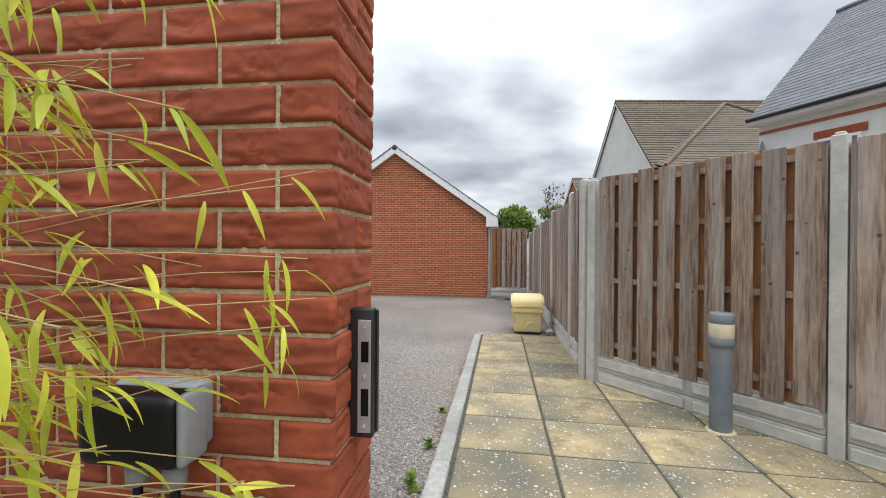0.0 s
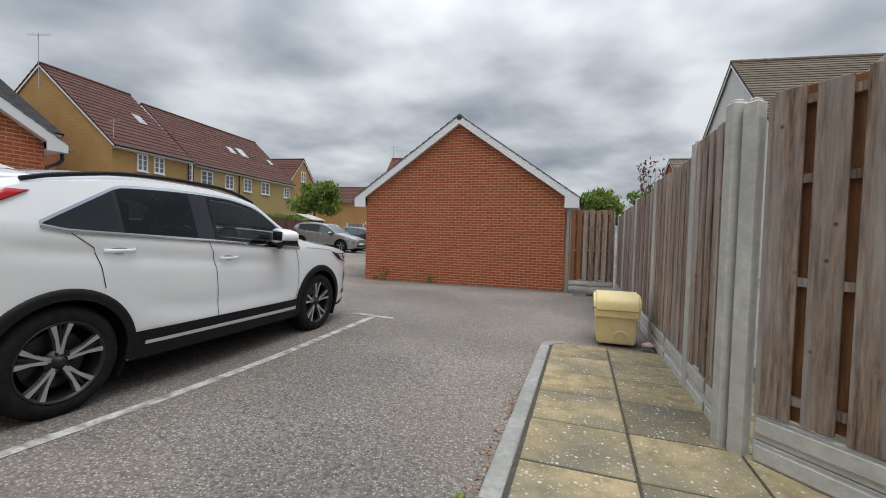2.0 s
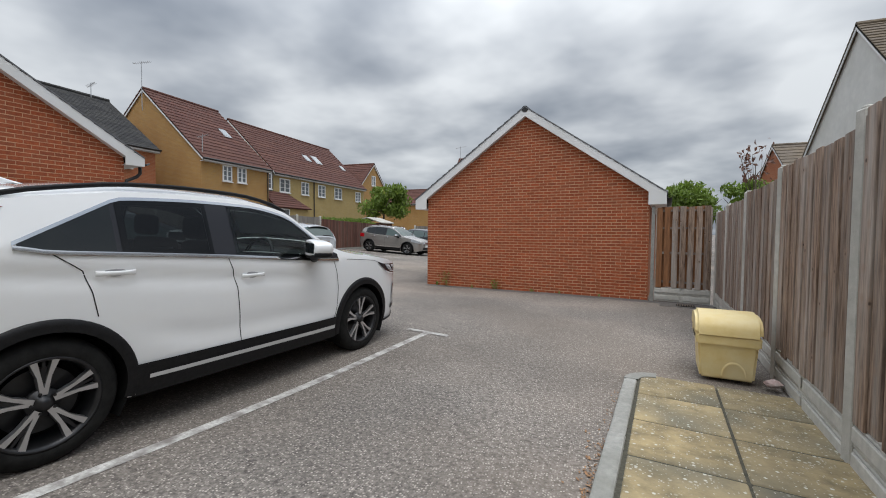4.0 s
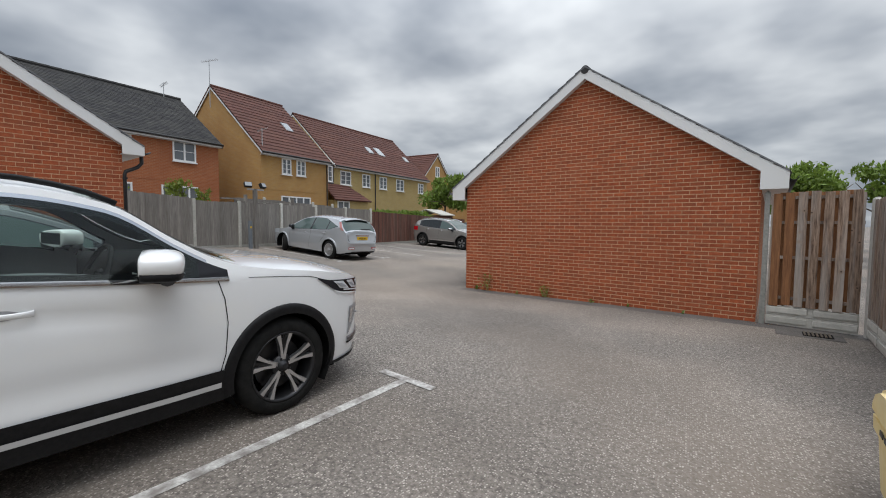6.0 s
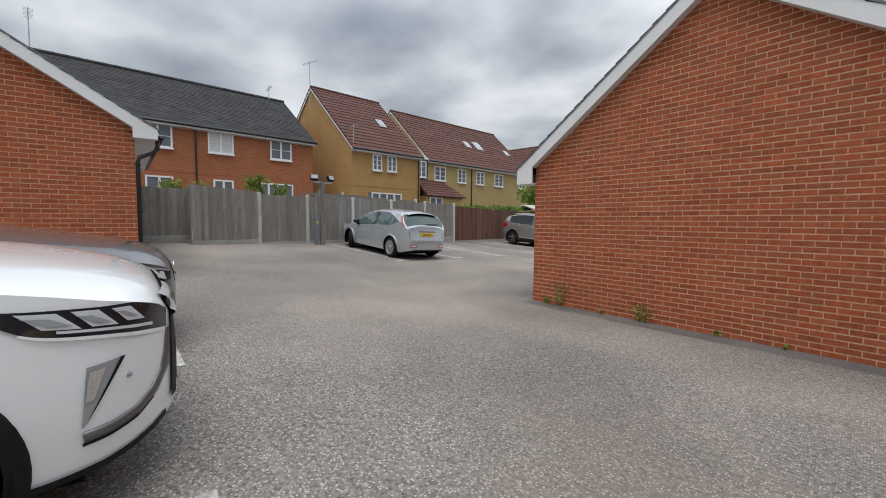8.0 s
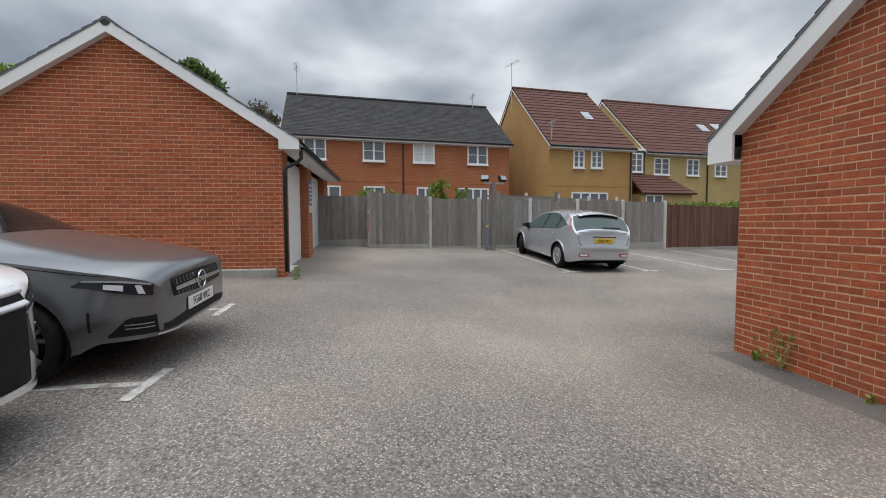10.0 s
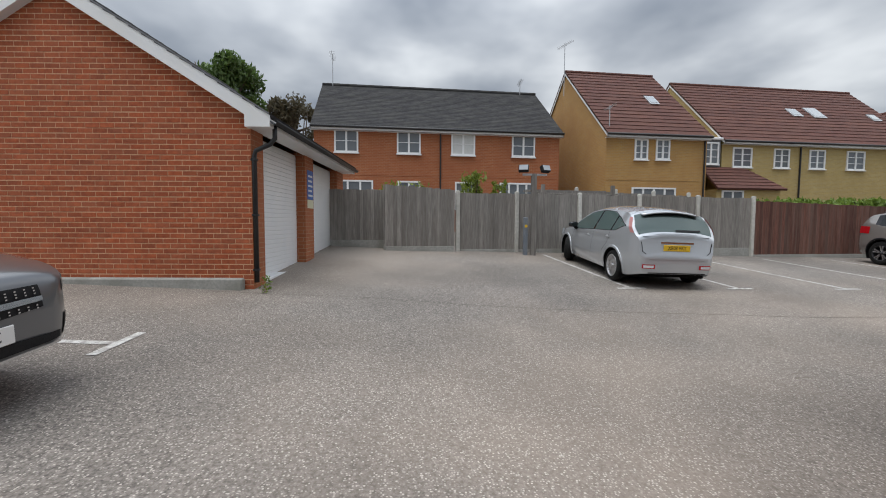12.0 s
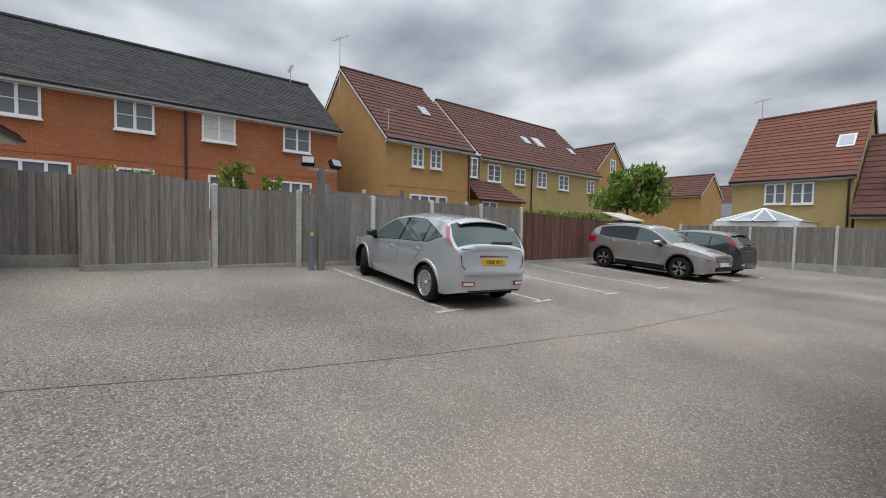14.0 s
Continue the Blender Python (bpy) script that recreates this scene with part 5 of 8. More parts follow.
def car_at(label, x, y, rz, group="parked cars", lift=0.0):
    c, s = math.cos(radians(rz)), math.sin(radians(rz))
    f, b = gz(x + 1.3 * c, y + 1.3 * s), gz(x - 1.3 * c, y - 1.3 * s)
    l, r = gz(x - 0.75 * s, y + 0.75 * c), gz(x + 0.75 * s, y - 0.75 * c)
    ob = new("car")
    ob.matrix_basis = pose(x, y, (f + b + l + r) / 4 + lift, 0, 0, rz) @ pose(0, 0, 0, math.degrees(math.atan2(l - r, 1.5)), math.degrees(math.atan2(b - f, 2.6)), 0)
    return tagged(ob, label, "car", group)


def thin_glass(name, tint, gloss=0.9):
    """A thin pane: tinted clear, with Fresnel gloss."""
    m = bpy.data.materials.new(name)
    m.use_nodes = True
    t = m.node_tree
    t.nodes.clear()
    out = t.nodes.new("ShaderNodeOutputMaterial")
    tr = t.nodes.new("ShaderNodeBsdfTransparent")
    tr.inputs["Color"].default_value = (*tint, 1)
    gl = t.nodes.new("ShaderNodeBsdfGlossy")
    gl.inputs["Roughness"].default_value = 0.02
    fr = t.nodes.new("ShaderNodeFresnel")
    fr.inputs["IOR"].default_value = 1.52
    mx = t.nodes.new("ShaderNodeMixShader")
    t.links.new(fr.outputs[0], mx.inputs[0])
    t.links.new(tr.outputs[0], mx.inputs[1])
    t.links.new(gl.outputs[0], mx.inputs[2])
    t.links.new(mx.outputs[0], out.inputs["Surface"])
    return m


M_GLASS_THIN = thin_glass("green_tinted_pane", (0.80, 0.88, 0.84))
M_GLASS_PRIVACY = thin_glass("privacy_pane", (0.10, 0.11, 0.115))


def windscreen(sh, car, s0, s1, frac, name, label, glass=None, off=0.004):
    fn = lambda s, t: sh.over(s, t * (sh.hw(s, sh.edge(s)) * frac), off)
    return part(name, skin(fn, lin(s0, s1, 14), lin(-1, 1, 15)), glass or M_GLASS_CAR, car, label, True)


M_SEAT = mat("dark_seat_cloth", (0.02, 0.02, 0.021), (0.04, 0.04, 0.041), scale=30, rough=0.9, bump=0.3)


def cabin(sh, car):
    """The inside seen through the glass: dashboard, wheel, seats and lining."""
    x = lambda s: sh.xf - s
    part("cabin_floor", boxm(x(3.6), x(1.2), -0.72, 0.72, 0.40, 0.62), M_DARK, car, "dark cabin floor")
    part("dashboard", boxm(x(1.75), x(1.25), -0.70, 0.70, 0.75, 1.08, 0.06, seg=3), M_CLAD, car, "black dashboard", True)
    part("rear_lining", boxm(x(3.75), x(3.65), -0.72, 0.72, 0.5, 1.35), M_DARK, car)
    bm = skin(lambda s, t: sh.over(s, t * 0.56, -0.06), lin(2.05, 3.7, 8), lin(-1, 1, 9))
    part("headlining", bm, M_GREY_TRIM, car, "pale grey headlining", True)
    for y in (-0.36, 0.36):
        for s0, nm in ((2.25, "front_seat"), (3.20, "rear_seat")):
            bm = boxm(x(s0 + 0.22), x(s0 + 0.06), y - 0.24, y + 0.24, 0.62, 1.18, 0.05, seg=3)
            st = part(nm, bm, M_SEAT, car, "dark cloth seat", True, pose(0, 0, 0))
            part("headrest", boxm(x(s0 + 0.27), x(s0 + 0.17), y - 0.13, y + 0.13, 1.20, 1.38, 0.04, seg=3), M_SEAT, st, "", True)
            part("cushion", boxm(x(s0 + 0.1), x(s0 - 0.42), y - 0.24, y + 0.24, 0.55, 0.72, 0.05, seg=3), M_SEAT, st, "", True)
    rg = lambda a, b: Vector(((0.185 + 0.016 * math.cos(b)) * 0.0 + 0.016 * math.sin(b), (0.185 + 0.016 * math.cos(b)) * math.cos(a), (0.185 + 0.016 * math.cos(b)) * math.sin(a)))
    sw = part("steering_wheel", skin(rg, lin(0, 2 * math.pi, 29), lin(0, 2 * math.pi, 9)), M_CLAD, car, "black steering wheel", True, pose(x(1.88), -0.36, 1.03, 0, 22, 0))
    part("wheel_boss", boxm(-0.02, 0.03, -0.07, 0.07, -0.06, 0.05, 0.02), M_CLAD, sw)
    for a in (0, 180, 270):
        part("wheel_spoke", boxm(-0.008, 0.012, 0.05, 0.18, -0.018, 0.018, 0.005), M_CLAD, sw, m=pose(0, 0, 0, a))


def white_suv():
    car = car_at("white compact SUV with black lower cladding", -3.234, 4.745, 83.2)
    top = [(0, 0.66), (0.015, 0.84), (0.05, 0.905), (0.10, 0.945), (0.25, 0.998), (0.6, 1.07), (0.95, 1.112), (1.22, 1.155), (1.40, 1.215), (1.58, 1.315), (1.93, 1.53), (2.3, 1.59),
           (2.7, 1.597), (3.1, 1.585), (3.5, 1.535), (3.75, 1.49), (3.86, 1.455), (3.92, 1.415), (4.05, 1.335), (4.13, 1.29), (4.185, 1.245), (4.20, 1.12), (4.21, 1.0), (4.225, 0.80),
           (4.25, 0.72), (4.28, 0.66), (4.29, 0.58)]
    low = [(0, 0.33), (0.12, 0.30), (0.5, 0.25), (0.7, 0.25), (3.7, 0.25), (4.09, 0.29), (4.29, 0.38)]
    belt = [(0, 0.98), (1.3, 1.022), (1.5, 1.03), (2.6, 1.105), (3.2, 1.14), (3.6, 1.165), (3.73, 1.19), (4.29, 1.20)]
    half = [(0, 0.42), (0.04, 0.53), (0.12, 0.68), (0.2, 0.775), (0.3, 0.835), (0.6, 0.885), (1.0, 0.9), (3.5, 0.9), (3.8, 0.893), (4.0, 0.872), (4.08, 0.845), (4.14, 0.80), (4.19, 0.73), (4.23, 0.66),
            (4.27, 0.60), (4.29, 0.50)]

    def flank(s, z):
        """The shoulder crease through the door handles and the scooped lower doors."""
        zc = 0.955 + 0.085 * (s - 2.2)
        f = max(0.0, min(1.0, (s - 1.55) / 0.5)) * max(0.0, min(1.0, (4.0 - s) / 0.3))
        d = zc - z
        crease = -0.015 * math.exp(-((d - 0.035) / 0.05) ** 2) + 0.007 * math.exp(-((d + 0.02) / 0.03) ** 2)
        g = max(0.0, min(1.0, (s - 1.35) / 0.3)) * max(0.0, min(1.0, (3.2 - s) / 0.3))
        zl = 0.50 + 0.30 * max(0.0, s - 2.65) ** 1.5
        scoop = 0.010 / (1 + math.exp((z - zl) / 0.012)) - 0.009 * math.exp(-((z - zl - 0.07) / 0.07) ** 2)
        return f * crease + g * scoop
    sh = Shell(4.29, 2.67, 0.93, top, low, belt, half, lean=0.36, tuck=0.965, sculpt=flank)
    r = 0.352
    fx, rx = sh.wb / 2, -sh.wb / 2
    ar = [(fx, r + 0.010, 0.398), (rx, r + 0.010, 0.398)]
    zt = lambda s: min(sh.edge(s) - 0.055, 1.215 + (3.70 - s) * 0.52)
    zb = lambda s: sh.belt(s) + 0.012
    body_shell(sh, car, M_PAINT_WHITE, ar, "pearl white bodywork",
               [(1.52, 2.45, lambda s: zb(s) + 0.02, lambda s: zt(s) - 0.02), (2.67, 3.22, lambda s: zb(s) + 0.02, lambda s: zt(s) - 0.02), (1.30, 1.96, None, 0.90)])
    cabin(sh, car)
    for ax, az, rr in ar:
        arch_lip(sh, car, ax, az, rr - 0.02, rr + 0.050, M_CLAD, 0.016)
    sF, sR = sh.xf - fx, sh.xf - rx
    side_strip(sh, car, "sill_cladding", sF + 0.43, sR - 0.43, lambda s: sh.low(s) + 0.0, lambda s: 0.455, 0.014, M_CLAD, "black sill cladding")
    side_strip(sh, car, "sill_strip", sF + 0.46, sR - 0.5, lambda s: 0.342 + 0.012 * (s - sF) / 2.67, lambda s: 0.378, 0.022, M_SILVER_TRIM, "bright sill strip")
    # glazing
    for a, b in ((1.33, 1.54), (2.44, 2.68), (3.20, 3.71)):
        side_strip(sh, car, "window_pillar", a, b, lambda s: zb(s) - 0.006, lambda s: zt(s) + 0.006, 0.003, M_LAMP_DARK, "gloss black window pillar", 12)
    for lo_, hi_ in ((lambda s: zb(s) - 0.006, lambda s: zb(s) + 0.03), (lambda s: zt(s) - 0.03, lambda s: zt(s) + 0.006)):
        side_strip(sh, car, "window_seal", 1.40, 3.55, lo_, hi_, 0.003, M_LAMP_DARK, "black window seal", 40, 3)
    side_strip(sh, car, "front_door_window", 1.50, 2.47, zb, zt, 0.006, M_GLASS_THIN, "clear front door window", 24)
    side_strip(sh, car, "rear_door_window", 2.65, 3.24, zb, zt, 0.006, M_GLASS_PRIVACY, "privacy-tinted rear door window", 24)
    side_strip(sh, car, "quarter_window", 3.27, 3.69, zb, zt, 0.006, M_GLASS_CAR, "tinted quarter window", 18)
    side_strip(sh, car, "belt_trim", 1.33, 3.73, lambda s: zb(s) - 0.024, lambda s: zb(s) + 0.002, 0.010, M_CHROME, "chrome belt trim", 40, 3)
    side_strip(sh, car, "roof_trim", 1.45, 3.73, lambda s: zt(s) + 0.002, lambda s: zt(s) + 0.022, 0.008, M_CHROME, "chrome window trim", 40, 3)
    windscreen(sh, car, 1.24, 2.02, 0.93, "windscreen", "raked windscreen", M_GLASS_THIN)
    windscreen(sh, car, 3.88, 4.15, 0.90, "upper_rear_window", "tinted rear window")
    # roof rails, spoiler, fin
    for sg in (1, -1):
        bm = bmesh.new()
        pts = []
        for s in lin(1.85, 3.75, 16):
            e = sh.edge(s)
            pts.append((sh.xf - s, sg * (sh.hw(s, e) - 0.05), e + 0.028 + 0.022 * math.sin(math.pi * (s - 1.85) / 1.9) ** 0.5))
        tube(bm, pts, 0.016, 8)
        part("roof_rail", bm, M_CLAD, car, "black roof rail", True)
    tip = lambda u, t: 3.56 + u * (0.27 + 0.11 * (1 - t * t))
    bm = skin(lambda u, t: Vector((sh.xf - tip(u, t), t * (0.64 - 0.05 * u), 1.522 - 0.028 * u - 0.055 * t * t)), lin(0, 1, 7), lin(-1, 1, 13))
    bmesh.ops.solidify(bm, geom=bm.faces[:], thickness=0.022)
    part("roof_spoiler", bm, M_PAINT_WHITE, car, "white roof spoiler with dark underside", True)
    bm = skin(lambda s, t: Vector((sh.xf - s, t * 0.50, 1.450 - (s - 3.78) * 0.1)), lin(3.74, 3.90, 4), lin(-1, 1, 7))
    part("spoiler_underside", bm, M_CLAD, car)
    bm = bmesh.new()
    prism(bm, [(-0.13, 0), (0.12, 0), (-0.02, 0.035), (-0.11, 0.07), (-0.13, 0.065)], -0.028, 0.028)
    bmesh.ops.bevel(bm, geom=bm.edges[:], offset=0.012, segments=2, affect="EDGES")
    part("shark_fin", bm, M_PAINT_WHITE, car, "shark-fin aerial", True, pose(sh.xf - 3.48, 0, 1.535))
    # rear lamps: a red blade that runs back from the flank and up beside the rear window
    front = curve([(1.07, 3.95), (1.09, 3.925), (1.13, 3.955), (1.226, 4.014), (1.27, 3.965), (1.33, 3.86), (1.395, 3.735)])
    back = curve([(1.07, 4.17), (1.13, 4.175), (1.226, 4.165), (1.27, 4.06), (1.33, 3.95), (1.395, 3.84)])
    for sg in (1, -1):
        def fn(z, t, sg=sg):
            s = front(z) + (back(z) - front(z)) * t
            p = sh.side(s, z, 0.014 if 0 < t < 1 and 1.075 < z < 1.385 else 0.0)
            return Vector((p.x, sg * p.y, p.z))
        lamp = part("tail_lamp", skin(fn, lin(1.07, 1.395, 26), (0, 0.06, 0.3, 0.5, 0.7, 0.94, 1)), M_LAMP_RED, car, "red blade-shaped tail lamp", True)
        part("reversing_lens", skin(lambda z, t: fn(z, t) + Vector((0, sg * 0.003, 0)), lin(1.105, 1.145, 4), lin(0.62, 0.84, 5)), M_LAMP_CLEAR, lamp, "clear reversing lens", True)
    end_patch(sh, car, "tail_bar", -0.77, 0.77, lambda y: 1.215, lambda y: 1.255, 0.028, M_LAMP_RED, "red light bar across the tailgate", True)
    end_patch(sh, car, "lower_rear_window", -0.75, 0.75, lambda y: 1.085, lambda y: 1.215, 0.016, M_GLASS_CAR, "lower tailgate window", True)
    side_strip(sh, car, "rear_bumper_cladding", sR + 0.40, 4.285, lambda s: sh.low(s), lambda s: 0.54 + 0.30 * max(0.0, s - 3.98), 0.012, M_CLAD, "black rear bumper cladding")
    end_patch(sh, car, "rear_bumper_lower", -0.62, 0.62, lambda y: 0.385, lambda y: 0.65, 0.012, M_CLAD, "black rear bumper", True)
    for sg in (1, -1):
        rr_ = skin(lambda q, t, sg=sg: (lambda p: Vector((p.x, sg * p.y, p.z)))(sh.side(q, 0.40 + 0.13 * t - 0.03 * t * (4.20 - q) / 0.1, 0.020)), lin(4.11, 4.20, 6), lin(0, 1, 4))
        part("rear_reflector", rr_, M_LAMP_DEEP, car, "dark red bumper reflector", True)
    end_patch(sh, car, "badge_bars", -0.50, -0.22, lambda y: 1.01, lambda y: 1.032, 0.010, M_CHROME, "small chrome badge strip", True, 8, 2)
    # front: lamps, chrome blades, black grille, plate
    for sg in (1, -1):
        a = [(0.04, 0.745, 0.86), (0.12, 0.775, 0.91), (0.26, 0.81, 0.921), (0.40, 0.828, 0.928), (0.48, 0.848, 0.933), (0.56, 0.895, 0.941), (0.66, 0.957, 0.968)]
        lo_, hi_ = curve([(p[0], p[1]) for p in a]), curve([(p[0], p[2]) for p in a])

        def fh(s, t, sg=sg, off=0.008):
            p = sh.side(s, min(lo_(s) + (hi_(s) - lo_(s)) * t, sh.edge(s)), off)
            return Vector((p.x, sg * p.y, p.z))
        hl = part("headlight", skin(fh, lin(0.04, 0.66, 20), lin(0, 1, 5)), M_LAMP_DARK, car, "slim dark headlight", True)
        for a0, a1, t0, t1, skew in ((0.13, 0.19, 0.42, 0.90, 0.05), (0.22, 0.30, 0.34, 0.92, 0.06), (0.33, 0.44, 0.30, 0.90, 0.07)):
            part("headlight_reflector", skin(lambda s, t: fh(s + skew * t, t0 + (t1 - t0) * t, off=0.013), lin(a0, a1, 8), lin(0, 1, 3)), M_LAMP_BRIGHT, hl, "bright reflector behind clear lens", True)
            part("projector", skin(lambda s, t: fh(s + skew * t, t0 + 0.12 + (t1 - t0) * 0.5 * t, off=0.017), lin(a0 + 0.02, a1 - 0.015, 6), lin(0, 1, 3)), M_LAMP_CLEAR, hl, "clear projector lens", True)
        part("running_light", skin(lambda s, t: fh(s, 0.16 + 0.10 * t, off=0.014), lin(0.10, 0.40, 14), lin(0, 1, 2)), M_LAMP_BRIGHT, hl, "pale running light strip", True)
        part("headlight_edge", skin(lambda s, t: fh(s, -0.10 + 0.12 * t, off=0.014), lin(0.05, 0.50, 14), lin(0, 1, 2)), M_PAINT_WHITE, hl, "white lower edge", True)
    end_patch(sh, car, "grille", -0.50, 0.50, lambda y: 0.44, lambda y: 0.90 - 0.10 * y * y, 0.010, M_CLAD, "black grille and bumper panel", n=24, nv=10)
    for za, zc in ((0.842, 0.885), (0.768, 0.806)):
        for sg in (1, -1):
            bm = skin(lambda y, t: sh.end(sg * y, za + (zc - za) * t + 0.03 * y, 0.010 + 0.022 * math.sin(math.pi * t)), lin(0.055, 0.50, 16), lin(0, 1, 6))
            part("grille_bar", bm, M_SILVER_TRIM, car, "chrome grille bar with the sky's reflection in its pale colour", True)
    for sg in (1, -1):
        def ff(u, t, sg=sg, off=0.006):
            z = 0.46 + 0.235 * t
            p = sh.side(0.342 - 0.02 * t - u * (0.012 + 0.095 * t), z + 0.012 * u, off)
            return Vector((p.x, sg * p.y, p.z))
        q = part("fog_lamp_recess", skin(ff, lin(0, 1, 7), lin(0, 1, 9)), M_GREY_TRIM, car, "grey fog lamp recess", True)
        part("fog_lamp_lens", skin(lambda u, t: ff(0.1 + 0.5 * u, 0.42 + 0.5 * t, off=0.011), lin(0, 1, 5), lin(0, 1, 5)), M_CHROME, q, "bright fog lamp")
        part("recess_edge", skin(lambda u, t: ff(0.98 + 0.16 * u, t, off=0.010), lin(0, 1, 3), lin(0, 1, 9)), M_CLAD, q, "dark recess edge")
        p = sh.side(0.19, 0.62, 0.004)
        bm = bmesh.new()
        cyl(bm, 0.011, 0.010, (0, 0, 0), (0, sg * 0.006, 0), 12)
        part("parking_sensor", bm, M_GREY_TRIM, car, "round parking sensor", True, Matrix.Translation((p.x, sg * p.y, p.z)))
    blade = [(0.020, 0.735), (0.032, 0.64), (0.05, 0.56), (0.10, 0.49), (0.163, 0.450), (0.25, 0.430), (0.338, 0.420)]
    ribbon(sh, car, "front_blade", densify(blade), 0.046, 0.014, M_BLADE, "satin grey front shield blade")
    # the shadow under the blade, drawn as a black band on the bumper
    ribbon(sh, car, "blade_shadow_gap", densify([(a + 0.004, b - 0.030) for a, b in blade[3:]]), 0.014, 0.006, M_CLAD, "black band painted as the shadow below the blade")
    bm = bmesh.new()
    for a in range(3):
        an = math.pi / 2 + a * 2 * math.pi / 3
        c, s_ = math.cos(an), math.sin(an)
        v = [bm.verts.new((0.0, r_ * c - w_ * s_, r_ * s_ + w_ * c)) for r_, w_ in ((0.0, 0.0), (0.05, 0.028), (0.10, 0.0), (0.05, -0.028))]
        bm.faces.new(v)
    bmesh.ops.solidify(bm, geom=bm.faces[:], thickness=0.01)
    part("emblem", bm, M_CHROME, car, "chrome emblem", m=Matrix.Translation(sh.end(0, 0.805, 0.05)))
    plate(sh, car, 0.505, "WP68 UYY", False)
    plate(sh, car, 0.905, "WP68 UYY", True)
    end_patch(sh, car, "front_lip", -0.50, 0.50, lambda y: 0.345, lambda y: 0.372, 0.035, M_SILVER_TRIM, "silver front lip", n=16, nv=3)
    end_patch(sh, car, "lower_intake", -0.50, 0.50, lambda y: 0.375, lambda y: 0.44, 0.010, M_CLAD, "black lower intake", n=16, nv=3)
    side_strip(sh, car, "front_bumper_cladding", 0.05, sF - 0.40, lambda s: sh.low(s), lambda s: sh.low(s) + 0.03, 0.012, M_CLAD, "black front bumper cladding")
    mirror(sh, car, 1.765, 1.125, M_PAINT_WHITE, M_CLAD, 1.28)
    handle(sh, car, 2.33, 0.948, M_PAINT_WHITE)
    handle(sh, car, 3.28, 1.035, M_PAINT_WHITE)
    seam(sh, car, densify([(2.55, 1.11), (2.51, 1.0), (2.475, 0.86), (2.45, 0.6), (2.44, 0.315)]))
    seam(sh, car, densify([(1.40, 1.03), (1.36, 0.90), (1.345, 0.75), (1.36, 0.55), (1.41, 0.375)]))
    seam(sh, car, densify([(3.60, 1.175), (3.50, 1.10), (3.44, 1.055), (3.40, 0.93), (3.374, 0.79)]))
    seam(sh, car, densify([(0.66, 0.968), (0.74, 0.985), (0.9, 1.0), (1.2, 1.02)]), 0.004)
    for x in (fx, rx):
        for y in (0.885, -0.885):
            wheel(car, x, y, r, 0.248, 0.20, 5, M_ALLOY_DARK, M_ALLOY)
    return car


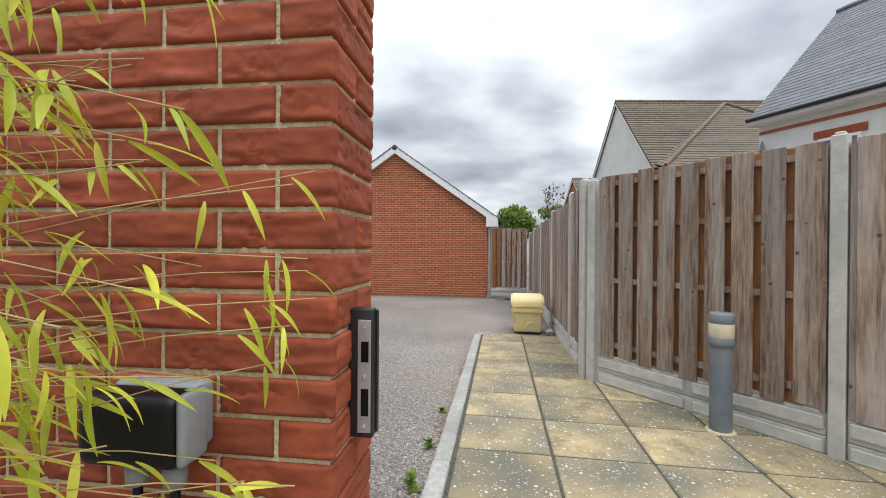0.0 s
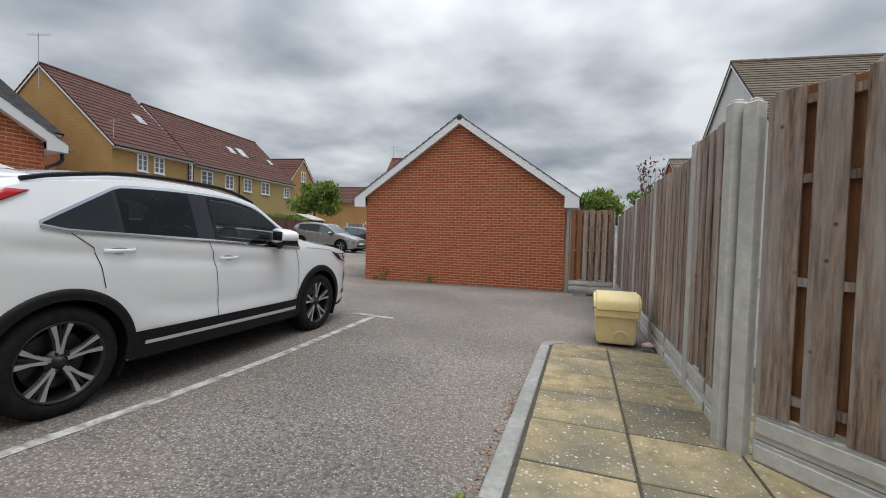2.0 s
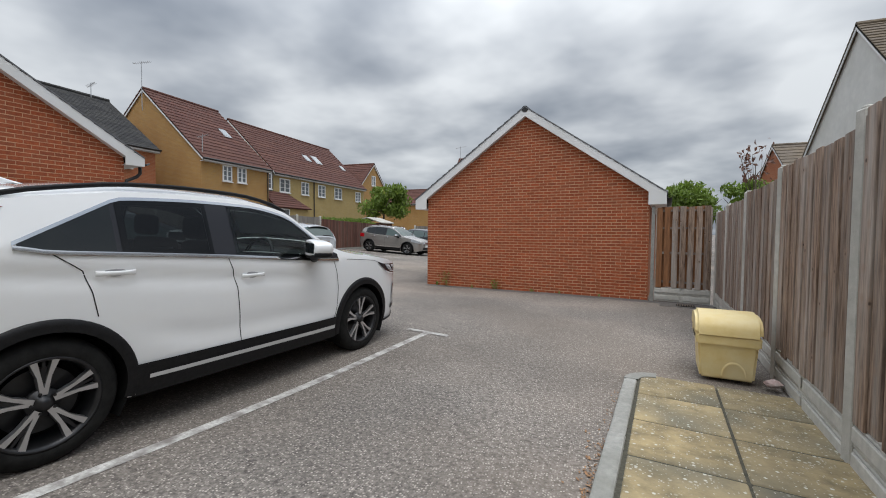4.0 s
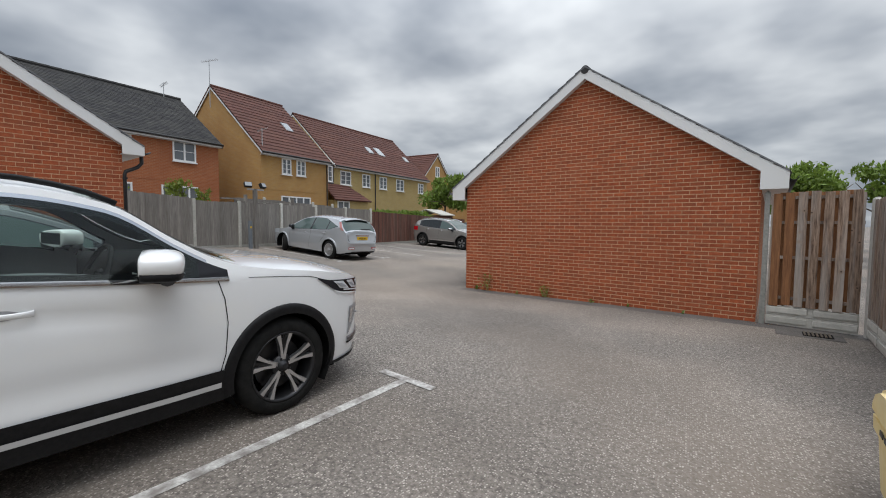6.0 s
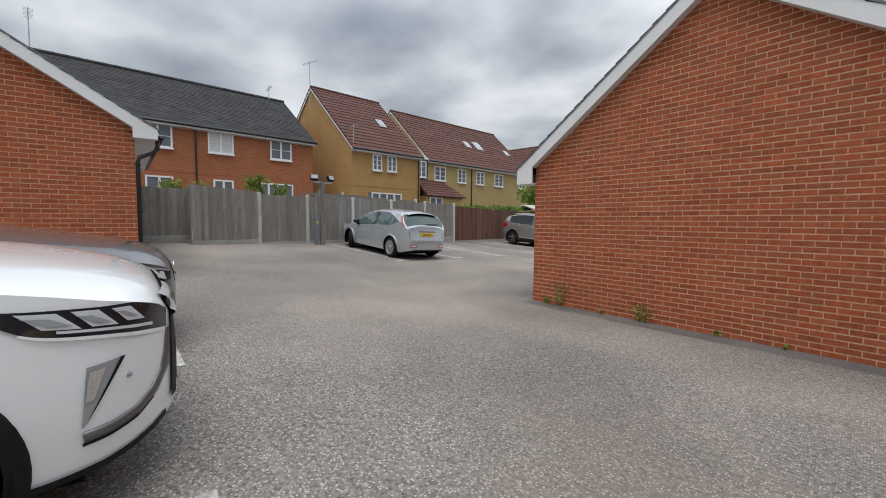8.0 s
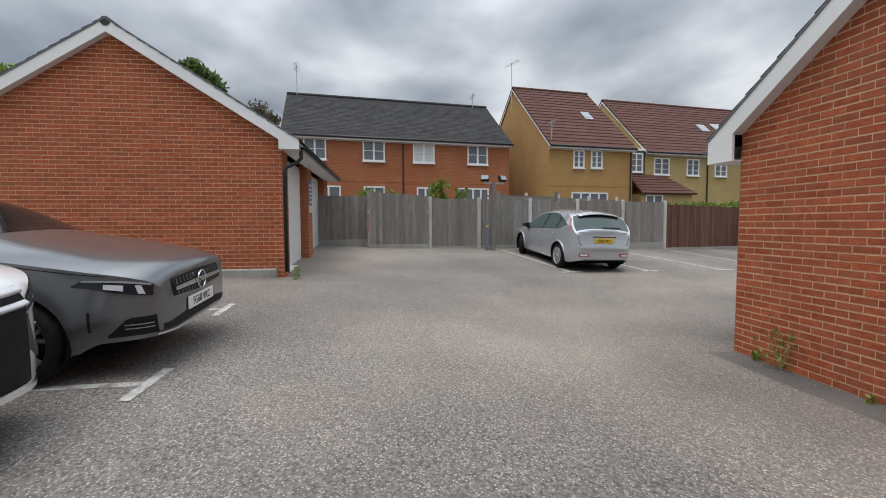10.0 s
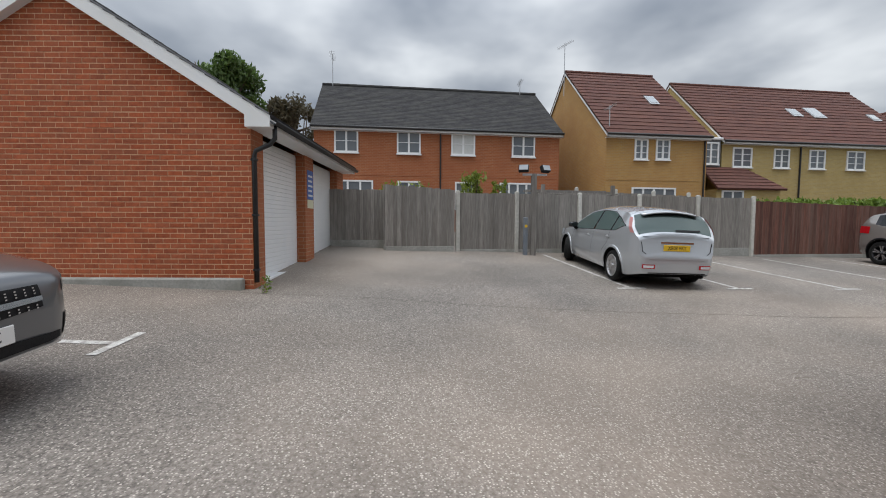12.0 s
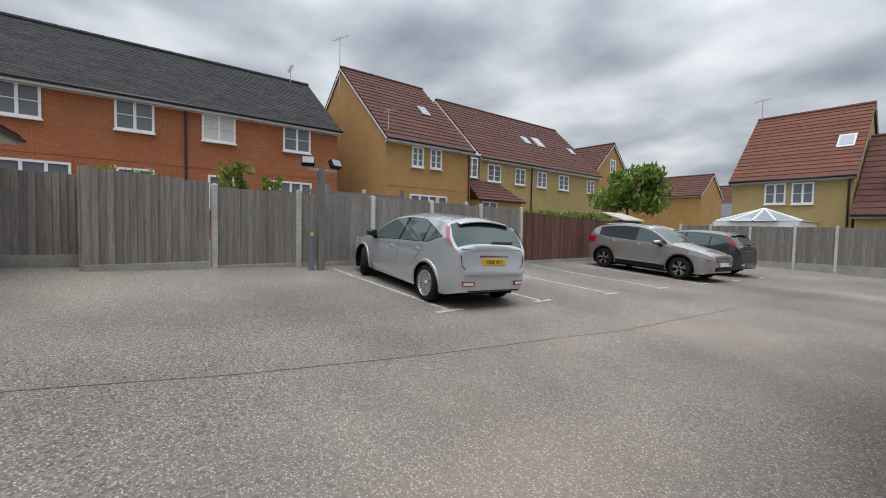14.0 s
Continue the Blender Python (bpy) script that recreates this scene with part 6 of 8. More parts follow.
def hatch(label, x, y, rz, material, rear_text="", steer=0.0, tail=M_LAMP_PINK, front_text="", rim=M_ALLOY):
    car = car_at(label, x, y, rz)
    top = [(0, 0.50), (0.03, 0.64), (0.13, 0.745), (0.45, 0.85), (0.95, 0.945), (1.15, 0.99), (1.5, 1.20), (1.9, 1.40), (2.3, 1.475), (2.7, 1.50), (3.1, 1.495), (3.5, 1.475), (3.80, 1.435),
           (3.90, 1.36), (4.03, 1.21), (4.15, 1.065), (4.20, 1.03), (4.225, 0.90), (4.24, 0.72), (4.27, 0.665), (4.30, 0.50)]
    low = [(0, 0.26), (0.3, 0.20), (3.9, 0.21), (4.30, 0.30)]
    belt = [(0, 0.80), (1.0, 0.86), (1.5, 0.885), (2.57, 0.955), (3.45, 1.01), (3.88, 1.13), (4.30, 1.13)]
    half = [(0, 0.50), (0.05, 0.66), (0.16, 0.78), (0.4, 0.87), (0.8, 0.905), (3.3, 0.90), (3.75, 0.88), (4.0, 0.835), (4.12, 0.795), (4.2, 0.75), (4.26, 0.70), (4.30, 0.60)]
    flank = lambda s, z: -0.012 * math.exp(-((z - 0.74 - 0.03 * s) / 0.035) ** 2) * max(0.0, min(1.0, (s - 1.1) / 0.3)) * max(0.0, min(1.0, (3.6 - s) / 0.4))
    sh = Shell(4.30, 2.64, 0.87, top, low, belt, half, lean=0.50, crown=0.085, sculpt=flank)
    r = 0.315
    fx, rx = sh.wb / 2, -sh.wb / 2
    ar = [(fx, r + 0.01, 0.36), (rx, r + 0.01, 0.36)]
    body_shell(sh, car, material, ar)
    for ax, az, rr in ar:
        arch_lip(sh, car, ax, az, rr - 0.006, rr + 0.045, material, 0.016)
    zt = lambda s: min(sh.edge(s) - 0.04, 1.14 + (3.86 - s) * 0.30)
    zb = lambda s: sh.belt(s) + 0.01
    side_strip(sh, car, "window_surround", 1.32, 3.86, lambda s: zb(s) - 0.008, lambda s: zt(s) + 0.01, 0.002, M_LAMP_DARK, "black window surround", 34)
    side_strip(sh, car, "front_door_window", 1.42, 2.46, zb, zt, 0.006, M_GLASS_CAR_CLEAR, "door window")
    side_strip(sh, car, "rear_door_window", 2.53, 3.30, zb, zt, 0.006, M_GLASS_CAR_CLEAR, "door window")
    side_strip(sh, car, "quarter_window", 3.35, 3.83, zb, zt, 0.006, M_GLASS_CAR_CLEAR, "quarter window")
    windscreen(sh, car, 1.16, 1.98, 0.93, "windscreen", "windscreen")
    windscreen(sh, car, 3.85, 4.15, 0.93, "rear_window", "rear hatch window", M_GLASS_CAR_CLEAR, 0.006)
    side_strip(sh, car, "rubbing_strip", 1.40, 3.0, lambda s: 0.46, lambda s: 0.50, 0.010, material, "body-coloured rubbing strip")
    for sg in (1, -1):
        def ft(z, t, sg=sg):
            s = 4.085 - 0.66 * max(0, z - 1.02)
            p = sh.side(s - 0.06 + 0.09 * t, z, 0.010)
            return Vector((p.x, sg * p.y, p.z))
        part("tail_lamp", skin(ft, lin(1.03, 1.31, 14), lin(0, 1, 5)), tail, car, "tall red and clear tail lamp on the pillar", True)
        bm = skin(lambda s, t, sg=sg: (lambda p: Vector((p.x, sg * p.y, p.z)))(sh.side(s, 0.62 + 0.16 * t + 0.08 * (s - 0.1), 0.006)), lin(0.10, 0.62, 12), lin(0, 1, 4))
        part("headlight", bm, M_LAMP_CLEAR, car, "clear headlight", True)
    end_patch(sh, car, "reflector_rim", 0.43, 0.67, lambda y: 0.395, lambda y: 0.47, 0.012, M_LAMP_RED, "red reflector rim", True, 5, 3, True)
    end_patch(sh, car, "rear_reflector", 0.46, 0.65, lambda y: 0.41, lambda y: 0.455, 0.017, M_LAMP_BRIGHT, "pale bumper reflector", True, 5, 3, True)
    end_patch(sh, car, "tailgate_strip", -0.32, 0.32, lambda y: 0.855, lambda y: 0.885, 0.018, M_CHROME, "chrome tailgate strip", True, 8, 3)
    end_patch(sh, car, "wiper_panel", -0.50, 0.0, lambda y: 1.075, lambda y: 1.105, 0.02, M_CLAD, "black rear wiper", True, 6, 3)
    end_patch(sh, car, "bumper_shelf", -0.60, 0.60, lambda y: 0.57, lambda y: 0.60, 0.012, material, "rear bumper ledge", True, 12, 3)
    end_patch(sh, car, "lower_valance", -0.56, 0.56, lambda y: 0.305, lambda y: 0.325, 0.008, M_CLAD, "black lower valance", True, 12, 3)
    end_patch(sh, car, "grille", -0.45, 0.45, lambda y: 0.34, lambda y: 0.50, 0.008, M_CLAD, "black front grille", False, 12, 3)
    bm = skin(lambda s, t: Vector((sh.xf - s, t * 0.56, 1.455 - (s - 3.70) * 0.20 - 0.06 * t * t)), lin(3.68, 3.95, 5), lin(-1, 1, 13))
    bmesh.ops.solidify(bm, geom=bm.faces[:], thickness=0.022)
    part("roof_spoiler", bm, material, car, "roof spoiler", True)
    bm = skin(lambda s, t: Vector((sh.xf - s, t * 0.53, 1.425 - (s - 3.70) * 0.20 - 0.06 * t * t)), lin(3.80, 3.945, 3), lin(-1, 1, 13))
    part("spoiler_underside", bm, M_CLAD, car, "black spoiler underside", True)
    end_patch(sh, car, "tailgate_ledge", -0.66, 0.66, lambda y: 0.985, lambda y: 1.01, 0.020, material, "tailgate ledge below the glass", True, 14, 3)
    for sg in (1, -1):
        bm = bmesh.new()
        tube(bm, [sh.end(sg * yy, zz, 0.004, True) for yy, zz in ((0.70, 1.02), (0.685, 0.85), (0.66, 0.70), (0.60, 0.665))], 0.006, 6)
        part("tailgate_gap", bm, M_DARK, car, "tailgate shut line")
    if rear_text:
        plate(sh, car, 0.775, rear_text, True)
    mirror(sh, car, 1.55, 0.96, M_GLASS_CAR, M_CLAD)
    handle(sh, car, 2.22, 0.80, material)
    handle(sh, car, 3.20, 0.865, material)
    seam(sh, car, densify([(2.50, 0.95), (2.47, 0.7), (2.43, 0.30)]))
    seam(sh, car, densify([(1.35, 0.90), (1.28, 0.7), (1.32, 0.30)]))
    seam(sh, car, densify([(3.30, 0.97), (3.22, 0.75), (3.02, 0.55)]))
    for xx in (fx, rx):
        for yy in (0.885, -0.885):
            wheel(car, xx, yy, r, 0.215, 0.19, 19, rim, rim, steer if xx > 0 else 0, twin=False)
    return car


def crossover(label, x, y, rz, material):
    car = car_at(label, x, y, rz)
    top = [(0, 0.55), (0.03, 0.70), (0.10, 0.82), (0.4, 0.92), (0.85, 1.0), (1.1, 1.05), (1.5, 1.28), (1.9, 1.46), (2.3, 1.535), (2.8, 1.55), (3.3, 1.51), (3.7, 1.44), (3.85, 1.36),
           (4.0, 1.12), (4.08, 0.95), (4.13, 0.75), (4.16, 0.55)]
    low = [(0, 0.30), (0.3, 0.22), (3.8, 0.24), (4.16, 0.36)]
    belt = [(0, 0.85), (1.0, 0.96), (2.0, 1.0), (3.2, 1.05), (3.8, 1.12), (4.16, 1.12)]
    half = [(0, 0.50), (0.05, 0.64), (0.16, 0.75), (0.4, 0.835), (0.8, 0.865), (3.3, 0.87), (3.75, 0.85), (4.0, 0.79), (4.12, 0.70), (4.16, 0.62)]
    sh = Shell(4.16, 2.54, 0.82, top, low, belt, half, lean=0.36)
    r = 0.33
    fx, rx = sh.wb / 2, -sh.wb / 2
    ar = [(fx, r + 0.01, 0.375), (rx, r + 0.01, 0.375)]
    body_shell(sh, car, material, ar)
    for ax, az, rr in ar:
        arch_lip(sh, car, ax, az, rr - 0.006, rr + 0.04, M_CLAD, 0.012)
    zt = lambda s: sh.edge(s) - 0.05
    zb = lambda s: sh.belt(s) + 0.01
    side_strip(sh, car, "window_surround", 1.25, 3.60, lambda s: zb(s) - 0.008, lambda s: zt(s) + 0.01, 0.002, M_LAMP_DARK, "black window surround", 34)
    side_strip(sh, car, "front_door_window", 1.40, 2.24, zb, zt, 0.006, M_GLASS_CAR_CLEAR, "door window")
    side_strip(sh, car, "rear_door_window", 2.32, 3.0, zb, zt, 0.006, M_GLASS_CAR, "door window")
    side_strip(sh, car, "quarter_window", 3.06, 3.48, zb, zt, 0.006, M_GLASS_CAR, "quarter window")
    side_strip(sh, car, "sill_cladding", 1.25, 2.92, lambda s: sh.low(s), lambda s: 0.36, 0.010, M_CLAD, "dark sill cladding")
    side_strip(sh, car, "sill_strip", 1.3, 2.85, lambda s: 0.385, lambda s: 0.41, 0.012, M_CHROME, "bright sill strip")
    windscreen(sh, car, 1.12, 1.88, 0.93, "windscreen", "windscreen", M_GLASS_CAR_CLEAR)
    windscreen(sh, car, 3.82, 4.02, 0.84, "rear_window", "rear window")
    for sg in (1, -1):
        def fh(s, t, sg=sg):
            p = sh.side(s, min(0.66 + 0.17 * t + 0.18 * (s - 0.05), sh.edge(s)), 0.008)
            return Vector((p.x, sg * p.y, p.z))
        part("headlight", skin(fh, lin(0.06, 0.60, 14), lin(0, 1, 5)), M_LAMP_CLEAR, car, "swept-back clear headlight", True)

        def fr(s, t, sg=sg):
            p = sh.side(s, 0.84 + 0.20 * t, 0.010)
            return Vector((p.x, sg * p.y, p.z))
        part("tail_lamp", skin(fr, lin(3.72, 4.10, 10), lin(0, 1, 5)), M_LAMP_RED, car, "red tail lamp", True)
        bm = bmesh.new()
        pts = [(sh.xf - s, sg * (sh.hw(s, sh.edge(s)) - 0.04), sh.edge(s) + 0.045) for s in lin(1.8, 3.55, 12)]
        tube(bm, pts, 0.014, 8)
        part("roof_rail", bm, M_CHROME, car, "silver roof rail", True)
    end_patch(sh, car, "grille", -0.42, 0.42, lambda y: 0.60, lambda y: 0.74, 0.010, M_CHROME, "chrome-barred grille", n=12, nv=4)
    end_patch(sh, car, "lower_grille", -0.50, 0.50, lambda y: 0.34, lambda y: 0.46, 0.010, M_CLAD, "black lower grille", n=12, nv=4)
    p = sh.end(0, 0.53, 0.014)
    part("number_plate", boxm(-0.004, 0.006, -0.26, 0.26, -0.056, 0.056, 0.003), M_PLATE_WHITE, car, "white number plate, unreadable", m=Matrix.Translation(p))
    mirror(sh, car, 1.48, 1.0, M_CHROME, M_CLAD)
    handle(sh, car, 2.12, 0.90, material)
    handle(sh, car, 3.0, 0.94, material)
    seam(sh, car, densify([(2.28, 1.0), (2.31, 0.7), (2.30, 0.36)]))
    seam(sh, car, densify([(1.28, 0.95), (1.22, 0.7), (1.28, 0.36)]))
    seam(sh, car, densify([(3.16, 1.04), (3.08, 0.8), (2.92, 0.6)]))
    for xx in (fx, rx):
        for yy in (0.85, -0.85):
            wheel(car, xx, yy, r, 0.215, 0.19, 5, M_ALLOY_DARK, M_ALLOY)
    return car


def grey_saloon(label, x, y, rz):
    car = car_at(label, x, y, rz, lift=0.03)
    top = [(0, 0.60), (0.02, 0.73), (0.08, 0.815), (0.3, 0.89), (0.8, 0.975), (1.2, 1.03), (1.4, 1.065), (1.9, 1.30), (2.3, 1.41), (2.7, 1.44), (3.2, 1.41), (3.7, 1.30), (4.05, 1.12),
           (4.25, 1.02), (4.36, 0.95), (4.40, 0.75), (4.42, 0.55)]
    low = [(0, 0.31), (0.35, 0.30), (0.6, 0.20), (3.9, 0.18), (4.42, 0.30)]
    belt = [(0, 0.80), (1.2, 0.93), (2.2, 0.93), (3.2, 0.96), (4.42, 0.99)]
    half = [(0, 0.54), (0.05, 0.68), (0.15, 0.77), (0.35, 0.845), (0.7, 0.885), (1.1, 0.898), (3.5, 0.898), (4.0, 0.87), (4.3, 0.79), (4.42, 0.66)]
    sh = Shell(4.42, 2.73, 0.90, top, low, belt, half, lean=0.44, crown=0.075)
    r = 0.325
    fx, rx = sh.wb / 2, -sh.wb / 2
    ar = [(fx, r + 0.01, 0.365), (rx, r + 0.01, 0.365)]
    body_shell(sh, car, M_PAINT_GREY, ar)
    zt = lambda s: sh.edge(s) - 0.05
    zb = lambda s: sh.belt(s) + 0.01
    side_strip(sh, car, "window_surround", 1.55, 3.75, lambda s: zb(s) - 0.008, lambda s: zt(s) + 0.01, 0.002, M_LAMP_DARK, "black window surround", 34)
    side_strip(sh, car, "front_door_window", 1.70, 2.55, zb, zt, 0.006, M_GLASS_CAR_CLEAR, "door window")
    side_strip(sh, car, "rear_door_window", 2.63, 3.45, zb, zt, 0.006, M_GLASS_CAR, "door window")
    windscreen(sh, car, 1.40, 2.20, 0.93, "windscreen", "windscreen")
    h_lo = curve([(0.05, 0.645), (0.15, 0.665), (0.28, 0.695), (0.43, 0.728), (0.50, 0.738)])
    h_hi = curve([(0.05, 0.735), (0.15, 0.762), (0.28, 0.778), (0.43, 0.782), (0.50, 0.744)])
    for sg in (1, -1):
        def fh(s, t, sg=sg):
            p = sh.side(s, min(h_lo(s) + t * (h_hi(s) - h_lo(s)), sh.edge(s)), 0.007)
            return Vector((p.x, sg * p.y, p.z))
        hl = part("headlight", skin(fh, lin(0.05, 0.50, 16), lin(0, 1, 5)), M_LAMP_DARK, car, "angular dark headlight", True)
        part("light_strip", skin(lambda s, t, sg=sg: fh(s, 0.84 + 0.16 * t) + Vector((0.002, sg * 0.003, 0)), lin(0.06, 0.44, 12), lin(0, 1, 3)), M_LAMP_CLEAR, hl, "", True)
        part("lamp_projector", skin(lambda s, t, sg=sg: fh(s, 0.20 + 0.45 * t) + Vector((0.002, sg * 0.003, 0)), lin(0.20, 0.31, 6), lin(0, 1, 4)), M_LAMP_BRIGHT, hl, "", True)
        part("running_light", skin(lambda s, t, sg=sg: fh(s + 0.02 * t, 0.1 + 0.65 * t) + Vector((0.002, sg * 0.003, 0)), lin(0.085, 0.12, 4), lin(0, 1, 5)), M_LAMP_BRIGHT, hl, "pale running light strip", True)

        def fv(s, t, sg=sg):
            p = sh.side(s, 0.345 + t * (0.02 + 0.125 * min(1.0, max(0.0, (0.30 - s) / 0.12))), 0.006)
            return Vector((p.x, sg * p.y, p.z))
        part("side_intake", skin(fv, lin(0.04, 0.31, 10), lin(0, 1, 5)), M_CLAD, car, "black side intake", True)
        for zf in (0.40, 0.43):
            part("intake_fin", skin(lambda s, t, sg=sg: (lambda p: Vector((p.x, sg * p.y, p.z)))(sh.side(s, zf + 0.008 * t + 0.05 * (s - 0.1), 0.012)), lin(0.05, 0.20, 6), lin(0, 1, 2)), M_GREY_TRIM, car, "grey intake fin", True)
        part("arch_duct_slot", skin(lambda z, t, sg=sg: (lambda p: Vector((p.x, sg * p.y, p.z)))(sh.side(0.40 + 0.018 * t - 0.04 * (z - 0.4), z, 0.003)), lin(0.40, 0.55, 6), lin(0, 1, 2)), M_CLAD, car, "black duct slot", True)
    end_patch(sh, car, "grille", -0.47, 0.47, lambda y: 0.56 + 0.06 * abs(y), lambda y: 0.745 - 0.03 * abs(y), 0.006, M_CLAD, "black studded grille", n=16, nv=5)
    for yy in lin(-0.42, 0.42, 15):
        for zz in (0.590, 0.608, 0.682, 0.70, 0.718):
            p = sh.end(yy, zz, 0.010)
            part("grille_pin", boxm(-0.002, 0.006, -0.006, 0.006, -0.004, 0.004), M_CHROME, car, m=Matrix.Translation(p))
    end_patch(sh, car, "grille_bar", -0.46, 0.46, lambda y: 0.626 + 0.012 * abs(y), lambda y: 0.668 - 0.012 * abs(y), 0.022, M_CHROME, "chrome grille bar", n=16, nv=3)
    bm = bmesh.new()
    p = sh.end(0, 0.645, 0.0)
    ring = lambda a, k: Vector((0.03 + (0.006 if k in (1, 2) else 0), (0.085, 0.085, 0.073, 0.073)[k] * math.cos(a), (0.085, 0.085, 0.073, 0.073)[k] * math.sin(a)))
    em = part("emblem", skin(ring, lin(0, 2 * math.pi, 30), range(4)), M_CHROME, car, "round chrome emblem", True, Matrix.Translation(p))
    bm = bmesh.new()
    for a in (math.pi / 2, math.pi / 2 + 2.094, math.pi / 2 + 4.189):
        v = [bm.verts.new((0.034, q[0], q[1])) for q in ((0.076 * math.cos(a), 0.076 * math.sin(a)), (0.014 * math.cos(a + 1.57), 0.014 * math.sin(a + 1.57)), (0, 0), (0.014 * math.cos(a - 1.57), 0.014 * math.sin(a - 1.57)))]
        bm.faces.new(v)
    bmesh.ops.solidify(bm, geom=bm.faces[:], thickness=0.006)
    part("emblem_spokes", bm, M_CHROME, em)
    end_patch(sh, car, "lower_intake", -0.60, 0.60, lambda y: 0.345, lambda y: 0.43 - 0.06 * abs(y), 0.008, M_CLAD, "black lower intake", n=12, nv=3)
    end_patch(sh, car, "front_lip", -0.66, 0.66, lambda y: 0.318, lambda y: 0.335, 0.024, M_CHROME, "chrome front lip", n=16, nv=3)
    plate(sh, car, 0.473, "FG68 VKC", False)
    mirror(sh, car, 1.78, 0.95, M_PAINT_GREY, M_CLAD)
    seam(sh, car, densify([(0.30, 0.805), (0.5, 0.83), (0.9, 0.89), (1.35, 0.945)]))
    seam(sh, car, densify([(2.58, 0.93), (2.60, 0.6), (2.58, 0.30)]))
    seam(sh, car, densify([(1.50, 0.90), (1.42, 0.65), (1.48, 0.30)]))
    for xx in (fx, rx):
        for yy in (0.88, -0.88):
            wheel(car, xx, yy, r, 0.235, 0.20, 5, M_ALLOY_DARK, M_ALLOY)
    return car


white_suv()
silver = hatch("silver five-door hatchback parked nose to the fence", -11.08, 14.86, 175.0, M_PAINT_SILVER, "XR08 VKY", -32)
silver.matrix_basis = silver.matrix_basis @ Matrix.Diagonal((0.95, 0.91, 0.94, 1))
crossover("grey-brown compact crossover parked tail to the fence", -10.95, 23.95, -5.0, M_PAINT_GREIGE)
hatch("dark blue-grey hatchback beside the crossover", -11.2, 27.0, 177.0, M_PAINT_DARK, tail=M_LAMP_RED)
grey_saloon("dark grey saloon with chrome grille, parked nose out", -5.32, 5.193, 83.0)


# ---- the brick pier at the start, its fittings and the bamboo before it ----
PIER = thing("brick_pier", "creased red-brick wall pier with pale mortar", "wall", -0.1558, 0.4298, 0, -6.8, kind="structure")
part("pier_core", boxm(-2.2, 0.0092, -0.0092, 0.225, -0.2, 2.76), M_MORTAR_PALE, PIER, "pale mortar core")
part("coping", boxm(-2.25, 0.05, -0.05, 0.27, 2.76, 2.84, 0.01), M_CONCRETE, PIER, "concrete coping")
keep = thing("gate_keep", "black gate lock keep with steel strike plate on the pier", "lock keep", -0.1414, 0.4115, 0, -6.8)
part("keep_body", boxm(-0.004, 0.045, 0.090, 0.120, 0.880, 1.134, 0.005, seg=3), M_BLACKPLASTIC, keep, "black moulded keep body", True)
part("outer_rim", boxm(0.0455, 0.049, 0.108, 0.120, 0.885, 1.129, 0.0015), M_BLACKPLASTIC, keep)
part("strike_plate", boxm(0.015, 0.041, 0.0872, 0.090, 0.892, 1.112, 0.0006), M_GALV, keep, "brushed steel strike plate")
# no holes are cut: near-black plates paint the shade of the bolt openings
for za, zb_ in ((1.030, 1.070), (0.925, 0.978)):
    part("bolt_slot", boxm(0.022, 0.037, 0.0866, 0.0874, za, zb_), M_DARK, keep, "near-black plate painted as a shaded bolt opening")
for z in (1.098, 1.002, 0.905):
    bm = bmesh.new()
    cyl(bm, 0.0042, 0.0036, (0.028, 0.0875, z), (0.028, 0.0850, z), 10)
    part("screw", bm, M_CHROME, keep)

M_SOCKET_BLACK = mat("outdoor_socket_black", (0.003, 0.003, 0.003), (0.006, 0.006, 0.006), scale=20, rough=0.45, spec=0.3, bump=0.05)
M_SOCKET_GREY = mat("outdoor_socket_grey", (0.24, 0.26, 0.27), (0.30, 0.32, 0.33), scale=20, rough=0.45, bump=0.05)
socket = thing("outdoor_socket", "black and grey weatherproof outdoor socket box", "socket", -0.066, 0.4165, -0.045, -6.8)
part("back_box", boxm(-0.462, -0.296, -0.060, -0.013, 0.945, 1.062, 0.012, seg=3), M_SOCKET_GREY, socket, "grey back box", True)
part("lid", boxm(-0.468, -0.288, -0.125, -0.055, 0.940, 1.060, 0.022, seg=4), M_SOCKET_BLACK, socket, "domed black lid", True)
part("hinge_cap", boxm(-0.292, -0.276, -0.120, -0.056, 0.946, 1.064, 0.010, seg=3), M_SOCKET_GREY, socket, "grey hinge end", True)
for x in (-0.395, -0.325):
    bm = bmesh.new()
    cyl(bm, 0.020, 0.018, (x, -0.075, 0.932), (x, -0.075, 0.895), 12)
    part("cable_gland", bm, M_SOCKET_GREY, socket, "grey cable gland", True)
    bm = bmesh.new()
    tube(bm, [(x, -0.075, 0.90), (x, -0.075, 0.80), (x + 0.03, -0.06, 0.68), (x + 0.02, -0.04, 0.40), (x, -0.03, 0.0)], 0.008, 8)
    part("cable", bm, M_SOCKET_BLACK, socket, "black cable", True)


def leafy(name, c1, c2, trans=0.35):
    m = mat(name, c1, c2, scale=8, rough=0.5, bump=0.15, vary=0.25, stretch=(1, 1, 1))
    t = m.node_tree
    b = t.nodes["Principled BSDF"]
    tr = t.nodes.new("ShaderNodeBsdfTranslucent")
    t.links.new(b.inputs["Base Color"].links[0].from_socket, tr.inputs["Color"])
    mx = t.nodes.new("ShaderNodeMixShader")
    mx.inputs[0].default_value = trans
    t.links.new(b.outputs[0], mx.inputs[1])
    t.links.new(tr.outputs[0], mx.inputs[2])
    t.links.new(mx.outputs[0], t.nodes["Material Output"].inputs["Surface"])
    return m


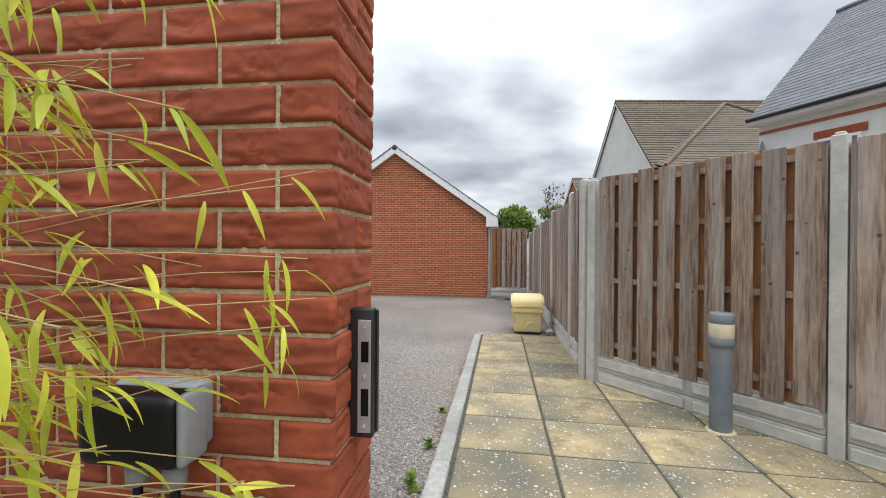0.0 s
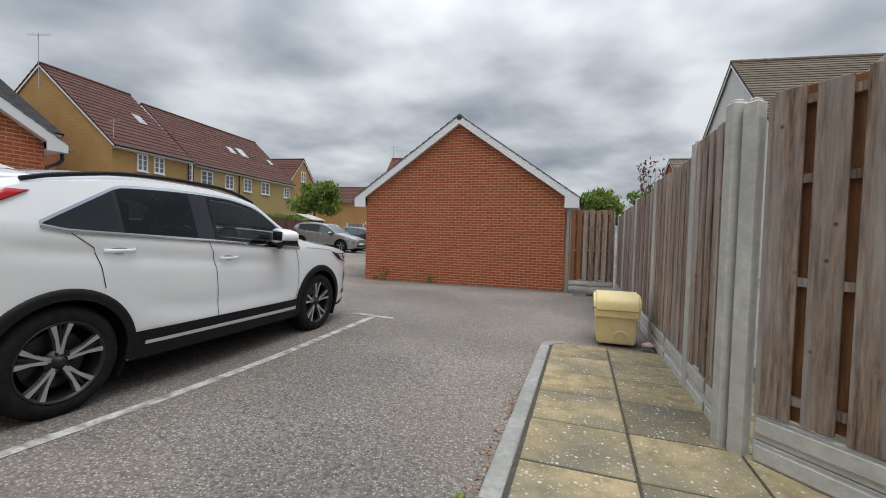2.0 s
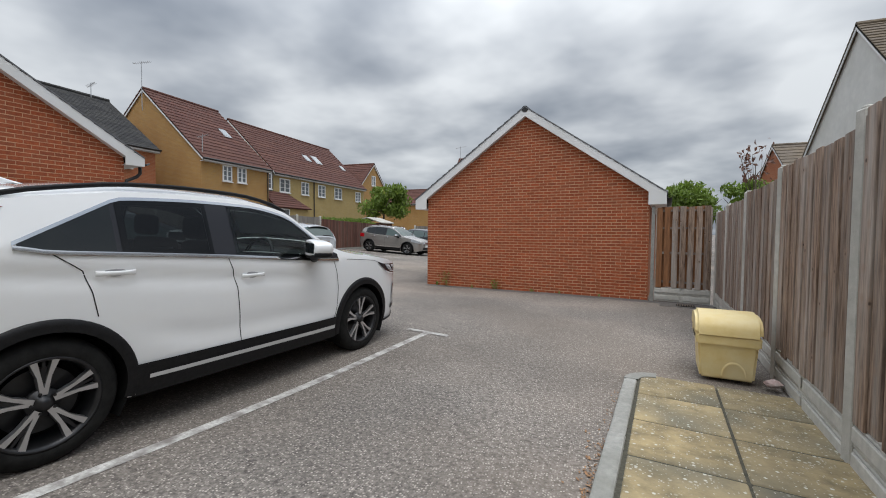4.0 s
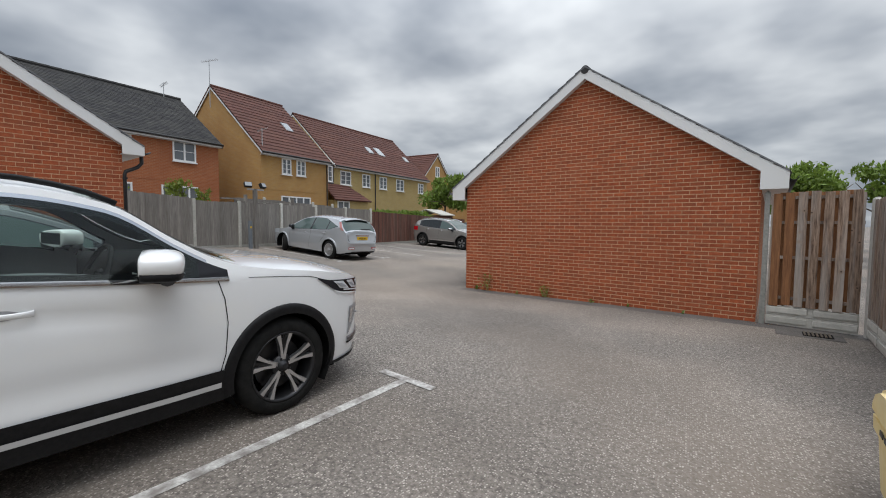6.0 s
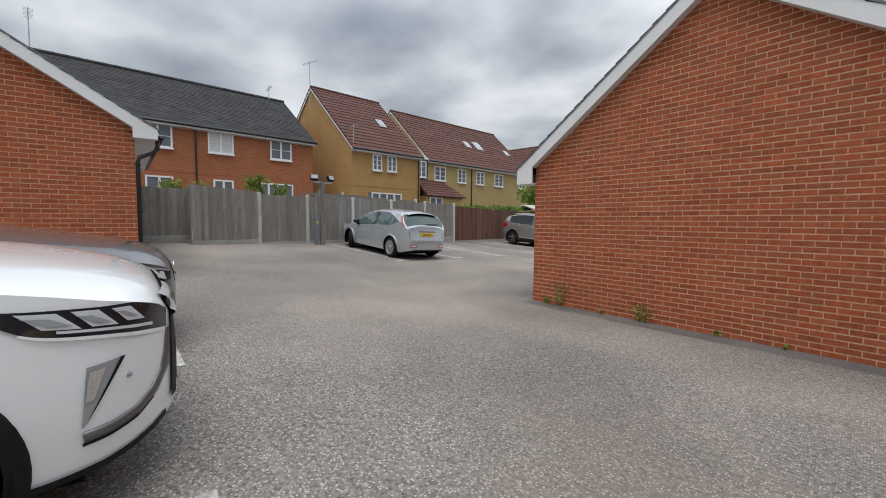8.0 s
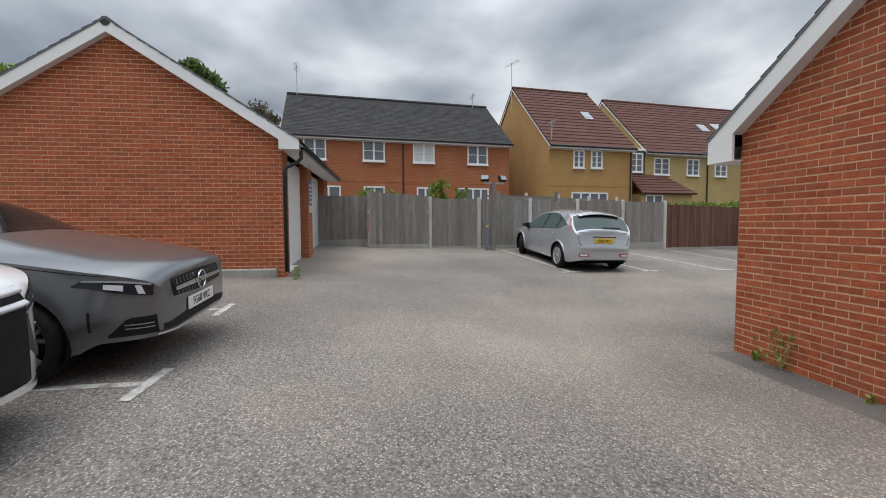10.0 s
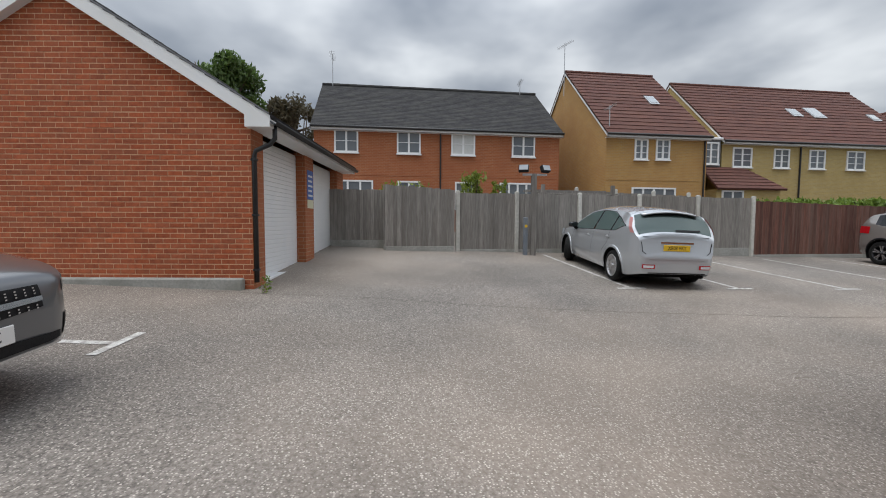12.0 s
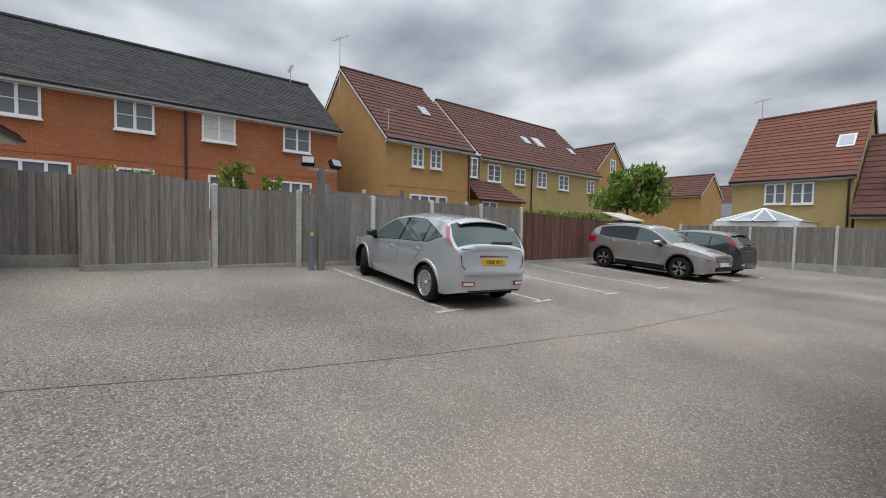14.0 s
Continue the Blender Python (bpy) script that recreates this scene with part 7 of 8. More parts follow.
M_BAMBOO = leafy("bamboo_leaf", (0.38, 0.50, 0.035), (0.78, 0.74, 0.09), 0.45)
M_CANE = mat("bamboo_cane", (0.30, 0.20, 0.08), (0.48, 0.34, 0.15), scale=20, rough=0.6, bump=0.2)
M_LEAF = leafy("tree_leaf", (0.11, 0.18, 0.028), (0.22, 0.31, 0.05))
M_LEAF_DARK = leafy("dark_tree_leaf", (0.065, 0.115, 0.028), (0.12, 0.19, 0.045))
M_LEAF_BROWN = leafy("brownish_tree_leaf", (0.075, 0.062, 0.035), (0.12, 0.10, 0.055))
M_LEAF_BRIGHT = leafy("bright_shrub_leaf", (0.13, 0.19, 0.025), (0.24, 0.29, 0.04))
M_LEAF_RED = leafy("pinkish_sapling_leaf", (0.16, 0.08, 0.06), (0.24, 0.13, 0.09))
M_BARK = mat("tree_bark", (0.07, 0.055, 0.04), (0.13, 0.105, 0.08), scale=12, rough=0.9, bump=0.8)


def leaf_blade(ln, wd, bend, material, name="leaf"):
    bm = bmesh.new()
    rows = []
    n = 8
    for i in range(n + 1):
        t = i / n
        w = wd * math.sin(math.pi * min(1, t * 0.93 + 0.05)) ** 0.8 * (1 - 0.35 * t)
        x, z = ln * t, -bend * ln * t * t
        rows.append([bm.verts.new((x, s * w / 2, z + abs(s) * w * 0.18)) for s in (-1, 0, 1)])
    for p, q in zip(rows, rows[1:]):
        for k in range(2):
            bm.faces.new((p[k], p[k + 1], q[k + 1], q[k]))
    return mesh_of(name, bm, material, True)


bamboo = thing("bamboo", "yellow-green bamboo with arching leaves before the wall", "plant", -0.72, 0.18, -0.1)
blades = [leaf_blade(0.070, 0.011, 0.35, M_BAMBOO), leaf_blade(0.090, 0.014, 0.25, M_BAMBOO), leaf_blade(0.050, 0.008, 0.5, M_BAMBOO)]
rnd = random.Random(21)
for k in range(9):
    bm = bmesh.new()
    pts = [Vector((rnd.uniform(-0.10, 0.06), rnd.uniform(-0.06, 0.08), 0))]
    tgt = Vector((rnd.uniform(-0.15, 0.12), rnd.uniform(-0.10, 0.08), rnd.uniform(1.5, 2.2)))
    for i in range(1, 7):
        t = i / 6
        pts.append(pts[0].lerp(tgt, t) + Vector((0.03 * math.sin(5 * t + k), 0.02 * math.cos(4 * t + k), 0)))
    tube(bm, pts, 0.006, 6)
    part("cane", bm, M_CANE, bamboo, "thin bamboo cane", True)
    for b_ in range(11):
        t = rnd.uniform(0.48, 1.0)
        o = pts[min(5, int(t * 6))].lerp(pts[min(6, int(t * 6) + 1)], (t * 6) % 1)
        an = rnd.uniform(-0.75, 0.55)
        ln = rnd.uniform(0.12, 0.36) if rnd.random() < 0.6 else rnd.uniform(0.36, 0.60)
        d = Vector((math.cos(an), math.sin(an) * 0.45, rnd.uniform(-0.15, 0.35))).normalized()
        e = o + d * ln
        if e.x > 0.62:
            e.x = 0.62 - rnd.uniform(0, 0.10)
        e.y = max(e.y, -0.12)
        bm = bmesh.new()
        tube(bm, [o, o.lerp(e, 0.35) + Vector((0, 0, 0.018)), o.lerp(e, 0.7) + Vector((0, 0.006, 0.014)), e], 0.0010, 5)
        br = part("twig", bm, M_CANE, bamboo)
        for q in range(rnd.randint(3, 5)):
            c = o.lerp(e, rnd.uniform(0.45, 1.0))
            share("leaf", blades[rnd.randrange(3)], br, Matrix.Translation(c) @ pose(0, 0, 0, rnd.uniform(-40, 40), rnd.uniform(5, 65), rnd.uniform(-75, 60)))

# ---- bollard light and grit bin on the pavement ----
M_BOLLARD = mat("blue_grey_bollard_paint", (0.12, 0.14, 0.165), (0.17, 0.19, 0.215), scale=9, rough=0.55, bump=0.15, c3=(0.22, 0.235, 0.25), scale3=4, amount3=0.5)
M_LENS = mat("yellowed_lens", (0.60, 0.52, 0.34), (0.70, 0.63, 0.45), scale=10, rough=0.35, bump=0.05, c3=(0.45, 0.40, 0.30), scale3=8, amount3=0.5)
bol = thing("bollard_light", "blue-grey bollard light with yellowed lens on paving", "bollard", 2.04, 2.74, pave_z(2.04, 2.74))
turn = lambda pr: skin(lambda a, k: Vector((pr[k][0] * math.cos(a), pr[k][0] * math.sin(a), pr[k][1])), lin(0, 2 * math.pi, 33), range(len(pr)))
part("post", turn([(0.0, -0.02), (0.072, -0.02), (0.073, 0.005), (0.070, 0.64)]), M_BOLLARD, bol, "", True)
part("collar", turn([(0.070, 0.615), (0.080, 0.618), (0.082, 0.64), (0.082, 0.675), (0.078, 0.68)]), M_BOLLARD, bol, "", True)
part("lens", turn([(0.078, 0.68), (0.081, 0.69), (0.081, 0.775), (0.078, 0.78)]), M_LENS, bol, "yellowed plastic lens", True)
part("cap", turn([(0.078, 0.78), (0.080, 0.785), (0.079, 0.845), (0.070, 0.855), (0.0, 0.857)]), M_BOLLARD, bol, "flat grey cap", True)
part("base_mortar", turn([(0.10, -0.005), (0.095, 0.008), (0.07, 0.012)]), M_MORTAR_PALE, bol, "mortar collar at the base")

M_GRIT = mat("yellow_bin_plastic", (0.73, 0.56, 0.23), (0.83, 0.68, 0.35), scale=5, rough=0.5, bump=0.08, c3=(0.70, 0.60, 0.36), scale3=2.5, amount3=0.6)
gb = thing("grit_bin", "faded yellow plastic grit bin with domed lid", "grit bin", 1.40, 6.78, pave_z(1.4, 6.7) - 0.005, -7)
gb.scale = (1, 1, 0.84)


def tapered(bm, w0, d0, w1, d1, z0, z1, bevel=0.02):
    v = [bm.verts.new((sx * w / 2, sy * d / 2, z)) for z, w, d in ((z0, w0, d0), (z1, w1, d1)) for sx, sy in ((-1, -1), (1, -1), (1, 1), (-1, 1))]
    for i in range(4):
        bm.faces.new((v[i], v[(i + 1) % 4], v[4 + (i + 1) % 4], v[4 + i]))
    bm.faces.new(v[3::-1])
    bm.faces.new(v[4:])
    bmesh.ops.bevel(bm, geom=bm.edges[:], offset=bevel, segments=3, affect="EDGES")
    return bm


part("tub", tapered(bmesh.new(), 0.43, 0.50, 0.47, 0.56, 0.0, 0.40), M_GRIT, gb, "tapered tub")
part("rim", tapered(bmesh.new(), 0.50, 0.60, 0.51, 0.61, 0.38, 0.50, 0.015), M_GRIT, gb, "raised rim")
bm = bmesh.new()
lid_line = [(-0.315, 0.495), (-0.31, 0.575), (-0.285, 0.635), (-0.23, 0.685), (-0.13, 0.715), (0.0, 0.725), (0.13, 0.71), (0.24, 0.66), (0.30, 0.58), (0.315, 0.495)]
la = [bm.verts.new((-0.262, y, z)) for y, z in lid_line]
lb = [bm.verts.new((0.262, y, z)) for y, z in lid_line]
bm.faces.new(la)
bm.faces.new(lb[::-1])
for i in range(len(la)):
    j = (i + 1) % len(la)
    bm.faces.new((la[j], la[i], lb[i], lb[j]))
bmesh.ops.bevel(bm, geom=[e for e in bm.edges if abs(e.verts[0].co.x - e.verts[1].co.x) < 0.01], offset=0.03, segments=3, affect="EDGES")
part("lid", bm, M_GRIT, gb, "domed hinged lid", True).data.set_sharp_from_angle(angle=radians(30))
bm = skin(lambda a, k: Vector((0.10 * math.cos(a) * k + 0.05, -0.262 - 0.010 - (0.004 if k < 1 else 0), 0.05 + 0.16 * math.sin(a) * k)), lin(0, math.pi, 14), (0.86, 0.93, 1.0))
part("moulded_arch", bm, M_GRIT, gb, "moulded arch on the front", True)
for k in range(3):
    part("scribble", boxm(-0.262, -0.258, -0.20 + k * 0.10, -0.13 + k * 0.10, 0.445, 0.475), M_INK, gb, "illegible black marker writing")
lt = thing("litter", "crumpled pinkish packet beside the grit bin", "litter", 1.70, 6.45, pave_z(1.7, 6.45))
bm = bmesh.new()
bmesh.ops.create_icosphere(bm, subdivisions=2, radius=0.06)
for v in bm.verts:
    v.co.x *= rnd.uniform(0.8, 1.4)
    v.co.z = max(0, v.co.z * 0.6 * rnd.uniform(0.6, 1.3) + 0.03)
part("packet", bm, mat("crumpled_packet", (0.45, 0.30, 0.28), (0.65, 0.55, 0.52), scale=12, rough=0.5), lt)

# drain and concrete apron by the end panel
dr = thing("drain_cover", "rusty slotted drain grate in concrete", "drain", 1.72, 11.55, gz(1.72, 11.55) + 0.006, -7, kind="structure")
part("drain_surround", boxm(-0.32, 0.42, -0.14, 0.22, -0.05, 0.012, 0.01), M_ASPHALT_DARK, dr, "broken concrete surround")
# a near-black plate under the bars gives the pit's shade by colour
part("grate_pit", boxm(-0.02, 0.30, -0.10, 0.14, 0.015, 0.024), M_DARK, dr)
for k in range(7):
    part("grate_bar", boxm(-0.01 + k * 0.044, 0.012 + k * 0.044, -0.10, 0.14, 0.020, 0.034, 0.003), M_BARK, dr, "rusty bar")

# asphalt seam across the car park
bm = bmesh.new()
seam_pts = [(-8.75, 7.2), (-8.61, 8.09), (-8.45, 9.5), (-8.15, 10.8), (-7.9, 12.6), (-7.68, 14.4), (-7.45, 15.6), (-7.2, 19.0), (-7.0, 24.0)]
for p, q in zip(seam_pts, seam_pts[1:]):
    on_ground_strip(bm, p, q, 0.009, 0.003, 0.3)
tagged(new("asphalt_seam", mesh_of("asphalt_seam", bm, M_JOINT)), "dark joint between two laid asphalt strips", "ground", kind="structure")

dish = thing("satellite_dish", "grey satellite dish on the white house wall", "satellite dish", 9.37, 12.27, 4.2, 221)
bm = skin(lambda r, a: Vector((0.30 * r * math.cos(a), -0.10 + 0.10 * r * r, 0.26 * r * math.sin(a))), lin(0.02, 1, 6), lin(0, 2 * math.pi, 25))
part("reflector", bm, M_GALV, dish, "", True)
bm = bmesh.new()
tube(bm, [(0, -0.08, -0.2), (0, -0.42, -0.10), (0, -0.45, 0.0)], 0.012, 6)
part("feed_arm", bm, M_GALV, dish)
bm = bmesh.new()
tube(bm, [(0, -0.09, 0), (0.05, 0.1, -0.05), (0.2, 0.3, -0.05)], 0.02, 6)
part("wall_arm", bm, M_GALV, dish)

# ---- lighting post by the grey fence ----
LX, LY = -12.97, 13.52
lz = gz(LX, LY)
lp = thing("lighting_post", "weathered timber post with two small floodlights", "lamp post", LX, LY, lz)
part("post", boxm(-0.06, 0.06, -0.06, 0.06, -0.2, 2.10, 0.006), M_BOARD_SILVER, lp, "square weathered timber post")
part("cross_arm", boxm(-0.03, 0.03, -0.30, 0.34, 2.05, 2.10), M_GALV, lp)
for sg in (-1, 1):
    fl = part("floodlight", boxm(-0.10, 0.02, -0.13, 0.13, -0.09, 0.09, 0.015), M_CLAD, lp, "small black floodlight", m=pose(0.06, sg * 0.30, 2.24, 0, -25, 20 * sg))
    part("floodlight_glass", boxm(0.021, 0.026, -0.11, 0.11, -0.07, 0.07), M_LAMP_CLEAR, fl)
ub = thing("service_pillar", "slim dark metal service pillar with yellow label", "service pillar", LX - 0.02, LY - 0.20, lz)
part("pillar", boxm(-0.05, 0.05, -0.05, 0.05, -0.2, 0.98, 0.008), M_BOLLARD, ub)
part("upper_pole", boxm(-0.012, 0.012, -0.012, 0.012, 0.95, 1.70), M_BOARD_SILVER, ub)
part("warning_label", boxm(0.050, 0.054, -0.035, 0.035, 0.72, 0.79), M_PLATE_YELLOW, ub, "yellow warning label")

# notice on the pier between the garage doors
sg_ = thing("notice_sign", "blue and white notice fixed to the garage pier", "sign", -9.62, 2.35, 0, 82.5)
M_SIGN_BLUE = mat("sign_blue", (0.03, 0.10, 0.34), (0.04, 0.13, 0.40), scale=5, rough=0.4, bump=0)
M_SIGN_CREAM = mat("sign_cream", (0.62, 0.60, 0.42), (0.68, 0.66, 0.48), scale=5, rough=0.5, bump=0)
part("board", boxm(5.502, 5.508, 2.55, 2.93, 1.68, 2.28), M_SIGN_BLUE, sg_, "blue notice board")
part("lower_board", boxm(5.502, 5.509, 2.55, 2.93, 1.50, 1.672), M_SIGN_CREAM, sg_, "cream notice board")
for k in range(5):
    part("text_bar", boxm(5.508, 5.511, 2.60, 2.88 - 0.04 * (k % 2), 1.74 + k * 0.10, 1.78 + k * 0.10), M_PLATE_WHITE, sg_, "illegible white lettering")

# pergola rails and a small greenhouse over the fences
pg = thing("pergola", "grey weathered timber pergola rails in the garden", "pergola", -15.0, 14.4, 0)
for k in range(5):
    part("rail", boxm(-0.04, 0.04, 0.0, 2.6, 2.10 + 0.09 * k - 0.012 * k * k, 2.15 + 0.09 * k - 0.012 * k * k), M_BOARD_SILVER, pg, m=pose(-0.35 * k, 0, 0))
for y in (0.1, 2.4):
    part("upright", boxm(-0.05, 0.05, y, y + 0.1, 0.3, 2.4), M_BOARD_SILVER, pg)
shd = thing("garden_shed", "dark garden shed with pale roof behind the fence", "shed", -17.3, 32.5, 0, 0)
part("shed_wall", boxm(-1.2, 1.2, -1.0, 1.0, -0.3, 1.95), M_BOARD_RUST, shd)
bm = bmesh.new()
prism(bm, [(-1.35, 1.92), (0, 2.35), (1.35, 1.92), (1.35, 1.99), (0, 2.42), (-1.35, 1.99)], -1.1, 1.1)
part("shed_roof", bm, M_CONCRETE, shd)


# ---- trees, shrubs and weeds ----
def foliage(bm, centre, radii, n, size, rnd, shellness=0.55):
    """Leaf clumps as small crossed quads inside an uneven crown."""
    lobes = [(Vector((rnd.uniform(-0.62, 0.62), rnd.uniform(-0.62, 0.62), rnd.uniform(-0.55, 0.6))), rnd.uniform(0.30, 0.5)) for _ in range(15)]
    made = 0
    while made < n:
        c, r = lobes[rnd.randrange(len(lobes))]
        d = Vector((rnd.gauss(0, 1), rnd.gauss(0, 1), rnd.gauss(0, 1))).normalized() * r * (rnd.random() ** (1 - shellness))
        p = c + d
        p = Vector((centre[0] + p.x * radii[0], centre[1] + p.y * radii[1], centre[2] + p.z * radii[2]))
        s = size * rnd.uniform(0.5, 1.25)
        m = Matrix.Translation(p) @ Euler((rnd.uniform(0, 6.3), rnd.uniform(0, 6.3), rnd.uniform(0, 6.3))).to_matrix().to_4x4()
        v = [bm.verts.new(m @ Vector(q)) for q in ((-s, 0, 0), (-0.2 * s, -0.42 * s, 0.1 * s), (s, 0, 0), (-0.2 * s, 0.42 * s, 0.1 * s))]
        bm.faces.new(v)
        made += 1


def tree(label, x, y, z0, crown_c, radii, n, size, m_leaf, seed, trunk_r=0.14, name="tree"):
    rnd = random.Random(seed)
    t = thing(name, label, name, x, y, 0)
    top = Vector((crown_c[0] - x, crown_c[1] - y, crown_c[2]))
    bm = bmesh.new()
    base = Vector((0, 0, z0))
    mid = base.lerp(top, 0.55) + Vector((rnd.uniform(-0.1, 0.1), rnd.uniform(-0.1, 0.1), 0))
    cyl(bm, trunk_r, trunk_r * 0.7, base, mid, 9)
    cyl(bm, trunk_r * 0.7, trunk_r * 0.25, mid, top, 8)
    part("trunk", bm, M_BARK, t, "tapered trunk", True)
    for k in range(9):
        bm = bmesh.new()
        a = rnd.uniform(0, 6.28)
        q = top + Vector((math.cos(a) * radii[0] * 0.8, math.sin(a) * radii[1] * 0.8, rnd.uniform(-0.5, 0.7) * radii[2]))
        cyl(bm, trunk_r * 0.4, trunk_r * 0.08, base.lerp(top, rnd.uniform(0.45, 0.95)), q, 6)
        part("limb", bm, M_BARK, t, "", True)
    bm = bmesh.new()
    foliage(bm, top, radii, n, size, rnd)
    part("crown", bm, m_leaf, t, "leafy crown")
    return t


tree("green rounded garden tree behind the brown fence", -18.2, 36.0, -0.2, (-18.2, 36.0, 3.9), (2.2, 2.0, 1.7), 3800, 0.20, M_LEAF, 3)
tree("tall dark green tree behind the garage", -27.5, 1.4, 0.4, (-27.5, 1.2, 8.4), (2.2, 1.9, 1.9), 5200, 0.20, M_LEAF_DARK, 4, 0.3)
tree("brownish bare-twigged tree behind the garage", -32.0, 4.6, 0.4, (-31.0, 4.0, 7.6), (1.8, 1.6, 1.5), 3600, 0.16, M_LEAF_BROWN, 5, 0.25)
tree("tall green tree behind the brick garage", -30.0, -6.5, 0.4, (-30.0, -8.0, 8.0), (2.8, 2.6, 2.2), 4200, 0.24, M_LEAF, 6, 0.3)
tree("green tree beyond the side fence", 5.0, 30.0, -0.3, (5.0, 30.0, 2.9), (2.0, 1.5, 1.6), 2600, 0.19, M_LEAF, 7)
tree("green tree beyond the side fence", 8.2, 31.0, -0.3, (8.2, 31.0, 3.0), (1.9, 1.5, 1.5), 2400, 0.19, M_LEAF, 8)
tree("slender pinkish sapling over the fence", 3.75, 14.2, -0.3, (3.7, 14.2, 2.9), (0.42, 0.42, 0.65), 130, 0.075, M_LEAF_RED, 9, 0.03)
tree("distant bare-topped tree behind the terrace roof", -34.0, 47.0, 0, (-34.0, 47.0, 9.2), (2.5, 3.0, 2.0), 1600, 0.22, M_LEAF_BROWN, 10, 0.2)
tree("distant green trees beyond the far houses", -26.0, 84.0, 0, (-26.0, 84.0, 6.0), (7.0, 4.0, 3.4), 2600, 0.5, M_LEAF_DARK, 11, 0.4)


def shrub(label, x, y, z0, c, radii, n, size, m_leaf, seed):
    rnd = random.Random(seed)
    t = thing("shrub", label, "shrub", x, y, 0)
    bm = bmesh.new()
    for k in range(7):
        a = rnd.uniform(0, 6.28)
        cyl(bm, 0.02, 0.006, (0, 0, z0), (math.cos(a) * radii[0] * 0.5, math.sin(a) * radii[1] * 0.5, c + radii[2] * rnd.uniform(0.1, 0.8)), 5)
    part("stem", bm, M_BARK, t)
    bm = bmesh.new()
    foliage(bm, (0, 0, c), radii, n, size, rnd)
    part("leaves", bm, m_leaf, t, "leafy mass")


shrub("bright yellow-green shrub over the grey fence", -16.2, 12.55, 0.4, 2.40, (0.42, 0.45, 0.55), 520, 0.085, M_LEAF_BRIGHT, 31)
shrub("bright yellow-green shrub over the grey fence", -16.0, 13.45, 0.4, 2.25, (0.3, 0.3, 0.42), 240, 0.08, M_LEAF_BRIGHT, 32)
shrub("low yellow-green shrub over the gate panel", -16.5, 10.4, 0.4, 2.25, (0.4, 1.0, 0.36), 420, 0.08, M_LEAF_BRIGHT, 33)
shrub("dense hedge showing over the brown fence", -15.0, 23.5, 0.2, 1.75, (0.7, 2.2, 0.42), 1500, 0.11, M_LEAF, 34)
shrub("grey-green shrub showing over the brown fence", -14.9, 26.5, 0.2, 1.78, (0.7, 1.8, 0.40), 1200, 0.10, M_LEAF, 35)
shrub("bright clipped hedge over the fence end", -15.2, 21.7, 0.2, 1.75, (0.5, 0.8, 0.30), 500, 0.09, M_LEAF_BRIGHT, 36)


def weed(x, y, h, n, seed, label):
    rnd = random.Random(seed)
    t = thing("weed", label, "weed", x, y, gz(x, y), rnd.uniform(0, 360))
    bm = bmesh.new()
    for k in range(max(3, n // 12)):
        cyl(bm, 0.003, 0.0015, (0, 0, -0.02), (rnd.uniform(-0.5, 0.5) * h * 0.5, rnd.uniform(-0.3, 0.3) * h * 0.5, h * rnd.uniform(0.5, 1)), 5)
    part("stem", bm, M_CANE, t)
    bm = bmesh.new()
    for k in range(n):
        z = h * rnd.random()
        p = Vector((rnd.gauss(0, 0.22) * h, rnd.gauss(0, 0.12) * h, z))
        s = 0.030 * rnd.uniform(0.6, 1.3)
        m = Matrix.Translation(p) @ Euler((rnd.uniform(-1, 1), rnd.uniform(-1, 1), rnd.uniform(0, 6.3))).to_matrix().to_4x4()
        v = [bm.verts.new(m @ Vector(q)) for q in ((-s, 0, 0), (0, -0.45 * s, 0), (s, 0, 0), (0, 0.45 * s, 0))]
        bm.faces.new(v)
    part("leaves", bm, M_LEAF, t)


U = Vector((0.9914, -0.1305))
G2 = Vector((-4.32, 12.98))
for u, h, n, s in ((0.62, 0.40, 90, 1), (2.05, 0.24, 70, 2), (0.35, 0.10, 25, 3), (1.4, 0.08, 20, 4), (3.0, 0.07, 20, 5), (3.7, 0.05, 16, 6), (4.6, 0.05, 14, 7)):
    p = G2 + U * u + Vector((-0.13, -0.99)) * 0.07
    weed(p.x, p.y, h, n, s, "green weed growing at the foot of the brick wall")
weed(-8.72, 8.02, 0.22, 60, 11, "green weed at the garage corner by the downpipe")
weed(-9.1, 4.4, 0.07, 24, 12, "small weed on the garage plinth")
weed(-0.13, 1.95, 0.10, 40, 13, "green tuft against the kerb")
weed(-0.06, 2.45, 0.07, 30, 14, "green tuft against the kerb")
weed(0.02, 3.1, 0.05, 20, 15, "green tuft against the kerb")

# fallen leaves along the kerb and wall feet
rnd = random.Random(99)
bm = bmesh.new()
for k in range(520):
    if k < 320:
        a = rnd.choice((rnd.gauss(1.5, 0.4), rnd.gauss(2.9, 0.35), rnd.uniform(0, 4.4)))
        p = K0 + AX * a - SX * abs(rnd.gauss(0.0, 0.05))
    else:
        p = G2 + U * rnd.uniform(0, 6.3) + Vector((-0.13, -0.99)) * abs(rnd.gauss(0.02, 0.10))
    s = rnd.uniform(0.006, 0.018)
    m = Matrix.Translation((p.x, p.y, gz(p.x, p.y) + 0.008)) @ Euler((rnd.uniform(-0.4, 0.4), rnd.uniform(-0.4, 0.4), rnd.uniform(0, 6.3))).to_matrix().to_4x4()
    v = [bm.verts.new(m @ Vector(q)) for q in ((-s, 0, 0), (0, -0.5 * s, 0), (s, 0, 0), (0, 0.5 * s, 0))]
    bm.faces.new(v)
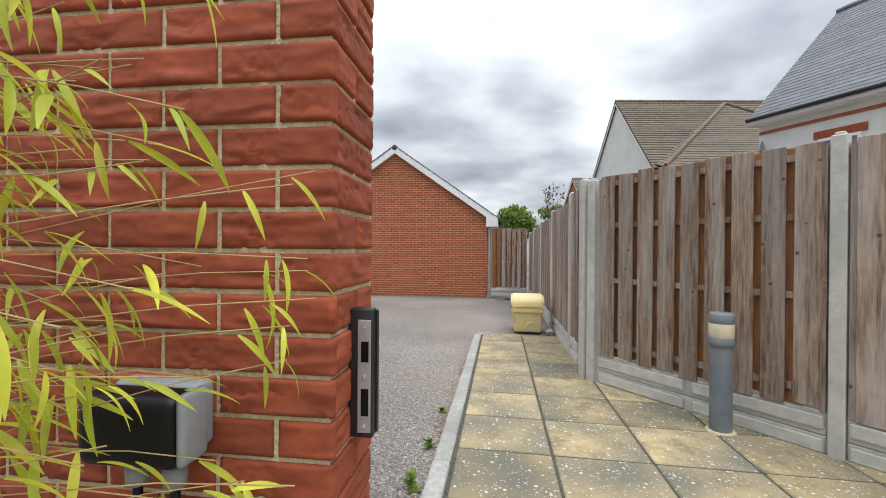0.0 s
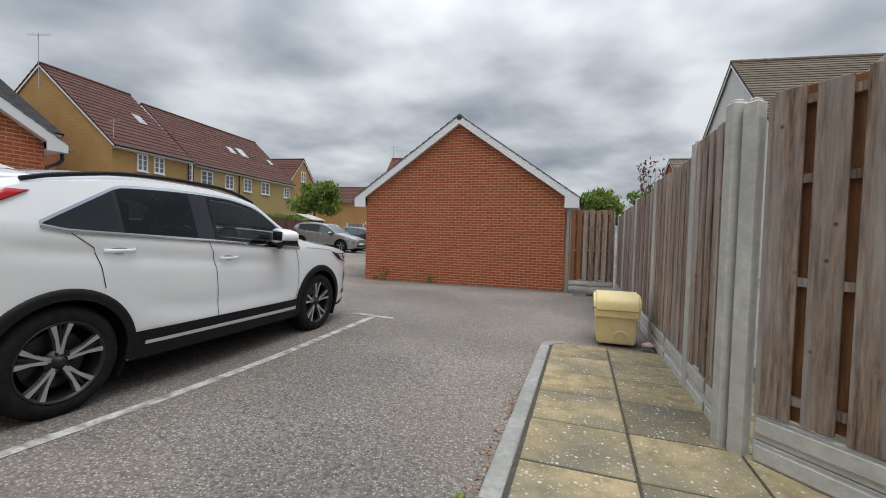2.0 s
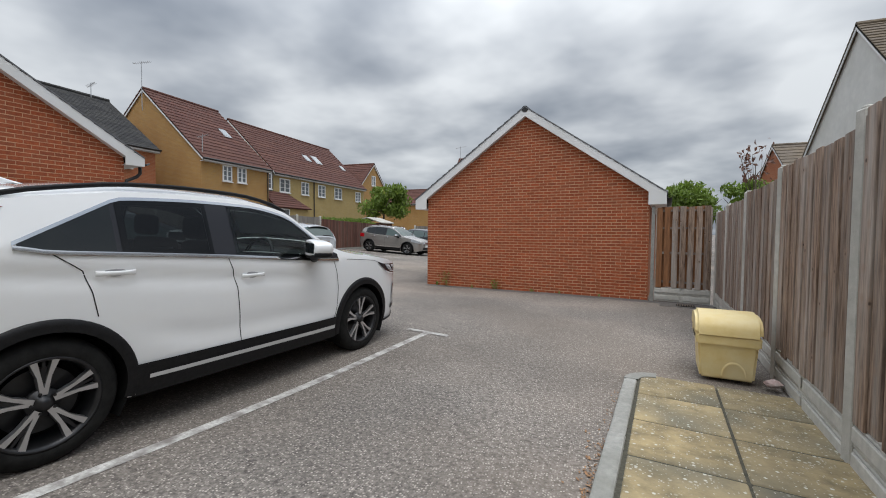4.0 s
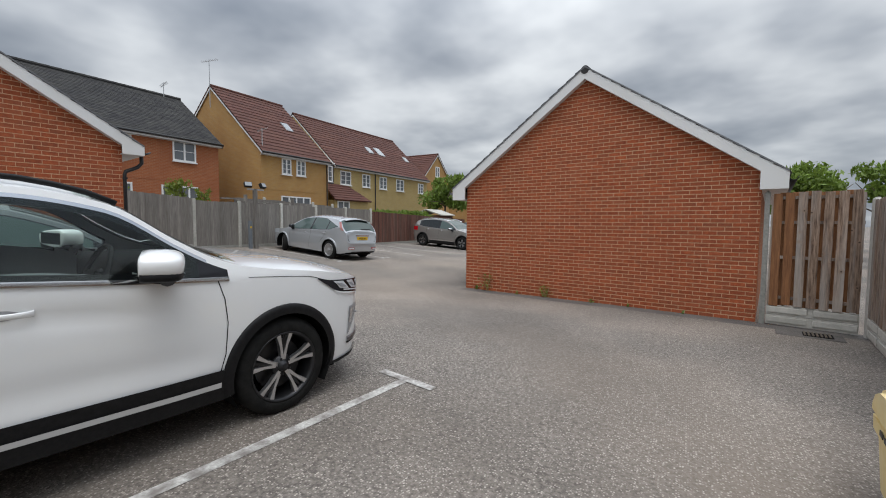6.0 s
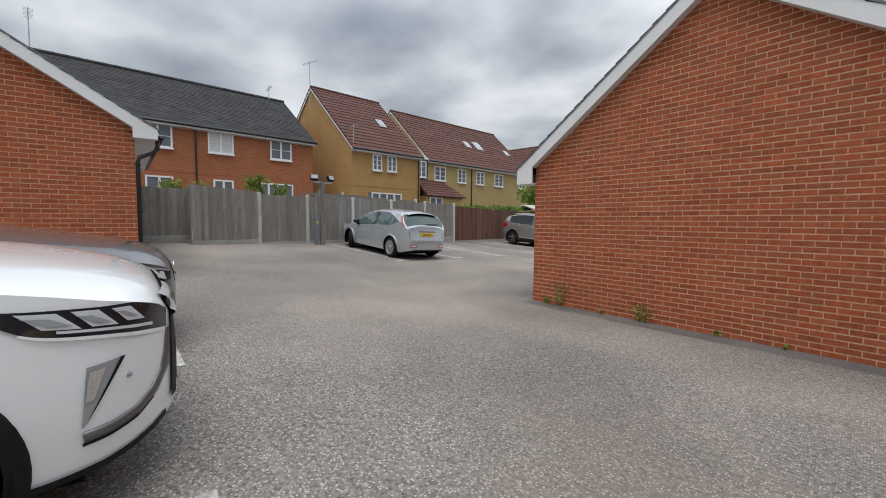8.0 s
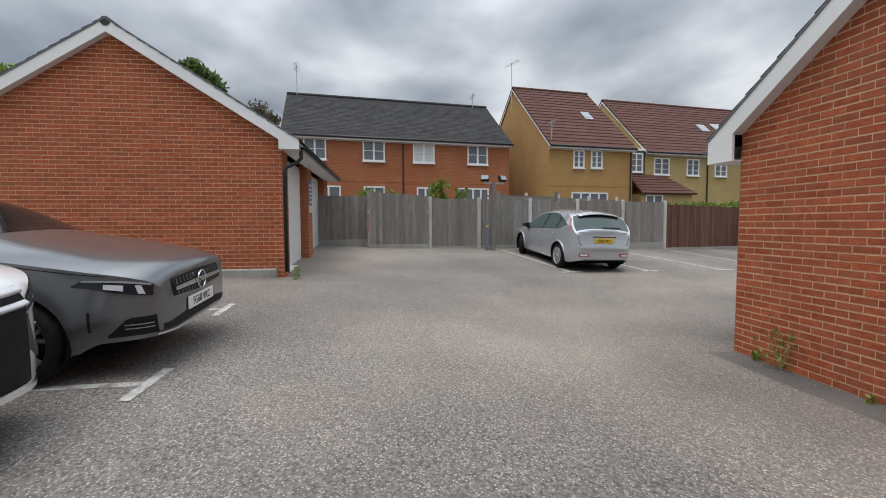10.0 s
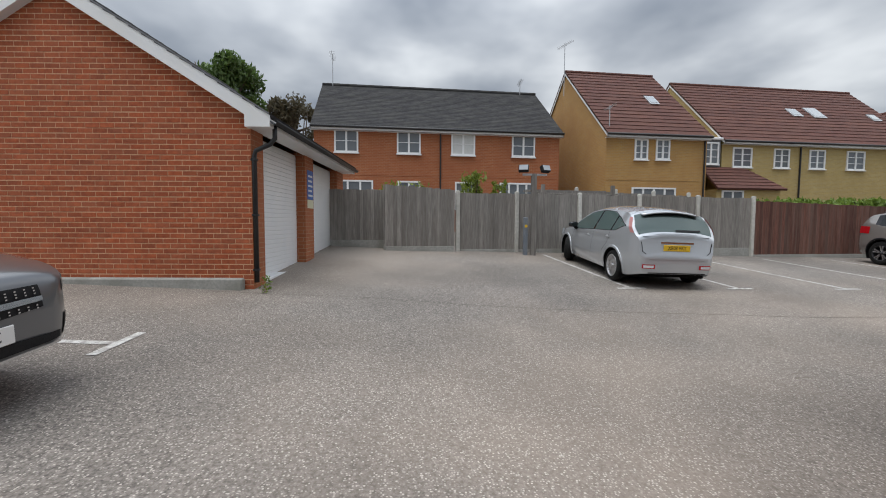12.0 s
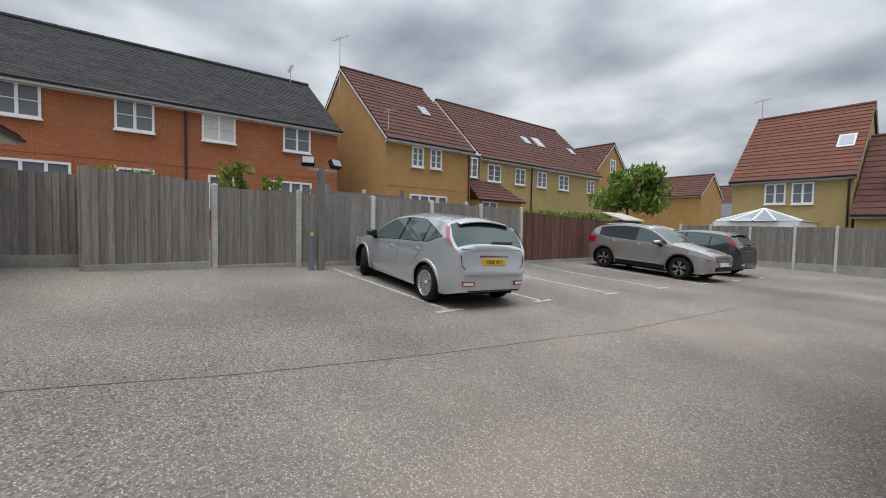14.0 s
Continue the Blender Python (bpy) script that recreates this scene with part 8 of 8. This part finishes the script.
tagged(new("fallen_leaves", mesh_of("fallen_leaves", bm, mat("dry_leaf", (0.20, 0.10, 0.05), (0.34, 0.20, 0.10), scale=30, rough=0.8, vary=0.3))), "dry brown leaves along kerb and wall", "leaves", kind="stuff")


# ---- bricks, slabs and kerb stones: each a piece of its own near the walk ----
def brick_mesh(name, ln, material, h=0.065, proud=0.012, r=0.003):
    bm = boxm(-ln / 2, ln / 2, -proud, 0.0, 0.0, h)
    fr = [v for v in bm.verts if v.co.y < -proud * 0.5]
    for v in fr:
        v.co.x *= (ln / 2 - r) / (ln / 2)
        v.co.z = r if v.co.z < h / 2 else h - r
    return mesh_of(name, bm, material)


BRICK_FULL = brick_mesh("brick", 0.205, M_BRICK, 0.060)
BRICK_HALF = brick_mesh("brick", 0.1, M_BRICK, 0.060)


def gable_bricks(g, width, base, apex, slope, rows_single, seed, pitch):
    """The brick face of a gable: the lowest rows as single bricks, the rest as one joined sheet of bricks."""
    rnd = random.Random(seed)
    h = width / 2
    verts, faces = [], []
    count = 0
    k = 0
    z = base - 0.15
    while z < apex - 0.25:
        lim = min(h, (apex - 0.16 - z) / slope)
        lo, hi = h - lim, h + lim
        u = -(0.105 if k % 2 else 0.0)
        while u < hi:
            a, b = max(u, lo), min(u + 0.205, hi)
            if b - a > 0.03:
                y = 0.006 + rnd.uniform(-0.0015, 0.002)
                full = abs(b - a - 0.205) < 1e-6
                if k < rows_single and count < 300 and z > base - 0.14:
                    m = pose((a + b) / 2, y, z, rnd.uniform(-0.4, 0.4), 0, rnd.uniform(-0.3, 0.3)) @ Matrix.Diagonal((1, 1, (pitch - 0.009) / 0.060, 1))
                    me = BRICK_FULL if full else BRICK_HALF
                    if not full:
                        m = m @ Matrix.Diagonal(((b - a) / 0.1, 1, 1, 1))
                    share("brick", me, g, m)
                    count += 1
                else:
                    i = len(verts)
                    r = 0.003
                    yf = y - 0.012
                    za, zb = z + rnd.uniform(-0.0015, 0.0015), z + pitch - 0.009 + rnd.uniform(-0.001, 0.001)
                    verts += [(a, y, za), (b, y, za), (b, y, zb), (a, y, zb), (a + r, yf, za + r), (b - r, yf, za + r), (b - r, yf, zb - r), (a + r, yf, zb - r)]
                    faces += [(i + 4, i + 5, i + 6, i + 7), (i, i + 1, i + 5, i + 4), (i + 1, i + 2, i + 6, i + 5), (i + 2, i + 3, i + 7, i + 6), (i + 3, i, i + 4, i + 7)]
            u += 0.210
        z += pitch
        k += 1
    me = bpy.data.meshes.new("gable_bricks")
    me.from_pydata(verts, [], faces)
    me.materials.append(M_BRICK)
    ob = new("gable_bricks", me)
    ob.parent = g
    tagged(ob, "stretcher-bond bricks of the gable", kind="stuff")


gable_bricks(GARAGE_FAR, 5.6, -0.22, 4.30, 0.70, 14, 41, 0.069)
gable_bricks(GARAGE_DOORS, 5.5, 0.30, 4.64, 0.63, 14, 42, 0.075)

# the brick pier beside which the walk begins
def creased_brick(ln, seed, h=0.066, proud=0.017):
    """A hand-made brick whose face is folded by shallow horizontal creases."""
    nx, nz = max(10, int(ln / 0.0058)), 13
    bm = bmesh.new()
    g = []
    for i in range(nx + 1):
        row = []
        for k in range(nz + 1):
            u, v = i / nx, k / nz
            x, z = -ln / 2 + ln * u, h * v
            edge = min(u * ln, (1 - u) * ln, v * h, (1 - v) * h)
            y = -proud + 0.004 * max(0.0, 1 - edge / 0.005) ** 2
            q = Vector((x * 13 + seed * 7.1, z * 42 + 2.0 * noise.noise(Vector((x * 30, z * 20, seed))), seed * 3.3))
            line = max(0.0, 1 - abs(noise.noise(q)) * 8.5)
            mask = max(0.0, min(1.0, 1.8 * noise.noise(Vector((x * 9, z * 14, seed + 5.5))) + 0.45))
            y += 0.0052 * line * mask - 0.0012 * noise.noise(Vector((x * 60, z * 60, seed)))
            row.append(bm.verts.new((x, y, z)))
        g.append(row)
    for i in range(nx):
        for k in range(nz):
            bm.faces.new((g[i][k], g[i + 1][k], g[i + 1][k + 1], g[i][k + 1]))
    rim = [g[i][0] for i in range(nx + 1)] + [g[nx][k] for k in range(1, nz + 1)] + [g[i][nz] for i in range(nx - 1, -1, -1)] + [g[0][k] for k in range(nz - 1, 0, -1)]
    back = [bm.verts.new((v.co.x, 0.0, v.co.z)) for v in rim]
    for i in range(len(rim)):
        j = (i + 1) % len(rim)
        bm.faces.new((rim[i], rim[j], back[j], back[i]))
    return mesh_of("brick", bm, M_BRICK_RUMPLED, True)


RB_FULLS = [creased_brick(0.215, k) for k in range(7)]
RB_HALVES = [creased_brick(0.1025, k + 20) for k in range(4)]
rnd = random.Random(77)
for i in range(38):
    z = -0.0992 + 0.075 * i
    jit = lambda: pose(0, rnd.uniform(-0.0015, 0.0015), rnd.uniform(-0.001, 0.001), 0, 0, rnd.uniform(-0.25, 0.25))
    if i < 10 or i > 31:
        runs = 3
    else:
        runs = 7
    if i % 2 == 0:
        for k in range(runs):
            share("brick", rnd.choice(RB_FULLS), PIER, pose(0.0165 - 0.1075 - k * 0.225, 0.0, z) @ jit())
        share("brick", rnd.choice(RB_HALVES), PIER, pose(0, 0.05125, z, 0, 0, 90) @ jit())
        share("brick", rnd.choice(RB_HALVES), PIER, pose(0, 0.1125 + 0.05125, z, 0, 0, 90) @ jit())
    else:
        share("brick", rnd.choice(RB_HALVES), PIER, pose(0.0165 - 0.05125, 0.0, z) @ jit())
        for k in range(runs):
            share("brick", rnd.choice(RB_FULLS), PIER, pose(0.0165 - 0.1125 - 0.1075 - k * 0.225, 0.0, z) @ jit())
        share("brick", rnd.choice(RB_FULLS), PIER, pose(0, 0.1075, z, 0, 0, 90) @ jit())

# paving slabs
rnd = random.Random(5)
slab_meshes = []
for k in range(3):
    bm = boxm(-0.291, 0.291, -0.277, 0.277, -0.03, 0.0, 0.007)
    slab_meshes.append(mesh_of("paving_slab", bm, M_SLAB))
for i in range(-6, 9):
    for j in range(0, 8):
        a = 3.03 + 0.572 * (i - 5) + 0.286
        p = K0 + AX * a + SX * (0.125 + 0.30 + 0.598 * j)
        if a > 4.76 or (p - POST_A).dot(SX) > 0.45 and p.y > 3.9:
            continue
        if (p.x - 1.52) * 0.84 + (p.y - 3.93) * 0.545 > 0.5 and 0.3 < p.y < 4.1:
            continue
        m = pose(p.x, p.y, pave_z(p.x, p.y) + 0.001 + rnd.uniform(0, 0.002))
        m = m @ Euler((math.atan(PY) + rnd.uniform(-0.003, 0.003), -math.atan(PX) + rnd.uniform(-0.003, 0.003), 0)).to_matrix().to_4x4() @ pose(0, 0, 0, 0, 0, -7.2 + rnd.choice((0, 180)))
        share("paving_slab", slab_meshes[rnd.randrange(3)], pavement, m)
# kerb stones along the outer edge, with a rounded corner stone
a = -2.2
while a < 4.55:
    ln = min(0.905, 4.52 - a)
    if ln < 0.05:
        break
    p = K0 + AX * (a + ln / 2) + SX * 0.055
    bm = boxm(-ln / 2 + 0.004, ln / 2 - 0.004, -0.055, 0.055, -0.12, 0.012, 0.018, seg=2)
    part("kerb_stone", bm, M_KERB, pavement, m=pose(p.x, p.y, pave_z(p.x, p.y), 0, 0, 82.8))
    a += 0.915
c = K0 + AX * 4.53 + SX * 0.26
bm = bmesh.new()
ring = []
for k in range(9):
    t = math.pi / 2 * k / 8
    d = -SX * math.cos(t) + AX * math.sin(t)
    ring.append([c + d * 0.26, c + d * 0.14])
for (o0, i0), (o1, i1) in zip(ring, ring[1:]):
    z = pave_z(c.x, c.y) + 0.010
    v = [bm.verts.new((q.x, q.y, z - dz)) for dz in (0, 0.14) for q in (o0, o1, i1, i0)]
    bm.faces.new(v[:4])
    bm.faces.new((v[0], v[1], v[5], v[4]))
    bm.faces.new((v[3], v[2], v[6], v[7]))
bmesh.ops.remove_doubles(bm, verts=bm.verts, dist=0.0005)
part("kerb_stone", bm, M_KERB, pavement, "curved kerb stone")
